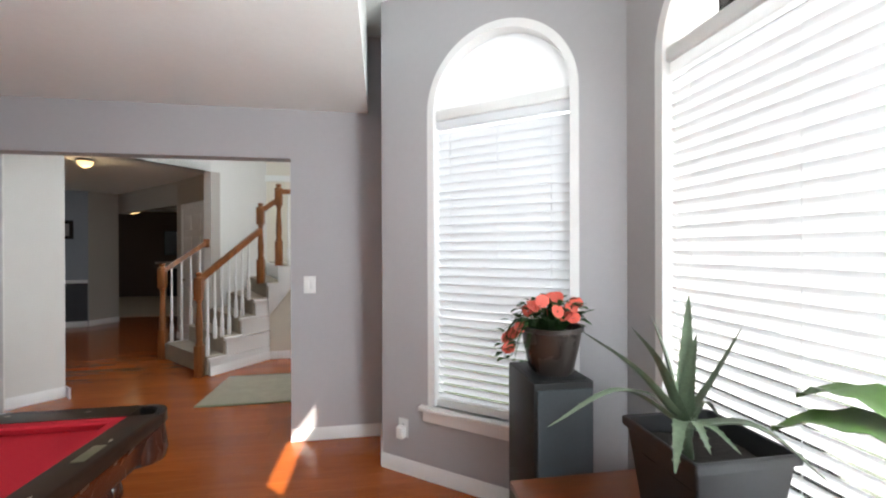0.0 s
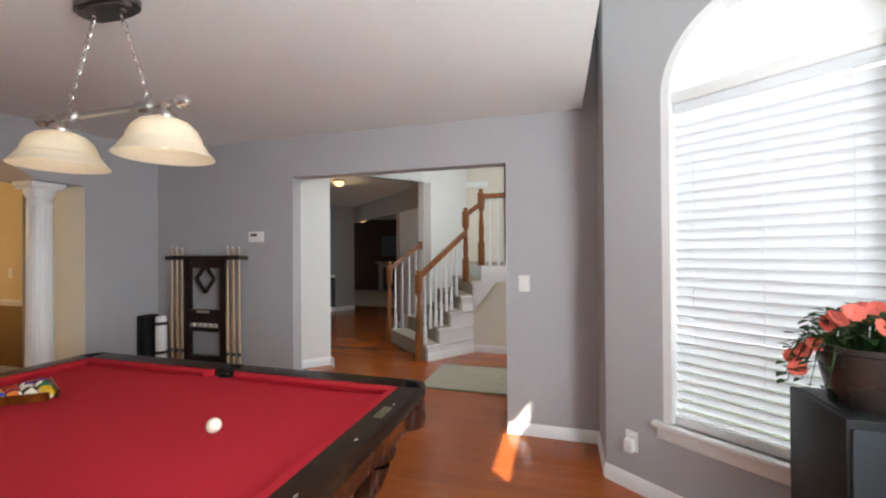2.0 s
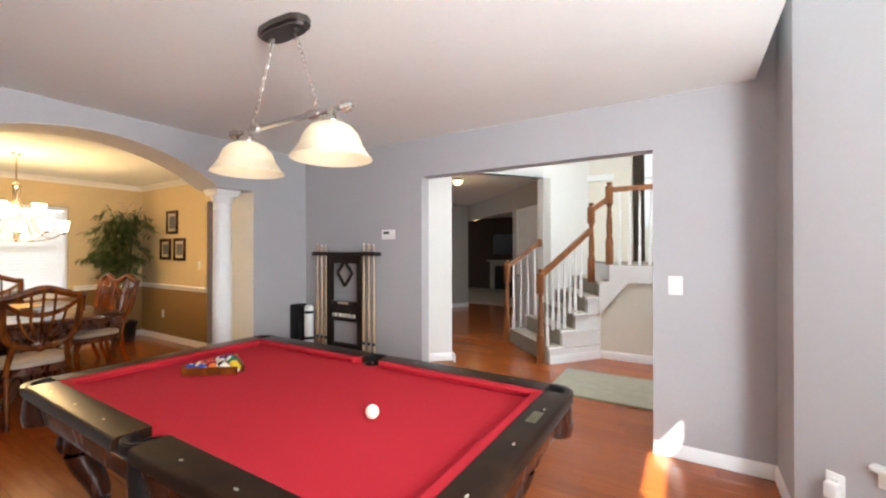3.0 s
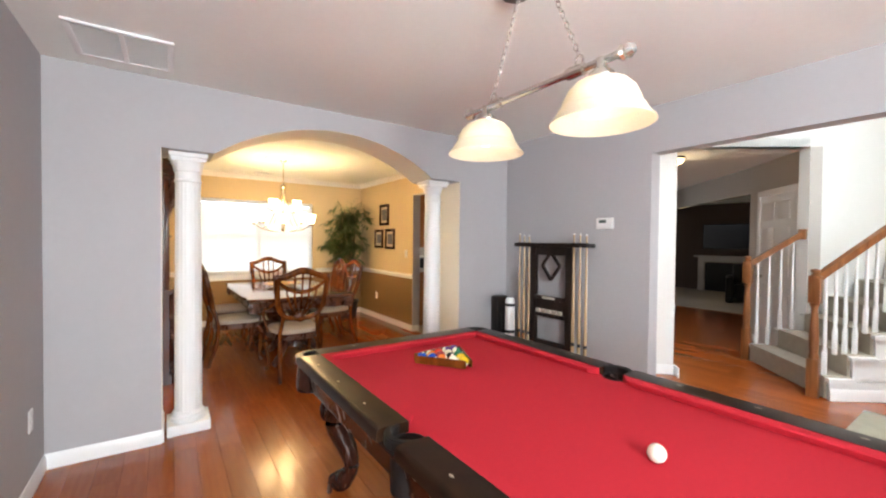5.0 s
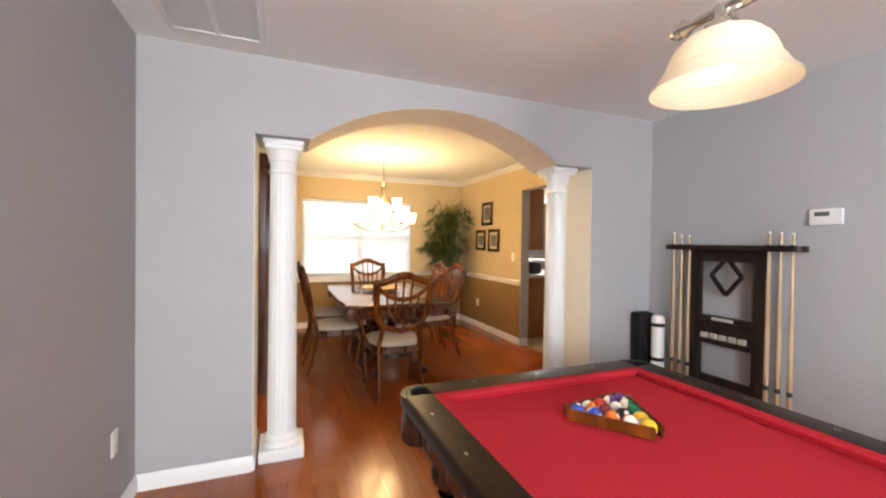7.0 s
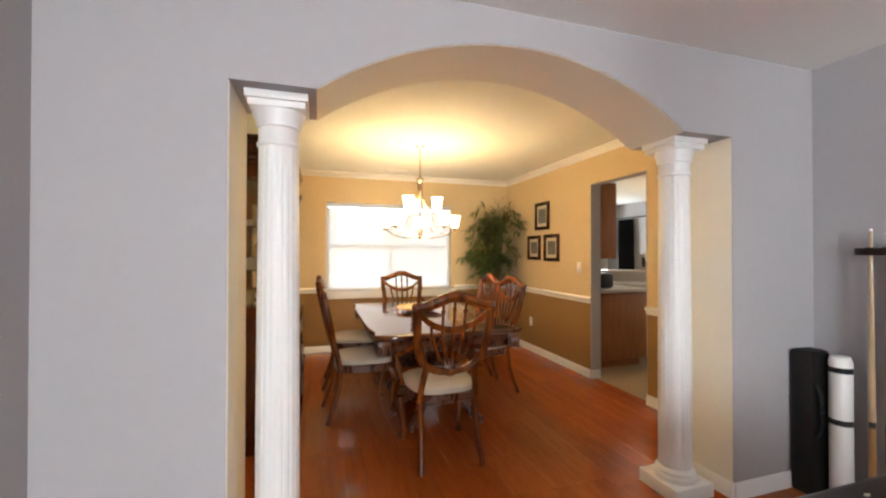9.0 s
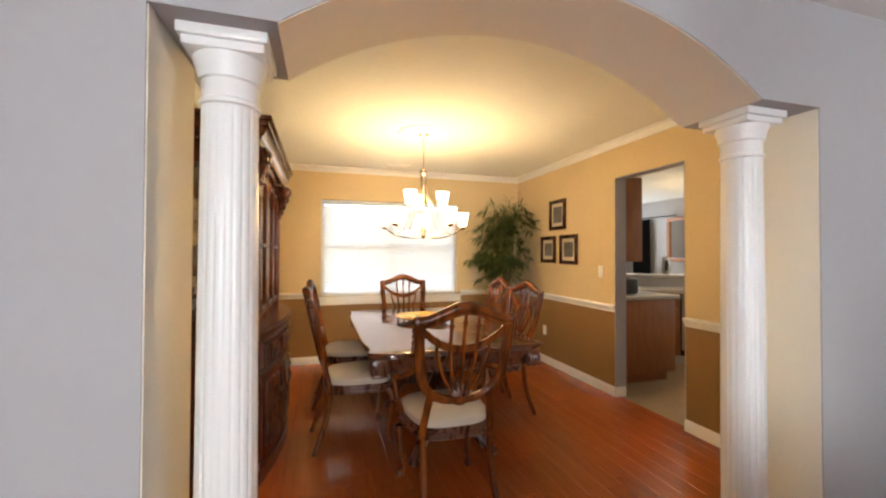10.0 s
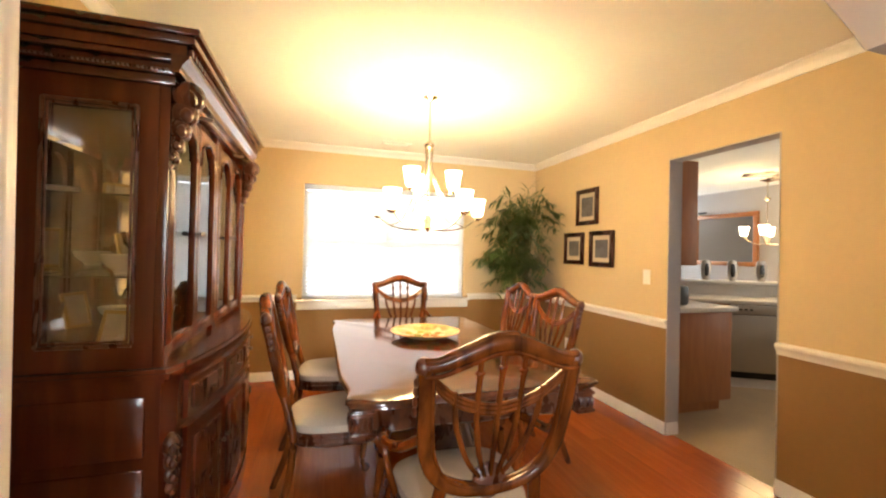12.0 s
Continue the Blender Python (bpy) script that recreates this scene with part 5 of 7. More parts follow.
def dining_chair(arms):
    """A carved shield-back chair that faces +y, its origin under the seat's middle."""
    t = thing("dining_chair", "carved cherry wood shield-back dining chair with beige padded seat", "chair", (0, 0, 0), 0, "chairs round the dining table")
    w = 0.245

    def by(z):
        return -0.225 - 0.13 * max(0, (z - 0.46)) / 0.6

    def bp(x, z, d=0.0):
        return (x, by(z) + d, z)

    bm = B()
    crest = [(-w, 1.022), (-w * 0.80, 1.024), (-w * 0.5, 1.050), (-w * 0.2, 1.078), (0, 1.085), (w * 0.2, 1.078), (w * 0.5, 1.050), (w * 0.80, 1.024), (w, 1.022)]
    path = smooth_path([bp(x, z) for x, z in crest], 4)
    n = len(path)
    tube(bm, path, [0.019 + 0.012 * math.sin(math.pi * i / (n - 1)) for i in range(n)], 10)
    tube(bm, [(p.x, p.y - 0.012, p.z + 0.014) for p in path], 0.012, 8)
    tube(bm, [(p.x, p.y - 0.016, p.z - 0.026 - 0.004 * math.sin(math.pi * i / (n - 1))) for i, p in enumerate(path)], 0.007, 6)
    part("crest_rail", bm, M_cherry, t)
    for s in (-1, 1):
        bm = B()
        ball(bm, 0.026, bp(s * w, 1.020), (1, 0.95, 1.1), 12, 8)
        for q in range(4):
            ball(bm, 0.011, bp(s * w * 1.07, 0.975 - 0.030 * q), (0.8, 1.2, 1.3), 8, 6)
        part("scroll_end", bm, M_carve, t)
    for s in (-1, 1):
        bm = B()
        side_ = [(0.98, 1.02), (0.955, 0.92), (0.93, 0.82), (0.87, 0.73), (0.70, 0.655), (0.38, 0.612), (0, 0.60)]
        tube(bm, smooth_path([bp(s * w * f, z) for f, z in side_], 5), 0.024, 10)
        tube(bm, smooth_path([bp(s * w * f * 1.055, z - 0.006, -0.010) for f, z in side_], 5), 0.010, 8)
        tube(bm, smooth_path([bp(s * w * f * 0.91, z + 0.012, -0.014) for f, z in side_], 5), 0.006, 6)
        part("stile", bm, M_cherry, t)
    bm = B()
    for k in range(3):
        off = 0.014 * k
        tube(bm, smooth_path([bp(-w * 0.88, 0.985 - off), bp(-w * 0.5, 0.915 - off), bp(0, 0.885 - off), bp(w * 0.5, 0.915 - off), bp(w * 0.88, 0.985 - off)], 5), 0.0075, 6)
    part("swag", bm, M_cherry, t)
    for k in (-2, -1, 0, 1, 2):
        bm = B()
        top = {0: 1.05, 1: 1.035, 2: 0.935}[abs(k)]
        tube(bm, smooth_path([bp(0.020 * k, 0.645), bp(0.046 * k, 0.72), bp(0.067 * k, 0.84), bp(0.072 * k, top)], 4), [0.008, 0.0085, 0.009, 0.009, 0.0095, 0.0095, 0.0095, 0.010, 0.010, 0.0095, 0.009, 0.009, 0.0085], 8)
        if abs(k) < 2:
            ball(bm, 0.015, bp(0.071 * k, top - 0.045), (1.15, 0.8, 0.6), 8, 6)
            ball(bm, 0.012, bp(0.071 * k, top - 0.058), (1.1, 0.8, 0.5), 8, 6)
        part("splat", bm, M_cherry, t)
    bm = B()
    lathe(bm, [(0.055, -0.012), (0.058, 0.0), (0.04, 0.012), (0.0001, 0.016)], 16, pose(0, by(0.628) + 0.004, 0.625, 90))
    part("rosette", bm, M_carve, t)
    # seat
    out = []
    for k in range(40):
        a = 2 * math.pi * k / 40
        c, s = math.cos(a), math.sin(a)
        x = math.copysign(abs(c) ** 0.55, c)
        y = math.copysign(abs(s) ** 0.55, s)
        out.append((x * (0.225 + 0.03 * y), y * 0.225))
    bm = B()
    rings = []
    for f, z in ((1.0, 0.448), (1.015, 0.462), (1.0, 0.482), (0.90, 0.500), (0.6, 0.512), (0.25, 0.515)):
        rings.append([bm.verts.new((x * f, y * f, z)) for x, y in out])
    for lo, hi in zip(rings, rings[1:]):
        for i in range(40):
            bm.faces.new((lo[i], lo[(i + 1) % 40], hi[(i + 1) % 40], hi[i]))
    bm.faces.new(rings[0][::-1])
    bm.faces.new(rings[-1])
    part("seat", bm, M_seat, t, "beige padded fabric seat")
    bm = B()
    prism(bm, [(x * 1.02, y * 1.02) for x, y in out], 0.385, 0.448, "z")
    for z in (0.392, 0.418, 0.442):
        ring_ = [(x * 1.025, y * 1.025, z) for x, y in out]
        tube(bm, ring_ + [ring_[0]], 0.006, 6, caps=False)
    part("seat_frame", bm, M_carve, t)
    for s in (-1, 1):
        bm = B()
        path = smooth_path([bp(s * 0.155, 0.648, 0.0), (s * 0.172, -0.237, 0.54), (s * 0.185, -0.215, 0.42), (s * 0.185, -0.235, 0.22), (s * 0.20, -0.31, 0.0)], 5)
        n = len(path)
        tube(bm, path, [0.021 - 0.004 * i / n for i in range(n)], 10)
        part("rear_leg", bm, M_cherry, t)
        bm = B()
        path = smooth_path([(s * 0.205, 0.185, 0.40), (s * 0.228, 0.215, 0.33), (s * 0.215, 0.20, 0.18), (s * 0.205, 0.19, 0.07), (s * 0.222, 0.215, 0.012)], 5)
        n = len(path)
        tube(bm, path, [0.030 - 0.016 * min(1, i / (n * 0.75)) + (0.012 if i > n - 3 else 0) for i in range(n)], 10)
        part("front_leg", bm, M_cherry, t)
    if arms:
        for s in (-1, 1):
            bm = B()
            tube(bm, smooth_path([bp(s * w * 0.88, 0.80, 0.01), (s * 0.275, -0.16, 0.715), (s * 0.30, 0.0, 0.675), (s * 0.285, 0.10, 0.66), (s * 0.27, 0.12, 0.63)], 5), 0.017, 8)
            tube(bm, smooth_path([(s * 0.285, 0.08, 0.655), (s * 0.275, 0.04, 0.56), (s * 0.235, 0.05, 0.43)], 5), 0.014, 8)
            part("armrest", bm, M_cherry, t)
    return t


side = dining_chair(False)
side.matrix_world = pose(-5.76, 0.655, 0, 0, 0, 4)
copy_thing(side, pose(-6.56, 0.655, 0, 0, 0, -3))
copy_thing(side, pose(-5.93, 1.80, 0, 0, 0, 184))
copy_thing(side, pose(-6.52, 1.80, 0, 0, 0, 176))
head = dining_chair(True)
head["label"] = "carved cherry wood shield-back armchair with beige padded seat"
head.matrix_world = pose(-4.94, 1.085, 0, 0, 0, 90)
copy_thing(head, pose(-6.98, 1.30, 0, 0, 0, -90))


def dining_table(cx, cy, hx, hy, top):
    t = thing("dining_table", "polished dark cherry dining table with scalloped edge and carved apron", "dining table", (cx, cy, 0))

    def outline(inset, hx=hx, hy=hy):
        a, b = hx - inset, hy - inset
        pts = []
        q = [(a, 0), (a - 0.015, b * 0.45), (a + 0.005, b * 0.72), (a - 0.03, b - 0.05), (a - 0.055, b - 0.012), (a - 0.16, b - 0.028), (a * 0.62, b - 0.002), (a * 0.3, b), (0, b)]
        half = [(p.x, p.y) for p in smooth_path([(x, y, 0) for x, y in q], 4)]
        pts += half
        pts += [(-x, y) for x, y in half[::-1][1:]]
        pts += [(-x, -y) for x, y in half[1:]]
        pts += [(x, -y) for x, y in half[::-1][1:-1]]
        return pts

    bm = B()
    rings = []
    for inset, z in ((0.03, top - 0.045), (0.012, top - 0.036), (0.014, top - 0.028), (0.0, top - 0.020), (0.0, top - 0.010), (0.006, top - 0.002), (0.014, top)):
        rings.append([bm.verts.new((x, y, z)) for x, y in outline(inset)])
    n = len(rings[0])
    for lo, hi in zip(rings, rings[1:]):
        for i in range(n):
            bm.faces.new((lo[i], lo[(i + 1) % n], hi[(i + 1) % n], hi[i]))
    bm.faces.new(rings[0][::-1])
    bm.faces.new(rings[-1])
    part("tabletop", bm, M_top, t)
    bm = B()
    rings = []
    for inset, z in ((0.075, top - 0.15), (0.06, top - 0.14), (0.065, top - 0.10), (0.05, top - 0.06), (0.045, top - 0.045)):
        rings.append([bm.verts.new((x, y, z)) for x, y in outline(inset)])
    for lo, hi in zip(rings, rings[1:]):
        for i in range(n):
            bm.faces.new((lo[i], lo[(i + 1) % n], hi[(i + 1) % n], hi[i]))
    bm.faces.new(rings[0][::-1])
    part("apron", bm, M_carve, t, "carved dark apron")
    for sx in (-1, 1):
        for sy in (-1, 1):
            bm = B()
            cx_, cy_ = sx * (hx - 0.098), sy * (hy - 0.078)
            box(bm, cx_ - 0.048, cx_ + 0.048, cy_ - 0.042, cy_ + 0.042, top - 0.155, top - 0.046, 0.008)
            for dz in (0.062, 0.142):
                box(bm, cx_ - 0.054, cx_ + 0.054, cy_ - 0.048, cy_ + 0.048, top - dz - 0.007, top - dz + 0.007, 0.004)
            for k in range(4):
                for dx, dy in ((sx * 0.050, 0.020 * (k - 1.5)), (0.022 * (k - 1.5), sy * 0.044)):
                    ball(bm, 0.012, (cx_ + dx, cy_ + dy, top - 0.102), (0.8, 0.8, 2.2), 8, 6)
            part("carved_corner", bm, M_carve, t)
    for sx in (-1, 1):
        ped = new("pedestal")
        ped.parent = t
        ped.location = (sx * hx * 0.52, 0, 0)
        bm = B()
        lathe(bm, [(0.16, top - 0.15), (0.10, top - 0.18), (0.07, top - 0.26), (0.10, top - 0.33), (0.135, top - 0.40), (0.11, top - 0.47), (0.07, top - 0.51), (0.11, top - 0.56), (0.12, top - 0.62)], 24)
        part("turned_column", bm, M_carve, ped)
        for k in range(4):
            a = math.pi / 4 + k * math.pi / 2
            c, s = math.cos(a), math.sin(a)
            bm = B()
            path = smooth_path([(c * 0.05, s * 0.05, 0.20), (c * 0.18, s * 0.18, 0.22), (c * 0.30, s * 0.30, 0.09), (c * 0.38, s * 0.38, 0.035)], 5)
            tube(bm, path, [0.045 - 0.001 * i for i in range(len(path))], 10)
            ball(bm, 0.035, (c * 0.38, s * 0.38, 0.034), (1, 1, 0.95), 10, 8)
            part("foot", bm, M_carve, ped)
    return t


dining_table(-5.99, 1.235, 0.955, 0.585, 0.768)

plate_ = thing("serving_plate", "large round ceramic plate with golden fruit pattern on the table", "plate", (-6.13, 1.245, 0.768))
bm = B()
lathe(bm, [(0.10, 0.0), (0.105, 0.006), (0.15, 0.014), (0.225, 0.040), (0.232, 0.044), (0.228, 0.048), (0.15, 0.024), (0.10, 0.016), (0.0001, 0.014)], 48)
M_plate = material("painted_fruit_glaze", (0.62, 0.50, 0.28), 0.35, vary=0.0, spec=0.4)
_t = M_plate.node_tree
_v = _t.nodes.new("ShaderNodeTexVoronoi")
_v.inputs["Scale"].default_value, _v.inputs["Randomness"].default_value = 22, 1.0
_c = _t.nodes.new("ShaderNodeTexCoord")
_r = _t.nodes.new("ShaderNodeValToRGB")
_r.color_ramp.interpolation = "CONSTANT"
for _p, _col in ((0.0, (0.44, 0.33, 0.17)), (0.3, (0.42, 0.14, 0.03)), (0.45, (0.45, 0.28, 0.06)), (0.6, (0.20, 0.27, 0.08)), (0.72, (0.47, 0.38, 0.24)), (0.86, (0.42, 0.09, 0.04))):
    _e = _r.color_ramp.elements[0] if _p == 0.0 else _r.color_ramp.elements.new(_p)
    _e.color = (*_col, 1)
_r.color_ramp.elements.remove(_r.color_ramp.elements[-1])
_t.links.new(_c.outputs["Object"], _v.inputs["Vector"])
_t.links.new(_v.outputs["Color"], _r.inputs["Fac"])
_t.links.new(_r.outputs["Color"], _t.nodes["Principled BSDF"].inputs["Base Color"])
part("dish", bm, M_plate, plate_)
bm = B()
lathe(bm, [(0.225, 0.0435), (0.233, 0.0455), (0.231, 0.050), (0.224, 0.0475)], 48)
bmesh.ops.delete(bm, geom=[f for f in bm.faces if len(f.verts) > 4], context="FACES_ONLY")
part("rim", bm, material("golden_rim_glaze", (0.42, 0.28, 0.12), 0.3), plate_, "golden plate rim")
for k in range(9):
    a = k * 2.4
    r = 0.03 + 0.012 * k
    bm = B()
    lathe(bm, [(0.0001, 0.004), (0.02, 0.002), (0.026, -0.004)], 12, pose(r * math.cos(a), r * math.sin(a), 0.0195 + max(0, r - 0.1) * 0.2, 0, 0, 0))
    part("fruit_relief", bm, material("fruit_glaze", [(0.45, 0.16, 0.04), (0.46, 0.32, 0.09), (0.20, 0.24, 0.07)][k % 3], 0.2, vary=0.2), plate_)


# ---- chandelier ----
def chandelier(x, y, z_ceil, low, reach, n_low, n_up, watts, label, metal, glow):
    t = thing("chandelier", label, "chandelier", (x, y, 0))
    bm = B()
    lathe(bm, [(0.065, z_ceil - 0.001), (0.062, z_ceil - 0.015), (0.03, z_ceil - 0.03), (0.012, z_ceil - 0.045)], 20)
    part("canopy", bm, metal, t)
    bm = B()
    tube(bm, [(0, 0, z_ceil - 0.04), (0, 0, low + 0.60)], 0.007, 8)
    part("stem", bm, metal, t)
    bm = B()
    h = low + 0.6
    lathe(bm, [(0.008, h + 0.03), (0.026, h + 0.012), (0.036, h), (0.034, h - 0.015), (0.018, h - 0.03), (0.006, h - 0.06), (0.006, low + 0.13), (0.016, low + 0.12), (0.022, low + 0.09), (0.019, low + 0.04), (0.026, low + 0.02), (0.020, low + 0.008), (0.0001, low - 0.012)], 18)
    part("body", bm, metal, t)
    for tier, n, rr, zc, sc in ((0, n_low, reach, low + 0.115, 1.0), (1, n_up, reach * 0.46, low + 0.285, 1.0)):
        for k in range(n):
            a = 2 * math.pi * (k + 0.3) / n + tier * 0.5
            c, s = math.cos(a), math.sin(a)
            arm = new("arm")
            arm.parent = t
            bm = B()
            if tier == 0:
                ctrl = [(c * 0.018, s * 0.018, low + 0.012), (c * rr * 0.35, s * rr * 0.35, low + 0.005), (c * rr * 0.72, s * rr * 0.72, low + 0.035), (c * rr, s * rr, zc - 0.01)]
            else:
                ctrl = [(c * 0.024, s * 0.024, low + 0.59), (c * 0.024, s * 0.024, low + 0.42), (c * rr * 0.45, s * rr * 0.45, low + 0.28), (c * rr * 0.8, s * rr * 0.8, low + 0.245), (c * rr, s * rr, zc - 0.01)]
            tube(bm, smooth_path(ctrl, 6), 0.006, 8)
            if tier == 0 and n_up:
                tube(bm, smooth_path([(c * 0.028, s * 0.028, low + 0.59), (c * 0.030, s * 0.030, low + 0.42), (c * rr * 0.32, s * rr * 0.32, low + 0.22), (c * rr * 0.50, s * rr * 0.50, low + 0.08), (c * rr * 0.72, s * rr * 0.72, low + 0.037)], 6), 0.0045, 6)
            part("rod", bm, metal, arm)
            bm = B()
            lathe(bm, [(0.008, zc - 0.03), (0.028, zc - 0.018), (0.030, zc - 0.008), (0.014, zc)], 14, pose(c * rr, s * rr, 0))
            part("cup", bm, metal, arm)
            bm = B()
            prof = [(0.026 * sc, zc), (0.040 * sc, zc + 0.010), (0.046 * sc, zc + 0.045 * sc), (0.052 * sc, zc + 0.085 * sc), (0.060 * sc, zc + 0.125 * sc), (0.058 * sc, zc + 0.125 * sc), (0.049 * sc, zc + 0.083 * sc), (0.043 * sc, zc + 0.045 * sc), (0.036 * sc, zc + 0.014)]
            lathe(bm, prof, 20, pose(c * rr, s * rr, 0))
            part("glass_shade", bm, glow, arm, "frosted white glass cup shade, lit")
    bulb_light("chandelier_bulb", (x, y, low + 0.27), watts, (1.0, 0.655, 0.28), 0.24)
    return t


M_glow = material("lit_frosted_glass", (0.92, 0.90, 0.84), 0.4, vary=0, emit=(1.0, 0.86, 0.60), strength=0.8)
M_brass = material("champagne_nickel", (0.66, 0.56, 0.42), 0.22, metal=1.0, vary=0.05)
chandelier(-6.208, 1.265, CEIL, 1.49, 0.38, 5, 3, 19, "champagne metal chandelier with lit frosted glass cups", M_brass, M_glow)
medal = thing("ceiling_medallion", "round white plaster ceiling medallion above the chandelier", "ceiling medallion", (-6.208, 1.265, CEIL))
bm = B()
lathe(bm, [(0.07, -0.020), (0.10, -0.016), (0.14, -0.020), (0.17, -0.012), (0.205, -0.016), (0.225, -0.006), (0.23, 0.0)], 48)
part("disc", bm, M_ceil, medal)


# ---- framed pictures ----
def picture(x, z, w, h):
    t = thing("framed_picture", "small dark framed print with pale mat on the yellow wall", "picture", (x, DN, z), 0, "pictures on the dining wall")
    fw = 0.045
    for nm, q in (("frame_side", ((-w / 2, -w / 2 + fw, -h / 2, h / 2), (w / 2 - fw, w / 2, -h / 2, h / 2))), ("frame_rail", ((-w / 2 + fw, w / 2 - fw, -h / 2, -h / 2 + fw), (-w / 2 + fw, w / 2 - fw, h / 2 - fw, h / 2)))):
        for x0, x1, z0, z1 in q:
            bm = B()
            box(bm, x0, x1, -0.028, -0.002, z0, z1, 0.006)
            part(nm, bm, M_dark, t)
    bm = B()
    box(bm, -w / 2 + fw, w / 2 - fw, -0.012, -0.003, -h / 2 + fw, h / 2 - fw)
    part("mat", bm, material("pale_mat", (0.55, 0.48, 0.36), 0.8), t)
    bm = B()
    box(bm, -w / 2 + fw + 0.035, w / 2 - fw - 0.035, -0.014, -0.012, -h / 2 + fw + 0.04, h / 2 - fw - 0.04)
    part("print", bm, material("dark_landscape_print", (0.09, 0.09, 0.10), 0.4, vary=0.8, scale=9), t)


picture(-6.885, 1.822, 0.335, 0.36)
picture(-7.09, 1.412, 0.325, 0.325)
picture(-6.665, 1.408, 0.335, 0.34)


# ---- potted palm ----
def palm(x, y):
    t = thing("potted_palm", "tall leafy artificial palm in a dark pot in the corner", "plant", (x, y, 0))
    bm = B()
    lathe(bm, [(0.13, 0.0), (0.145, 0.02), (0.17, 0.26), (0.185, 0.28), (0.185, 0.31), (0.165, 0.31), (0.155, 0.25), (0.0001, 0.25)], 24)
    part("pot", bm, M_leather, t, "dark glazed pot")
    rng = random.Random(5)
    M_leaf = material("palm_leaf", (0.13, 0.19, 0.06), 0.4, vary=0.4, scale=5, translucent=0.25)
    M_cane = material("palm_cane", (0.16, 0.12, 0.05), 0.7, vary=0.2)
    bm = B()
    stems = []
    for k in range(7):
        a = k * 0.9
        px, py = 0.05 * math.cos(a), 0.05 * math.sin(a)
        h = rng.uniform(1.1, 1.75)
        p = smooth_path([(px, py, 0.24), (px * 1.3, py * 1.3, h * 0.5), (px * 2.4, py * 2.4, h)], 5)
        tube(bm, p, 0.010, 6)
        stems.append(p)
    part("cane", bm, M_cane, t)
    leaf = B()
    for k in range(112):
        p = stems[k % 7]
        z0 = rng.uniform(0.90, 1.2) if k % 3 == 0 else rng.uniform(1.1, 1.76)
        src = min(p, key=lambda v: abs(v.z - z0))
        a = rng.uniform(0, 2 * math.pi)
        reach = rng.uniform(0.20, 0.38) * (1.0 if z0 < 1.5 else 0.8)
        up = rng.uniform(0.08, 0.30) if z0 > 1.0 else rng.uniform(0.0, 0.18)
        b = Vector((src.x, src.y, z0))
        d = Vector((math.cos(a), math.sin(a), 0))
        rachis = smooth_path([b, b + d * reach * 0.45 + Vector((0, 0, up)), b + d * reach * 0.85 + Vector((0, 0, up * 0.7)), b + d * reach * 1.1 + Vector((0, 0, up * 0.8 - 0.05))], 4)
        tube(leaf, rachis, 0.0028, 4)
        n = len(rachis)
        for i in range(2, n):
            for s in (-1, 1):
                base = rachis[i]
                tang = (rachis[i] - rachis[i - 1]).normalized()
                sd = tang.cross(Vector((0, 0, 1))).normalized() * s
                ln = rng.uniform(0.13, 0.21) * (1 - 0.35 * i / n)
                tip = base + (tang * 0.55 + sd * 0.75).normalized() * ln + Vector((0, 0, rng.uniform(-0.09, 0.02)))
                mid = base.lerp(tip, 0.45) + Vector((0, 0, 0.018))
                wv = (tip - base).cross(Vector((0, 0, 1))).normalized() * rng.uniform(0.008, 0.012)
                v = [leaf.verts.new(q) for q in (base, mid + wv, tip, mid - wv)]
                leaf.faces.new(v)
    bmesh.ops.solidify(leaf, geom=leaf.faces[:], thickness=0.0006)
    o = part("foliage", leaf, M_leaf, t, "many narrow green leaflets")
    o["kind"] = "stuff"
    return t


palm(-7.52, 2.68)


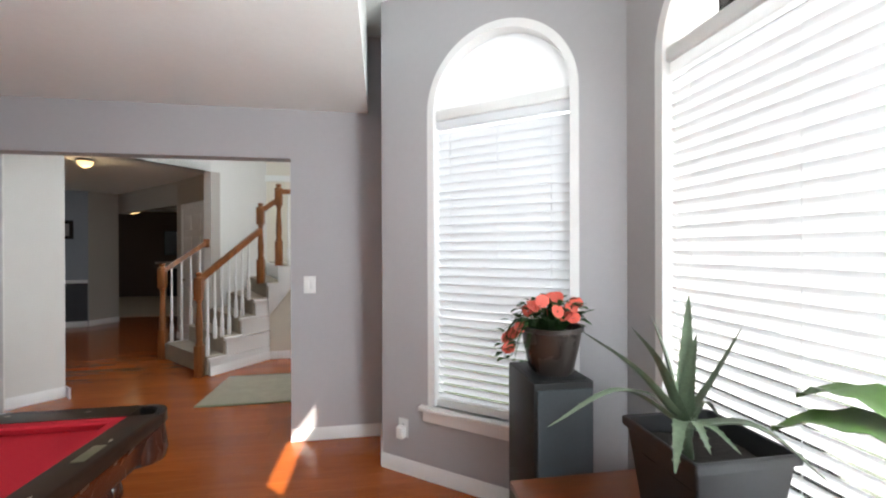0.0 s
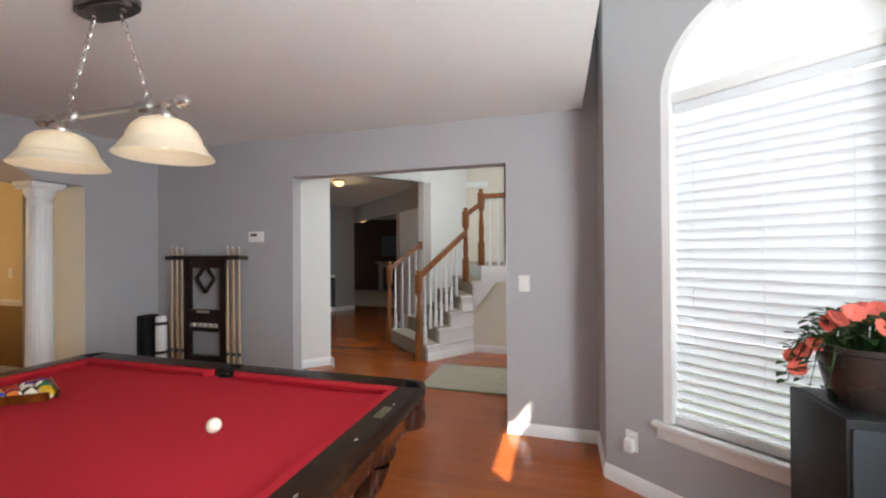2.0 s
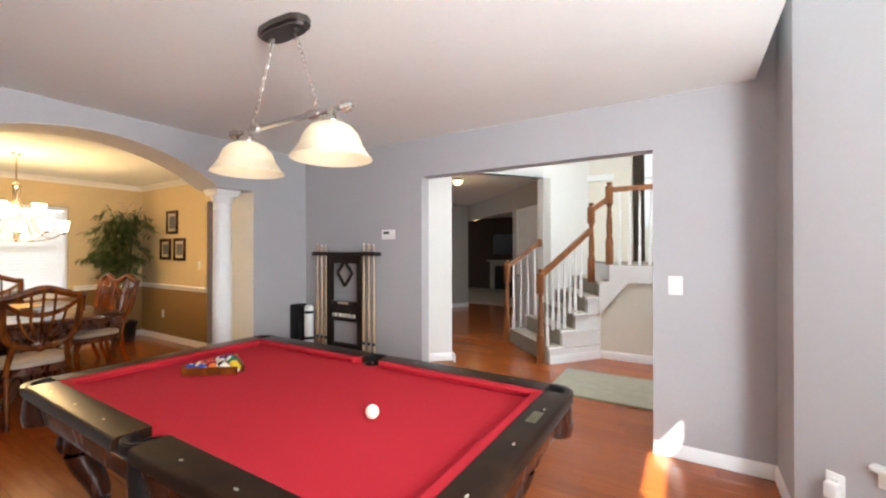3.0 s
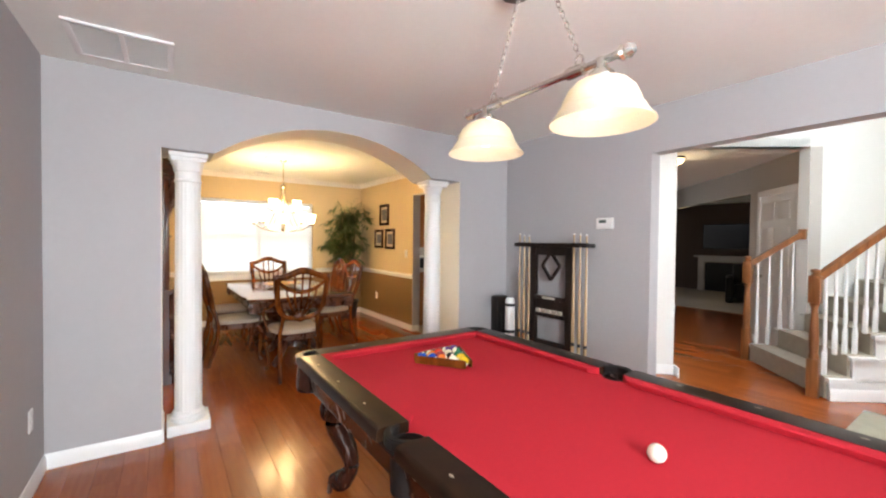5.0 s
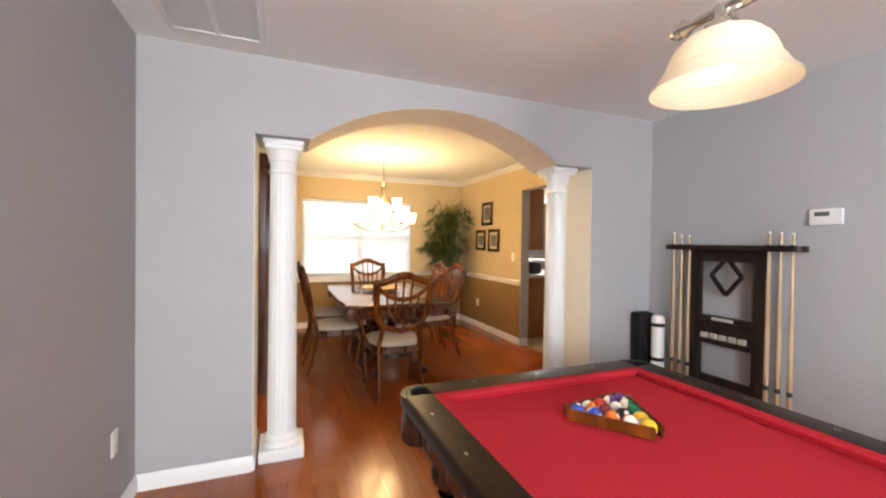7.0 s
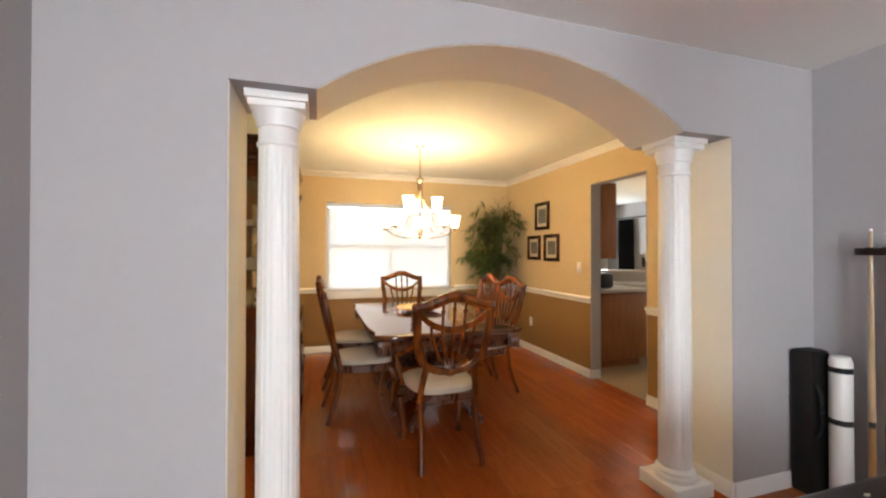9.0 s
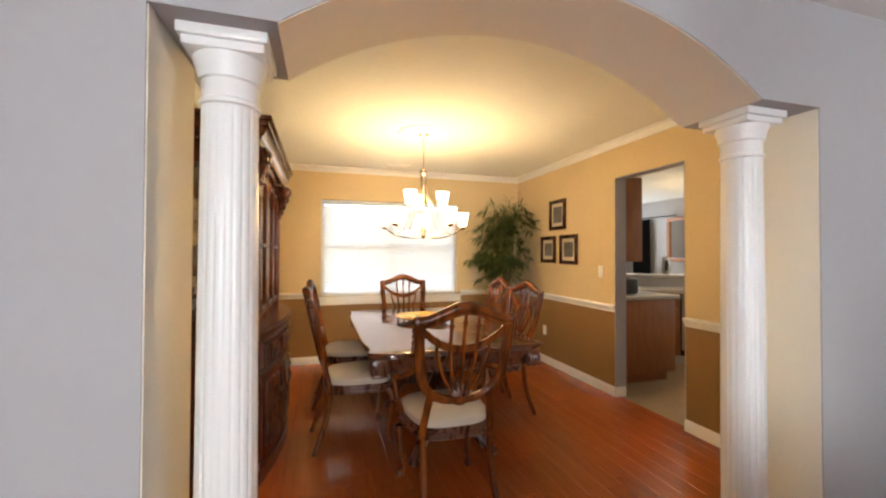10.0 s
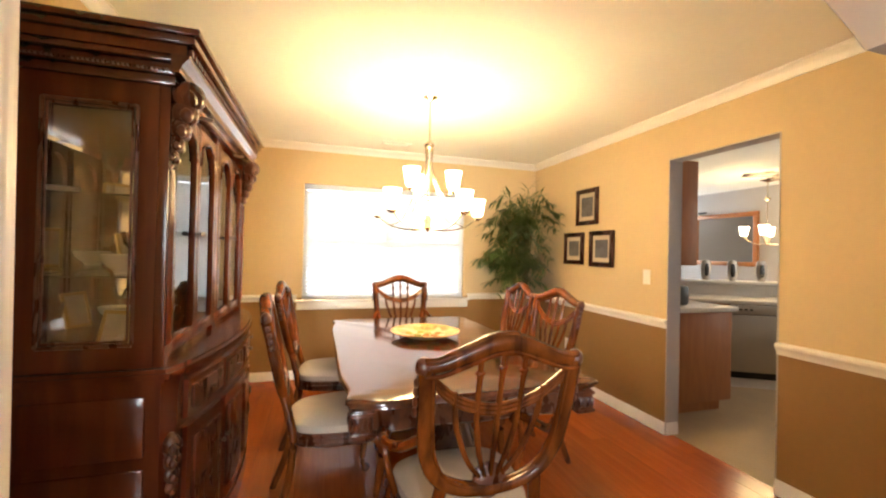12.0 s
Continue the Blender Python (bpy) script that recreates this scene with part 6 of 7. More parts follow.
# ---- china cabinet ----
def china_cabinet():
    x0, x1, back, front = -6.74, -5.20, DS + 0.01, 0.0
    cx = (x0 + x1) / 2
    half = (x1 - x0) / 2
    t = thing("china_cabinet", "large dark cherry china cabinet with arched glass doors and carved corbels", "china cabinet", (cx, 0, 0))
    M_hut = wood("hutch_mahogany", (0.068, 0.0140, 0.0045), (0.112, 0.025, 0.0072), 0.24, (7, 7, 0.7), 2.2, coat=0.15, bump=0.004, uneven=0.008)

    def bow(x, extra=0.0):
        f = min(1.0, abs(x) / half)
        return 0.015 + 0.125 * math.cos(f * math.pi / 2) ** 0.8 + extra

    def bowed(bm, a, b, z0, z1, d0, d1, n=14):
        pts = [(a + (b - a) * k / n) for k in range(n + 1)]
        prism(bm, [(x, bow(x, d1)) for x in pts] + [(x, bow(x, d0)) for x in pts[::-1]], z0, z1, "z")

    # base
    bm = B()
    pts = [(-half + 2 * half * k / 24) for k in range(25)]
    prism(bm, [(x, bow(x)) for x in pts] + [(half, back), (-half, back)], 0.09, 0.845, "z")
    part("base_body", bm, M_hut, t)
    bm = B()
    prism(bm, [(x * 1.01, bow(x, 0.02)) for x in pts] + [(half * 1.01, back), (-half * 1.01, back)], 0.0, 0.09, "z")
    part("plinth", bm, M_hut, t)
    for z0, z1, e in ((0.845, 0.862, 0.012), (0.862, 0.882, 0.032), (0.882, 0.895, 0.018)):
        bm = B()
        prism(bm, [(x * (1 + e * 0.9), bow(x, e)) for x in pts] + [(half * (1 + e * 0.9), back), (-half * (1 + e * 0.9), back)], z0, z1, "z")
        part("counter_moulding", bm, M_hut, t)
    # east and west end panels
    for s in (-1, 1):
        bm = B()
        for y0, y1, z0, z1 in ((back + 0.03, -0.03, 0.14, 0.54), (back + 0.03, -0.03, 0.58, 0.80)):
            box(bm, s * half - 0.004, s * half + 0.010, y0, y1, z0, z1, 0.008)
        part("end_panel", bm, M_hut, t)
    for k in range(4):
        a = -half + 0.10 + k * (2 * half - 0.2) / 4
        b = a + (2 * half - 0.2) / 4 - 0.02
        d = new("drawer")
        d.parent = t
        bm = B()
        bowed(bm, a, b, 0.665, 0.815, -0.005, 0.016)
        part("front", bm, M_hut, d)
        bm = B()
        bowed(bm, a + 0.03, b - 0.03, 0.695, 0.785, 0.012, 0.024)
        part("raised_field", bm, M_carve, d)
        bm = B()
        mx = (a + b) / 2
        lathe(bm, [(0.008, 0), (0.006, 0.012), (0.013, 0.02), (0.0001, 0.028)], 10, pose(mx, bow(mx, 0.022), 0.74, -90))
        part("knob", bm, M_pewter, d, "antique metal knob")
        d = new("cupboard_door")
        d.parent = t
        bm = B()
        bowed(bm, a, b, 0.12, 0.63, -0.005, 0.016)
        part("leaf", bm, M_hut, d)
        bm = B()
        bowed(bm, a + 0.045, b - 0.045, 0.18, 0.57, 0.012, 0.026)
        part("raised_panel", bm, M_carve, d)
        bm = B()
        lathe(bm, [(0.035, 0), (0.036, 0.008), (0.02, 0.014), (0.0001, 0.016)], 14, pose(mx, bow(mx, 0.024), 0.38, -90))
        part("carving", bm, M_carve, d)
        bm = B()
        kx = b - 0.022 if k % 2 == 0 else a + 0.022
        lathe(bm, [(0.008, 0), (0.006, 0.012), (0.013, 0.02), (0.0001, 0.028)], 10, pose(kx, bow(kx, 0.014), 0.44, -90))
        part("knob", bm, M_pewter, d, "antique metal knob")
    # upper case
    uh = half - 0.02
    z0, z1 = 0.895, 1.93
    fy = -0.02
    bm = B()
    box(bm, -uh + 0.03, uh - 0.03, back, back + 0.012, z0, z1)
    part("back_panel", bm, material("cabinet_mirror", (0.80, 0.80, 0.80), 0.03, metal=1.0, vary=0), t, "mirrored back")
    for s in (-1, 1):
        # end frame with a glass light
        y0, y1 = back, fy
        bm = B()
        xs = (s * uh - 0.022, s * uh) if s > 0 else (s * uh, s * uh + 0.022)
        box(bm, *xs, y0, y0 + 0.07, z0, z1)
        box(bm, *xs, y1 - 0.07, y1, z0, z1)
        box(bm, *xs, y0 + 0.07, y1 - 0.07, z0, z0 + 0.09)
        box(bm, *xs, y0 + 0.07, y1 - 0.07, z1 - 0.09, z1)
        part("end_frame", bm, M_hut, t)
        bm = B()
        xo = s * (uh + 0.002)
        corner = [(y0 + 0.066, z0 + 0.086), (y1 - 0.066, z0 + 0.086), (y1 - 0.066, z1 - 0.086), (y0 + 0.066, z1 - 0.086)]
        for i in range(4):
            (ya, za), (yb, zb) = corner[i], corner[(i + 1) % 4]
            tube(bm, [(xo, ya, za), (xo, yb, zb)], 0.007, 8)
            tube(bm, [(xo, ya + (0.014 if ya < -0.2 else -0.014), za + (0.014 if za < 1.4 else -0.014)), (xo, yb + (0.014 if yb < -0.2 else -0.014), zb + (0.014 if zb < 1.4 else -0.014))], 0.004, 6)
        part("glazing_bead", bm, M_carve, t)
        bm = B()
        xc = (xs[0] + xs[1]) / 2
        box(bm, xc - 0.002, xc + 0.002, y0 + 0.07, y1 - 0.07, z0 + 0.09, z1 - 0.09)
        g = part("end_glass", bm, M_gloss_glass, t)
        g.visible_shadow = False
        bm = B()
        box(bm, s * uh - 0.075 if s > 0 else s * uh, s * uh if s > 0 else s * uh + 0.075, fy, fy + 0.035, z0, z1, 0.004)
        for q in (0.018, 0.034, 0.05):
            tube(bm, [(s * (uh - q), fy + 0.036, z0 + 0.08), (s * (uh - q), fy + 0.036, z1 - 0.3)], 0.005, 8)
        part("pilaster", bm, M_hut, t)
        # carved corbel: stacked scrolls
        bm = B()
        for zz, yy, r in ((z1 - 0.02, 0.095, 0.058), (z1 - 0.085, 0.085, 0.050), (z1 - 0.145, 0.068, 0.042), (z1 - 0.20, 0.054, 0.033), (z1 - 0.245, 0.042, 0.026), (z1 - 0.285, 0.034, 0.018)):
            ball(bm, r, (s * (uh - 0.035), fy + yy - 0.012, zz), (0.85, 1.0, 1.0), 12, 8)
            for dx in (-0.026, 0.026):
                ball(bm, r * 0.5, (s * (uh - 0.035) + dx, fy + yy, zz - 0.012), (1, 1, 1.2), 8, 6)
        part("corbel", bm, M_carve, t, "carved acanthus corbel")
    bm = B()
    box(bm, -uh, uh, back, fy, z1, z1 + 0.02)
    part("upper_ceiling", bm, M_hut, t)
    bm = B()
    box(bm, -0.035, 0.035, fy, fy + 0.03, z0, z1, 0.004)
    part("centre_stile", bm, M_hut, t)
    # four arched glass doors
    span = (uh - 0.075 - 0.035) / 2
    for k in range(4):
        a = (-uh + 0.075 + span * k) if k < 2 else (0.035 + span * (k - 2))
        b = a + span - 0.004
        d = new("glass_door")
        d.parent = t
        f = 0.035
        bm = B()
        box(bm, a, a + f, fy + 0.002, fy + 0.030, z0 + 0.03, z1 - 0.04, 0.003)
        box(bm, b - f, b, fy + 0.002, fy + 0.030, z0 + 0.03, z1 - 0.04, 0.003)
        box(bm, a + f, b - f, fy + 0.002, fy + 0.030, z0 + 0.03, z0 + 0.09, 0.003)
        c, h = (a + b) / 2, (b - a) / 2 - f
        sp = z1 - 0.21
        for q in range(12):
            t0, t1 = math.pi * q / 12, math.pi * (q + 1) / 12
            prism(bm, [(c - h * math.cos(t0), sp + h * math.sin(t0)), (c - h * math.cos(t1), sp + h * math.sin(t1)), (c - h * math.cos(t1), z1 - 0.04), (c - h * math.cos(t0), z1 - 0.04)], fy + 0.003, fy + 0.029, "y")
        part("door_frame", bm, M_hut, d)
        bm = B()
        tube(bm, [(c - (h + 0.006) * math.cos(math.pi * q / 16), fy + 0.031, sp + (h + 0.006) * math.sin(math.pi * q / 16)) for q in range(17)], 0.005, 6)
        part("arch_bead", bm, M_carve, d)
        bm = B()
        prism(bm, [(c - h - 0.003, z0 + 0.085), (c + h + 0.003, z0 + 0.085)] + [(c + (h + 0.003) * math.cos(math.pi * q / 16), sp + (h + 0.003) * math.sin(math.pi * q / 16)) for q in range(17)], fy + 0.014, fy + 0.017, "y")
        g = part("pane", bm, M_gloss_glass, d)
        g.visible_shadow = False
        bm = B()
        kx = b - 0.018 if k % 2 == 0 else a + 0.018
        lathe(bm, [(0.010, 0), (0.006, 0.014), (0.014, 0.024), (0.0001, 0.032)], 10, pose(kx, fy + 0.03, 1.40, -90))
        part("knob", bm, M_pewter, d, "antique metal knob")
    for z in (1.22, 1.52):
        bm = B()
        box(bm, -uh + 0.03, uh - 0.03, back + 0.02, fy - 0.03, z, z + 0.008)
        part("glass_shelf", bm, M_glass, t)
    # cornice with dentils
    M_corn = wood("polished_cornice_mahogany", (0.05, 0.012, 0.005), (0.09, 0.022, 0.008), 0.2, (5, 5, 1.2), 3, coat=0.6, bump=0.004, uneven=0.01)
    bm = B()
    prism(bm, [(fy + 0.05, z1 + 0.036), (fy + 0.078, z1 + 0.036), (fy + 0.080, z1 + 0.046), (fy + 0.086, z1 + 0.060), (fy + 0.096, z1 + 0.076), (fy + 0.108, z1 + 0.088), (fy + 0.110, z1 + 0.0995), (fy + 0.05, z1 + 0.0995)], -uh - 0.06, uh + 0.06, "x")
    part("cove_moulding", bm, M_corn, t, "polished cove moulding")
    for zz0, zz1, e in ((z1 + 0.0, z1 + 0.035, 0.03), (z1 + 0.035, z1 + 0.075, 0.055), (z1 + 0.075, z1 + 0.10, 0.085), (z1 + 0.135, z1 + 0.165, 0.125), (z1 + 0.165, z1 + 0.19, 0.145)):
        bm = B()
        box(bm, -uh - e * 0.6, uh + e * 0.6, back, fy + e * 0.8 + 0.03, zz0 + 0.0005, zz1, 0.006)
        part("cornice", bm, M_corn, t)
    bm = B()
    box(bm, -uh - 0.055, uh + 0.055, back, fy + 0.098, z1 + 0.10, z1 + 0.135)
    part("frieze", bm, M_hut, t)
    bm = B()
    box(bm, -0.011, 0.011, 0, 0.016, 0, 0.026, 0.002)
    me = mesh_of("dentil", bm, M_corn)
    n = 42
    for k in range(n):
        o = new("dentil", me)
        o.parent = t
        o.location = (-uh - 0.05 + (2 * uh + 0.10) * (k + 0.5) / n, fy + 0.098, z1 + 0.105)
    # beaded strip along the ends of the cornice
    for s in (-1, 1):
        bm = B()
        for k in range(30):
            ball(bm, 0.006, (s * (uh + 0.034), back + 0.02 + k * 0.0145, z1 + 0.048), (1, 1, 1), 6, 4)
        part("bead_strip", bm, M_carve, t)
    # carved scrolls on the corners of the base
    for s in (-1, 1):
        bm = B()
        for zz, r in ((0.60, 0.040), (0.545, 0.034), (0.49, 0.028), (0.44, 0.022), (0.16, 0.036), (0.11, 0.030)):
            ball(bm, r, (s * (half - 0.045), bow(half - 0.045) + 0.004, zz), (0.9, 0.8, 1.1), 12, 8)
            for dx in (-0.022, 0.022):
                ball(bm, r * 0.5, (s * (half - 0.045) + dx, bow(half - 0.045) + 0.02, zz - 0.01), (1, 1, 1.2), 8, 6)
        part("base_carving", bm, M_carve, t, "carved scrolls on the base corner")
    # downlights under the cornice
    bm = B()
    for x in (-0.38, 0.38):
        lathe(bm, [(0.03, -0.004), (0.03, 0.0)], 14, pose(x, fy + 0.06, z1 + 0.0))
    part("puck_light", bm, M_pewter, t)
    return t, cx, uh, back, fy


hut, hcx, huh, hback, hfy = china_cabinet()
# things kept in the cabinet
M_china = material("white_china", (0.72, 0.70, 0.66), 0.12, vary=0.03, coat=0.4)
M_gold = material("gilt_frame", (0.42, 0.28, 0.10), 0.35, metal=0.7, vary=0.1)
rng = random.Random(11)
for shelf, z in enumerate((0.896, 1.229, 1.529)):
    for k, dx in enumerate((0.60, 0.42, 0.16, -0.16, -0.42, -0.60)):
        x, y = hcx + dx, -0.22 + 0.05 * ((k + shelf) % 2)
        kind = (k + shelf) % 3
        if kind == 0:
            f = thing("photo_frame", "gilt photo frame standing on the cabinet shelf", "photo frame", (x, y, z), 20 if k % 2 else 62)
            bm = B()
            m = pose(0, 0, 0, -14)
            for q in ((-0.07, -0.055, 0, 0.19), (0.055, 0.07, 0, 0.19), (-0.055, 0.055, 0, 0.015), (-0.055, 0.055, 0.175, 0.19)):
                box(bm, q[0], q[1], -0.007, 0.007, q[2], q[3], 0.002, m)
            part("frame", bm, M_gold, f)
            bm = B()
            box(bm, -0.055, 0.055, -0.002, 0.003, 0.015, 0.175, 0, m)
            part("print", bm, material("faded_print", (0.45, 0.38, 0.30), 0.4, vary=0.3, scale=12), f)
        elif kind == 1:
            f = thing("china_bowl", "white china bowl on the cabinet shelf", "bowl", (x, y, z))
            bm = B()
            lathe(bm, [(0.035, 0), (0.036, 0.01), (0.07, 0.04), (0.085, 0.075), (0.081, 0.075), (0.066, 0.043), (0.03, 0.016), (0.0001, 0.014)], 24)
            part("bowl", bm, M_china, f)
        else:
            f = thing("glass_goblet", "clear stemmed glass goblet on the cabinet shelf", "glass", (x, y, z))
            bm = B()
            lathe(bm, [(0.035, 0), (0.034, 0.004), (0.005, 0.01), (0.005, 0.09), (0.03, 0.12), (0.038, 0.17), (0.036, 0.17), (0.027, 0.122), (0.0001, 0.10)], 20)
            part("goblet", bm, M_glass, f)

# ---- bay: loudspeaker, plants ----
spk = thing("loudspeaker", "tall black floor loudspeaker with grey cloth front under a flower pot", "loudspeaker", (1.045, 1.785, 0), 0)
bm = B()
box(bm, -0.135, 0.135, -0.165, 0.17, 0.0, 0.846, 0.006)
part("cabinet", bm, M_blackm, spk)
bm = B()
box(bm, -0.125, 0.125, -0.180, -0.166, 0.03, 0.82, 0.006)
part("grille", bm, material("grey_speaker_cloth", (0.045, 0.055, 0.062), 0.8, vary=0.1, bump=0.5, bump_scale=500), spk, "dark grey cloth grille")
bm = B()
box(bm, -0.115, 0.115, -0.14, 0.15, 0.8465, 0.850, 0.001)
part("top_inlay", bm, M_blackm, spk)

M_green = material("flower_leaf", (0.04, 0.11, 0.025), 0.5, vary=0.3, scale=14, translucent=0.25)
M_petal = material("coral_petal", (0.82, 0.17, 0.12), 0.6, vary=0.15, scale=20, translucent=0.3)
pot = thing("flower_pot", "bronze round pot of coral impatiens on the loudspeaker", "potted flowers", (1.055, 1.775, 0.850))
bm = B()
lathe(bm, [(0.115, 0.0), (0.120, 0.006), (0.150, 0.13), (0.165, 0.215), (0.178, 0.222), (0.178, 0.245), (0.166, 0.245), (0.155, 0.20), (0.0001, 0.20)], 32, Matrix.Diagonal((0.82, 0.82, 0.87, 1)))
part("pot", bm, material("bronze_glaze", (0.055, 0.045, 0.040), 0.28, metal=0.4, vary=0.15), pot)
bm = B()
lathe(bm, [(0.128, 0.176), (0.08, 0.184), (0.0001, 0.188)], 20)
part("soil", bm, material("potting_soil", (0.02, 0.014, 0.01), 0.95, vary=0.3, bump=0.8), pot)
rng = random.Random(3)
leafbm = B()
petals = []
for k in range(190):
    a, r = rng.uniform(0, 6.28), 0.15 * math.sqrt(rng.random())
    droop = 0.0
    if k % 6 == 0:
        a, r, droop = rng.uniform(2.7, 3.7), rng.uniform(0.15, 0.23), 0.16
    b = Vector((r * math.cos(a), r * math.sin(a), 0.225 + 0.07 * (1 - (r / 0.2) ** 2) - droop * rng.random() + rng.uniform(-0.03, 0.045)))
    tube(leafbm, smooth_path([(b.x * 0.4, b.y * 0.4, 0.185), (b.x * 0.75, b.y * 0.75, max(0.235, b.z * 0.8 + 0.05)), b], 3), 0.0016, 4)
    d = Vector((math.cos(a + rng.uniform(-1, 1)), math.sin(a + rng.uniform(-1, 1)), rng.uniform(-0.5, 0.4))).normalized()
    s = d.cross(Vector((0, 0, 1))).normalized()
    ln = rng.uniform(0.032, 0.06)
    lift = Vector((0, 0, 0.006))
    v = [leafbm.verts.new(q) for q in (b, b + d * ln * 0.3 + s * ln * 0.26 + lift, b + d * ln * 0.65 + s * ln * 0.22 + lift, b + d * ln, b + d * ln * 0.65 - s * ln * 0.22 + lift, b + d * ln * 0.3 - s * ln * 0.26 + lift)]
    leafbm.faces.new(v)
bmesh.ops.solidify(leafbm, geom=leafbm.faces[:], thickness=0.0006)
o = part("foliage", leafbm, M_green, pot, "small green leaves and stems")
o["kind"] = "stuff"
for k in range(22):
    a, r = rng.uniform(0, 6.28), 0.135 * math.sqrt(rng.random())
    c = Vector((r * math.cos(a), r * math.sin(a) - 0.02, 0.26 + 0.06 * (1 - (r / 0.16) ** 2) + rng.uniform(-0.04, 0.03)))
    if k > 17:
        c = Vector((-0.13 - 0.02 * (k - 17), -0.05 + 0.03 * k % 0.1, 0.235 - 0.03 * (k - 17)))
    nrm = Vector((rng.uniform(-0.6, 0.4), rng.uniform(-1, -0.2), rng.uniform(0.2, 0.9))).normalized()
    m = Matrix.Translation(c) @ nrm.to_track_quat("Z", "Y").to_matrix().to_4x4()
    bm = B()
    for q in range(5):
        aa = 2 * math.pi * q / 5
        pm = m @ pose(0, 0, 0.002 * q, 8, 0, math.degrees(aa))
        pts = [(0, 0.002), (0.013, 0.012), (0.017, 0.024), (0.008, 0.031), (0, 0.028), (-0.008, 0.031), (-0.017, 0.024), (-0.013, 0.012)]
        prism(bm, pts, -0.0005, 0.0005, "z", pm)
    part("blossom", bm, M_petal, pot, "coral blossom")

# low wood stand, planter with aloe
M_stand = wood("plain_red_brown_wood", (0.13, 0.034, 0.010), (0.19, 0.055, 0.016), 0.3, (1.2, 9, 9), 2.5, coat=0.1, bump=0.02)
stand = thing("plant_stand", "low red-brown wooden stand in front of the window", "stand", (1.10, 1.28, 0))
bm = B()
box(bm, -0.30, 0.30, -0.33, 0.33, 0.43, 0.46, 0.006)
part("top", bm, M_stand, stand)
for sx in (-1, 1):
    for sy in (-1, 1):
        bm = B()
        tube(bm, [(sx * 0.26, sy * 0.29, 0), (sx * 0.26, sy * 0.29, 0.43)], 0, square=(0.04, 0.04))
        part("leg", bm, M_stand, stand)
bm = B()
box(bm, -0.27, 0.27, -0.30, 0.30, 0.37, 0.43, 0.003)
part("apron", bm, M_stand, stand)

planter = thing("aloe_planter", "square black tapered planter with a large aloe plant", "potted plant", (1.25, 1.11, 0.46), 0)
m_pl = material("black_planter_plastic", (0.020, 0.021, 0.023), 0.33, vary=0.15, scale=10)
bm = B()
rings = []
for w, d, z in ((0.105, 0.105, 0.0), (0.11, 0.11, 0.004), (0.153, 0.150, 0.357), (0.166, 0.162, 0.359), (0.166, 0.162, 0.39), (0.154, 0.150, 0.39), (0.146, 0.142, 0.335)):
    rings.append([bm.verts.new((sx * w, sy * d, z)) for sx, sy in ((-1, -1), (1, -1), (1, 1), (-1, 1))])
for lo, hi in zip(rings, rings[1:]):
    for i in range(4):
        bm.faces.new((lo[i], lo[(i + 1) % 4], hi[(i + 1) % 4], hi[i]))
bm.faces.new(rings[0][::-1])
bmesh.ops.bevel(bm, geom=bm.edges[:], offset=0.003, segments=2, affect="EDGES")
part("tub", bm, m_pl, planter)
bm = B()
box(bm, -0.146, 0.146, -0.142, 0.142, 0.300, 0.327)
bmesh.ops.subdivide_edges(bm, edges=bm.edges[:], cuts=5, use_grid_fill=True)
for v in bm.verts:
    v.co.z += rng.uniform(-0.006, 0.006)
part("soil", bm, material("dark_soil", (0.012, 0.008, 0.006), 0.95, vary=0.4, bump=0.9), planter)
M_aloe = material("aloe_leaf", (0.085, 0.118, 0.072), 0.4, vary=0.3, scale=8, bump=0.2, bump_scale=40)


def aloe_leaf(base, mid, tip, width):
    bm = B()
    path = smooth_path([base, mid, tip], 9)
    n = len(path)
    rings = []
    for i, p in enumerate(path):
        f = i / (n - 1)
        d = (path[min(i + 1, n - 1)] - path[max(i - 1, 0)]).normalized()
        side = d.cross(Vector((0, 0, 1)))
        side = side.normalized() if side.length > 0.05 else Vector((1, 0, 0))
        up = side.cross(d).normalized()
        w = width * (1 - f) ** 0.75 + 0.0012
        prof = [(-1, 0.16), (-0.55, -0.18), (0, -0.32), (0.55, -0.18), (1, 0.16), (0.5, 0.05), (0, 0.0), (-0.5, 0.05)]
        rings.append([bm.verts.new(p + side * (a * w) + up * (b * w)) for a, b in prof])
    for lo, hi in zip(rings, rings[1:]):
        for k in range(8):
            bm.faces.new((lo[k], lo[(k + 1) % 8], hi[(k + 1) % 8], hi[k]))
    bm.faces.new(rings[0][::-1])
    bm.faces.new(rings[-1])
    # little teeth along the edges
    for i in range(2, n - 2, 2):
        for a in (0, 4):
            p = rings[i][a].co
            out = (p - path[i]).normalized()
            d = (path[i + 1] - path[i]).normalized()
            v = [bm.verts.new(q) for q in (p - d * 0.003, p + d * 0.003, p + out * 0.006 + d * 0.002)]
            bm.faces.new(v)
    part("leaf", bm, M_aloe, planter)


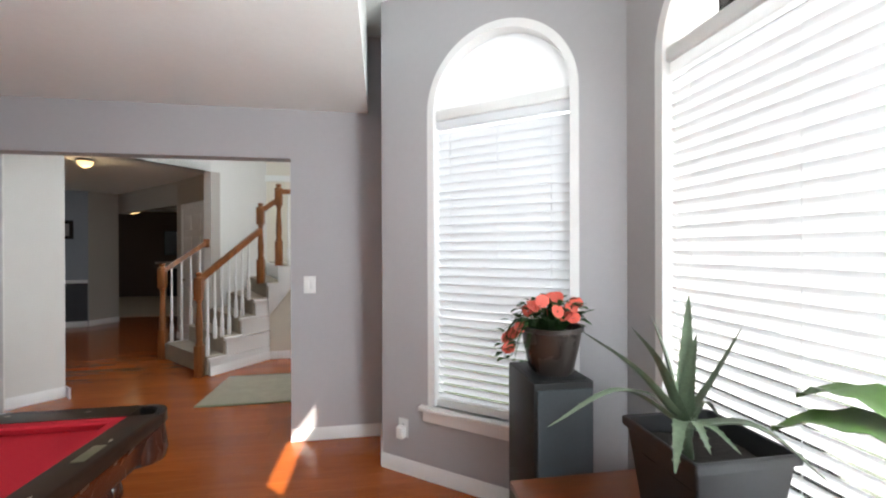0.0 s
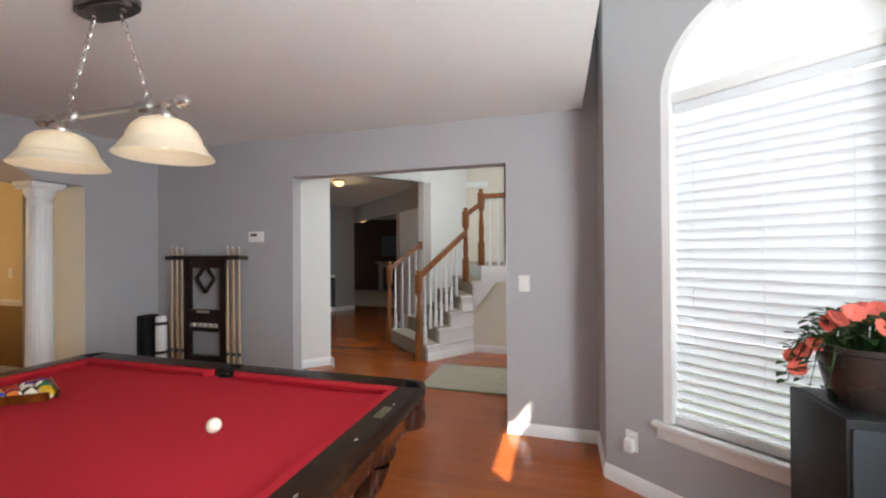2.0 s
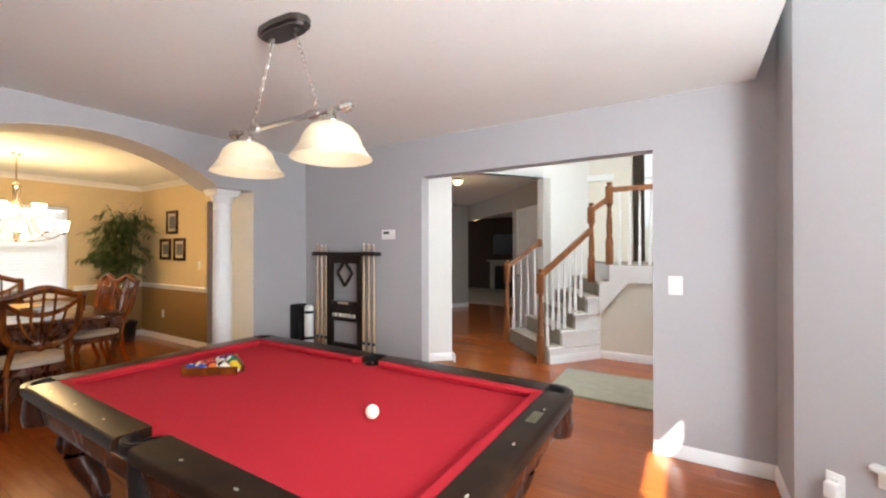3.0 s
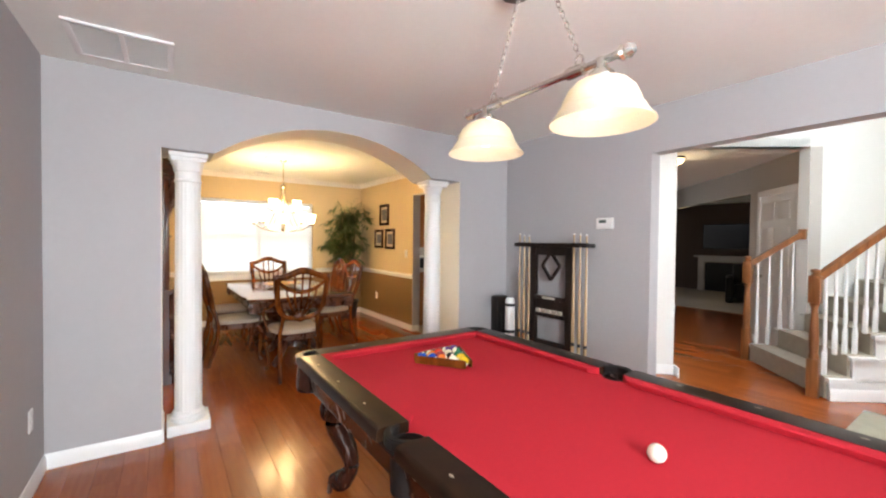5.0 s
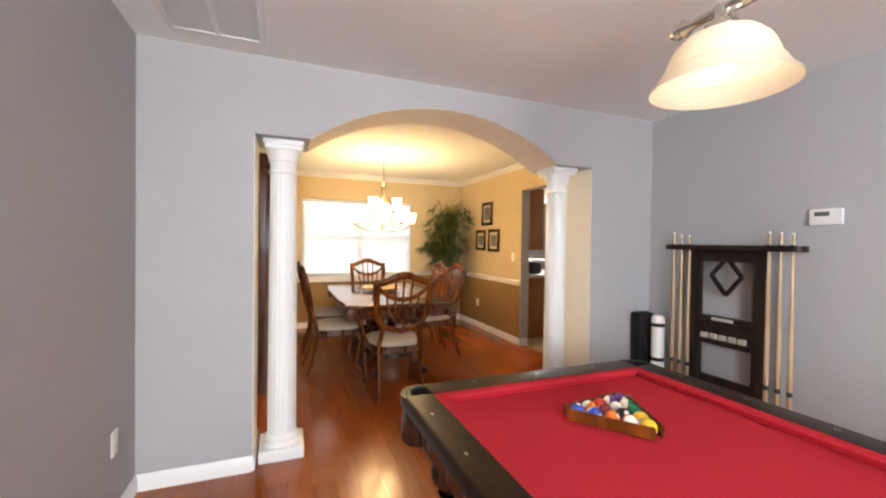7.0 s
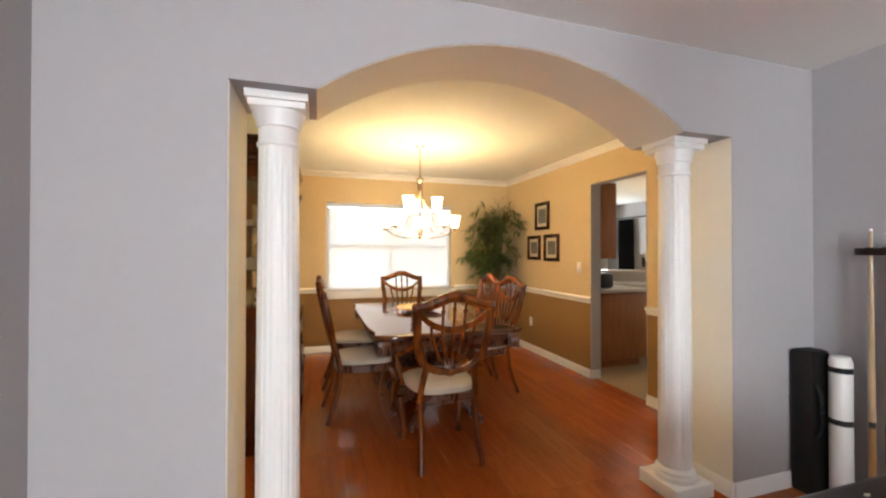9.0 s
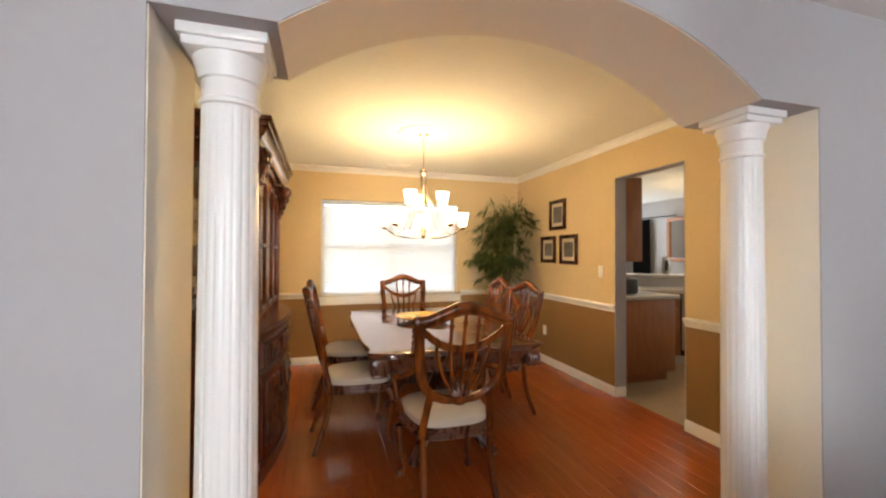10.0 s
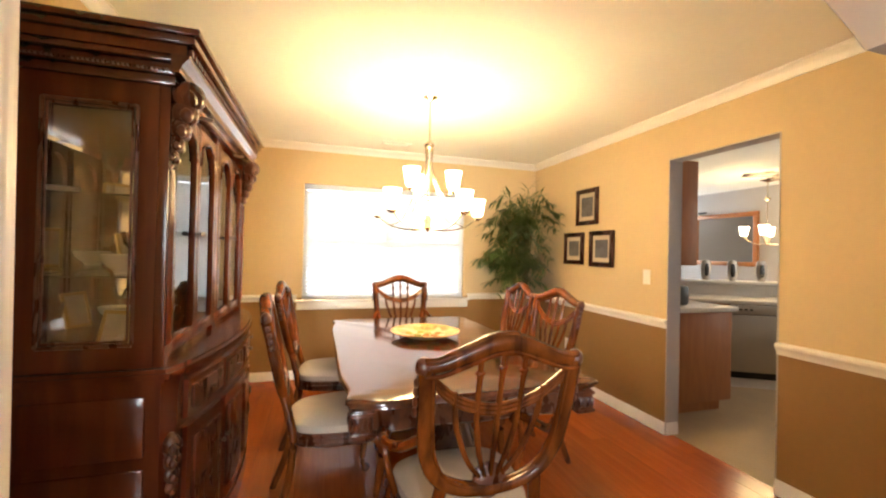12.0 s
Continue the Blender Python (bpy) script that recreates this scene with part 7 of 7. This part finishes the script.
# rosette of thick leaves on a short stem: tip of each leaf, bow of its middle, width
HEART = Vector((-0.09, -0.03, 0.46))
bm = B()
tube(bm, [(-0.06, -0.01, 0.31), (-0.08, -0.02, 0.39), tuple(HEART)], [0.018, 0.02, 0.03], 10)
part("stem", bm, M_aloe, planter)
for tip, bow, w in (((-0.458, -0.11, 0.741), 0.02, 0.027), ((-0.258, -0.03, 0.726), 0.03, 0.032), ((-0.153, 0.03, 0.749), 0.015, 0.026), ((-0.005, 0.05, 0.806), 0.01, 0.028),
                    ((-0.03, -0.01, 0.694), 0.01, 0.026), ((0.074, -0.06, 0.717), -0.02, 0.020), ((-0.558, -0.13, 0.506), 0.085, 0.022), ((-0.249, -0.19, 0.393), 0.05, 0.028),
                    ((0.162, -0.26, 0.338), 0.07, 0.028), ((-0.029, -0.16, 0.406), 0.02, 0.022), ((-0.217, 0.09, 0.506), 0.02, 0.018), ((-0.173, 0.09, 0.563), 0.01, 0.016),
                    ((-0.13, -0.17, 0.42), 0.03, 0.020), ((0.08, 0.02, 0.42), 0.05, 0.022)):
    tp = Vector(tip)
    d = (tp - HEART)
    base = HEART + d.normalized() * 0.012 + Vector((0, 0, -0.02))
    aloe_leaf(base, HEART.lerp(tp, 0.5) + Vector((0, 0, bow)), tp, w)
# loose dark tray in front of the planter
tray = thing("saucer_tray", "black plastic plant tray on the wooden stand", "tray", (0.93, 1.30, 0.46), 12)
bm = B()
lathe(bm, [(0.06, 0), (0.085, 0.03), (0.088, 0.03), (0.066, 0.005), (0.0001, 0.005)], 24)
part("tray", bm, M_blackm, tray)

# broad-leaved plant
bl = thing("broadleaf_plant", "broad-leaved green houseplant in a dark pot by the window", "plant", (1.275, 0.47, 0))
bm = B()
lathe(bm, [(0.12, 0), (0.13, 0.01), (0.165, 0.34), (0.175, 0.36), (0.16, 0.36), (0.15, 0.30), (0.0001, 0.30)], 24)
part("pot", bm, M_leather, bl)
M_broad = material("broad_leaf", (0.055, 0.125, 0.018), 0.38, vary=0.3, scale=6, translucent=0.35)
for a, r, z, ln, lift in ((120, 0.10, 1.03, 0.24, 0.02), (100, 0.12, 1.06, 0.22, 0.03), (140, 0.12, 0.86, 0.22, -0.02), (170, 0.12, 0.90, 0.20, 0.0), (60, 0.05, 1.05, 0.14, 0.04), (250, 0.12, 0.88, 0.2, 0.0), (300, 0.06, 0.95, 0.15, 0.05), (110, 0.10, 0.80, 0.2, -0.02)):
    c, s = math.cos(radians(a)), math.sin(radians(a))
    base = Vector((c * r, s * r, z))
    bm = B()
    tube(bm, smooth_path([(c * 0.02, s * 0.02, 0.29), (c * r * 0.4, s * r * 0.4, z * 0.7), base], 5), 0.005, 6)
    part("stalk", bm, M_green, bl)
    bm = B()
    d, sd = Vector((c, s, 0)), Vector((-s, c, 0))
    nl = 8
    rows_ = []
    for i in range(nl + 1):
        f = i / nl
        w = 0.36 * ln * (math.sin(math.pi * min(1, f * 0.95 + 0.05)) ** 0.7) * (1 - 0.25 * f)
        mid = base + d * ln * f + Vector((0, 0, lift * f * 2 + 0.05 * math.sin(math.pi * f) - 0.05 * f))
        rows_.append([bm.verts.new(mid - sd * w + Vector((0, 0, 0.012 + 0.006 * math.sin(i * 2.2)))), bm.verts.new(mid), bm.verts.new(mid + sd * w + Vector((0, 0, 0.012 + 0.006 * math.cos(i * 2.2))))])
    for p, q in zip(rows_, rows_[1:]):
        bm.faces.new((p[0], p[1], q[1], q[0]))
        bm.faces.new((p[1], p[2], q[2], q[1]))
    bmesh.ops.remove_doubles(bm, verts=bm.verts[:], dist=1e-4)
    bmesh.ops.solidify(bm, geom=bm.faces[:], thickness=0.0012)
    part("leaf", bm, M_broad, bl)

# ---- kitchen ----
KN = 7.0
M_kwall = material("warm_grey_kitchen_paint", (0.40, 0.38, 0.37), 0.75, vary=0.02, bump=0.1, bump_scale=220)
slab("wall_kitchen_north", (-5.0, KN), (-10.4, KN), 0, 2.6, 0.12, M_kwall, "grey blue breakfast room wall")
slab("wall_kitchen_west", (-10.4, KN), (-10.4, DN + 0.11), 0, 2.6, 0.12, M_kwall, "grey blue breakfast room wall")
slab("wall_kitchen_east", (-5.0, DN + 0.11), (-5.0, KN), 0, 2.6, 0.10, M_kwall, "grey kitchen wall")
bm = B()
for u0, u1, z0, z1 in wall_outline(-10.5, DE, 2.6, [(KL, KR, 0, OPEN)]):
    box(bm, u0, u1, DN + 0.1125, DN + 0.125, z0, z1)
structure("wall_kitchen_south", bm, M_kwall, "grey kitchen wall round the opening", "wall")
bm = B()
box(bm, -10.5, -4.9, DN + 0.11, KN + 0.1, 2.46, 2.56)
structure("ceiling_kitchen", bm, M_ceil, "white kitchen ceiling", "ceiling")
# unseen fill lamp added before the windowless west wall
area_light("kitchen_fill", (-10.3, 6.25, 1.6), (-6.0, 4.6, 0.9), 1.0, 1.4, 12, DAY)
# second fill, added by the solid east wall to brighten cabinet end and dishwasher
area_light("kitchen_east_fill", (-5.06, 5.7, 1.4), (-6.6, 4.6, 0.7), 1.3, 1.5, 2.5, (1.0, 0.93, 0.84))
M_kcab = wood("honey_cherry_cabinet", (0.30, 0.105, 0.030), (0.37, 0.145, 0.045), 0.5, (6, 6, 1), 3, coat=0.1)
M_counter = material("pale_laminate_counter", (0.62, 0.58, 0.52), 0.3, vary=0.06, scale=30)
M_steel = material("brushed_steel", (0.46, 0.43, 0.39), 0.3, metal=1.0, vary=0.01, scale=3)
# end cabinet by the opening
cab = thing("base_cabinet", "honey brown base cabinet with plain end panel", "cabinet", (0, 0, 0))
bm = B()
box(bm, -6.80, -6.16, 3.22, 4.06, 0.10, 0.88, 0.003)
part("body", bm, M_kcab, cab)
bm = B()
box(bm, -6.78, -6.22, 3.22, 4.00, 0.0, 0.10)
part("toe_kick", bm, M_kcab, cab)
ct = thing("countertop", "pale laminate countertop on the end cabinet", "countertop", (0, 0, 0))
bm = B()
box(bm, -6.82, -6.12, 3.215, 4.09, 0.88, 0.92, 0.006)
part("slab", bm, M_counter, ct)
up = thing("wall_cabinet", "honey brown wall cabinet by the kitchen opening", "cabinet", (0, 0, 0))
bm = B()
box(bm, -6.70, -6.06, 3.212, 3.53, 1.28, 2.14, 0.003)
part("body", bm, M_kcab, up)
bm = B()
box(bm, -6.68, -6.08, 3.532, 3.552, 1.30, 2.12, 0.004)
part("door", bm, M_kcab, up)
toaster = thing("toaster", "dark steel toaster standing on the countertop", "toaster", (-6.32, 3.52, 0.92))
bm = B()
box(bm, -0.14, 0.14, -0.085, 0.085, 0.01, 0.185, 0.03)
part("shell", bm, material("dark_grey_metal", (0.06, 0.065, 0.07), 0.3, metal=0.6), toaster)
bm = B()
box(bm, -0.10, 0.10, -0.03, -0.012, 0.178, 0.187)
box(bm, -0.10, 0.10, 0.012, 0.03, 0.178, 0.187)
part("slot", bm, M_blackm, toaster)
jar = thing("orange_canister", "small orange canister on the countertop", "canister", (-6.55, 3.70, 0.92))
bm = B()
lathe(bm, [(0.05, 0), (0.055, 0.01), (0.055, 0.13), (0.03, 0.15), (0.0001, 0.155)], 18)
part("body", bm, material("orange_plastic", (0.55, 0.20, 0.04), 0.4), jar)
# bar run with dishwasher, set at an angle
KM = pose(-6.66, 4.68, 0, 0, 0, 60)


def kplace(ob):
    ob.matrix_world = KM
    return ob


dw = kplace(thing("dishwasher", "stainless steel dishwasher under the counter", "dishwasher"))
bm = B()
box(bm, -0.30, 0.30, 0.0, 0.56, 0.10, 0.87, 0.004, pose(0.30, 0, 0))
part("body", bm, M_blackm, dw)
bm = B()
box(bm, 0.005, 0.595, -0.022, -0.001, 0.17, 0.76, 0.006)
part("door", bm, M_steel, dw)
bm = B()
box(bm, 0.005, 0.595, -0.024, -0.001, 0.765, 0.865, 0.006)
part("control_panel", bm, M_steel, dw)
bm = B()
for k in range(3):
    box(bm, 0.08 + 0.05 * k, 0.11 + 0.05 * k, -0.0255, -0.0235, 0.81, 0.825)
part("button", bm, M_blackm, dw)
bm = B()
box(bm, 0.0, 0.60, 0.002, 0.03, 0.10, 0.168)
part("kick_plate", bm, M_blackm, dw)
for a, b in ((-1.3, -0.004), (0.604, 1.45)):
    c = kplace(thing("base_cabinet", "honey brown base cabinet beside the dishwasher", "cabinet"))
    bm = B()
    box(bm, a, b, 0.0, 0.56, 0.10, 0.87, 0.003)
    part("body", bm, M_kcab, c)
    n = 2
    for k in range(n):
        w = (b - a) / n
        bm = B()
        box(bm, a + w * k + 0.015, a + w * (k + 1) - 0.015, -0.02, -0.001, 0.13, 0.68, 0.005)
        part("door", bm, M_kcab, c)
        bm = B()
        box(bm, a + w * k + 0.015, a + w * (k + 1) - 0.015, -0.02, -0.001, 0.71, 0.85, 0.005)
        part("drawer", bm, M_kcab, c)
tk = kplace(thing("toe_board", "pale toe board under the bar cabinets", "toe board"))
bm = B()
box(bm, -1.3, 1.45, 0.03, 0.54, 0.0, 0.099)
part("board", bm, M_counter, tk)
ct = kplace(thing("countertop", "pale laminate countertop along the bar", "countertop"))
bm = B()
box(bm, -1.32, 1.47, -0.035, 0.56, 0.872, 0.912, 0.006)
part("slab", bm, M_counter, ct)
bar = kplace(thing("breakfast_bar", "raised breakfast bar with pale ledge behind the counter", "bar"))
bm = B()
box(bm, -1.32, 1.47, 0.57, 0.69, 0.0, 1.04)
part("knee_wall", bm, M_counter, bar)
bm = B()
box(bm, -1.36, 1.51, 0.50, 0.86, 1.04, 1.08, 0.008)
part("ledge", bm, M_counter, bar)
M_vase = material("black_glass", (0.02, 0.02, 0.022), 0.05, vary=0, coat=0.5)
for k, s in enumerate((0.02, 0.30, 0.60)):
    v = thing("vase", "oval black and silver vase on the bar ledge", "vase", tuple(KM @ Vector((s, 0.66, 1.08))), 60, "vases on the bar")
    bm = B()
    lathe(bm, [(0.03, 0), (0.032, 0.006), (0.046, 0.07), (0.052, 0.13), (0.044, 0.20), (0.032, 0.245), (0.028, 0.245), (0.04, 0.19), (0.0001, 0.16)], 20, Matrix.Diagonal((1.25, 0.6, 1, 1)))
    part("body", bm, M_steel, v)
    bm = B()
    lathe(bm, [(0.0001, -0.09), (0.03, -0.07), (0.042, 0.0), (0.03, 0.07), (0.0001, 0.09)], 16, pose(0, -0.018, 0.125) @ Matrix.Diagonal((0.85, 0.38, 1, 1)))
    part("dark_oval", bm, M_vase, v)
mir = thing("wall_mirror", "wide mirror in a honey wood frame on the far wall", "mirror", (-8.53, KN, 1.66))
for q in ((-0.56, 0.56, 0.36, 0.43), (-0.56, 0.56, -0.43, -0.36), (-0.56, -0.48, -0.36, 0.36), (0.48, 0.56, -0.36, 0.36)):
    bm = B()
    box(bm, q[0], q[1], -0.04, -0.002, q[2], q[3], 0.008)
    part("frame", bm, M_kcab, mir)
bm = B()
box(bm, -0.48, 0.48, -0.015, -0.005, -0.36, 0.36)
part("glass", bm, material("mirror_silver", (0.85, 0.85, 0.85), 0.02, metal=1.0, vary=0), mir)
chandelier(-7.19, 6.0, 2.46, 1.53, 0.24, 4, 0, 6.5, "small kitchen chandelier with lit frosted glass cups", M_brass, M_glow)
fan = thing("ceiling_fan", "dark ceiling fan at rest in the breakfast room", "ceiling fan", (-6.62, 5.6, 2.46))
bm = B()
lathe(bm, [(0.06, 0), (0.06, -0.03), (0.015, -0.05), (0.015, -0.10), (0.085, -0.11), (0.09, -0.18), (0.05, -0.20), (0.0001, -0.205)], 20)
part("motor", bm, M_pewter, fan)
for k in range(5):
    bm = B()
    m = pose(0, 0, -0.15, 0, 0, 72 * k + 15) @ pose(0, 0, 0, 10)
    box(bm, 0.12, 0.50, -0.055, 0.055, -0.004, 0.004, 0.003, m)
    box(bm, 0.06, 0.16, -0.015, 0.015, -0.004, 0.004, 0.001, m)
    part("blade", bm, M_dark, fan)
cur = thing("curtain", "long black curtain panel beside the breakfast window", "curtain", (-9.72, KN - 0.06, 0))
bm = B()
n = 40
top_ = [bm.verts.new((-0.24 + 0.48 * k / n, 0.03 * math.sin(k * 1.25), 2.1)) for k in range(n + 1)]
bot_ = [bm.verts.new((-0.27 + 0.54 * k / n, 0.035 * math.sin(k * 1.25 + 0.2), 0.02)) for k in range(n + 1)]
for k in range(n):
    bm.faces.new((bot_[k], bot_[k + 1], top_[k + 1], top_[k]))
bmesh.ops.solidify(bm, geom=bm.faces[:], thickness=0.003)
part("panel", bm, material("black_curtain_cloth", (0.012, 0.012, 0.015), 0.9, vary=0.1), cur)
bm = B()
tube(bm, [(-0.5, 0, 2.13), (0.9, 0, 2.13)], 0.012, 8)
part("rod", bm, M_blackm, cur)

# ---- floor boards ----
PW, PL = 0.127, 1.22
bm = B()
box(bm, 0, PL - 0.0007, 0, PW - 0.0007, -0.014, 0.0)
bmesh.ops.bevel(bm, geom=[e for e in bm.edges if all(v.co.z > -0.001 for v in e.verts)], offset=0.0007, segments=1, affect="EDGES")
plank_me = mesh_of("plank", bm, M_floor, smooth=False)


def boards(name, label, x0, x1, y0, y1, skip=None):
    """Staggered boards along x inside a rectangle; skip(y) gives the row's eastern end."""
    bm = B()
    box(bm, x0, x1 if skip is None else min(x1, 0.4), y0, y1, -0.10, -0.0125)
    if skip:
        box(bm, 0.4, x1, y0, 1.75, -0.10, -0.0125)
    f = structure(name, bm, M_sub, label, "floor")
    rng = random.Random(name)
    y = y0
    while y < y1 - 0.01:
        x = x0 - rng.uniform(0, PL)
        while x < x1:
            a, b = max(x, x0), min(x + PL, x1 if skip is None else skip(y))
            w = min(PW, y1 - y)
            if b - a > 0.02:
                p = new("plank", plank_me)
                p.parent = f
                p.matrix_basis = Matrix.LocRotScale((a, y, 0), None, ((b - a) / PL, w / PW, 1))
            x += PL
        y += PW


M_sub = material("dark_sub_floor", (0.05, 0.02, 0.01), 0.8)
boards("floor_pool_room", "glossy cherry wood plank floor of the pool room", DE, BX + 0.05, S, N + 0.06, lambda y: min(BX + 0.05, BA.x + max(0.0, BA.y - y) / 0.766 + 0.06) if y > 1.7 else BX + 0.05)
boards("floor_dining", "glossy cherry wood plank floor of the dining room", DW, DE, DS, DN + 0.055)
boards("floor_entry", "glossy cherry wood plank floor of the entry", -5.0, 0.45, N + 0.06, 7.3)
boards("floor_hall", "cherry wood plank floor of the hall", -7.0, -2.2, 7.3, 9.4)
bm = B()
box(bm, -9.1, -1.1, 9.4, 13.3, -0.1, 0.002)
structure("floor_living", bm, M_sub, "dark floor under the living room carpet", "floor")
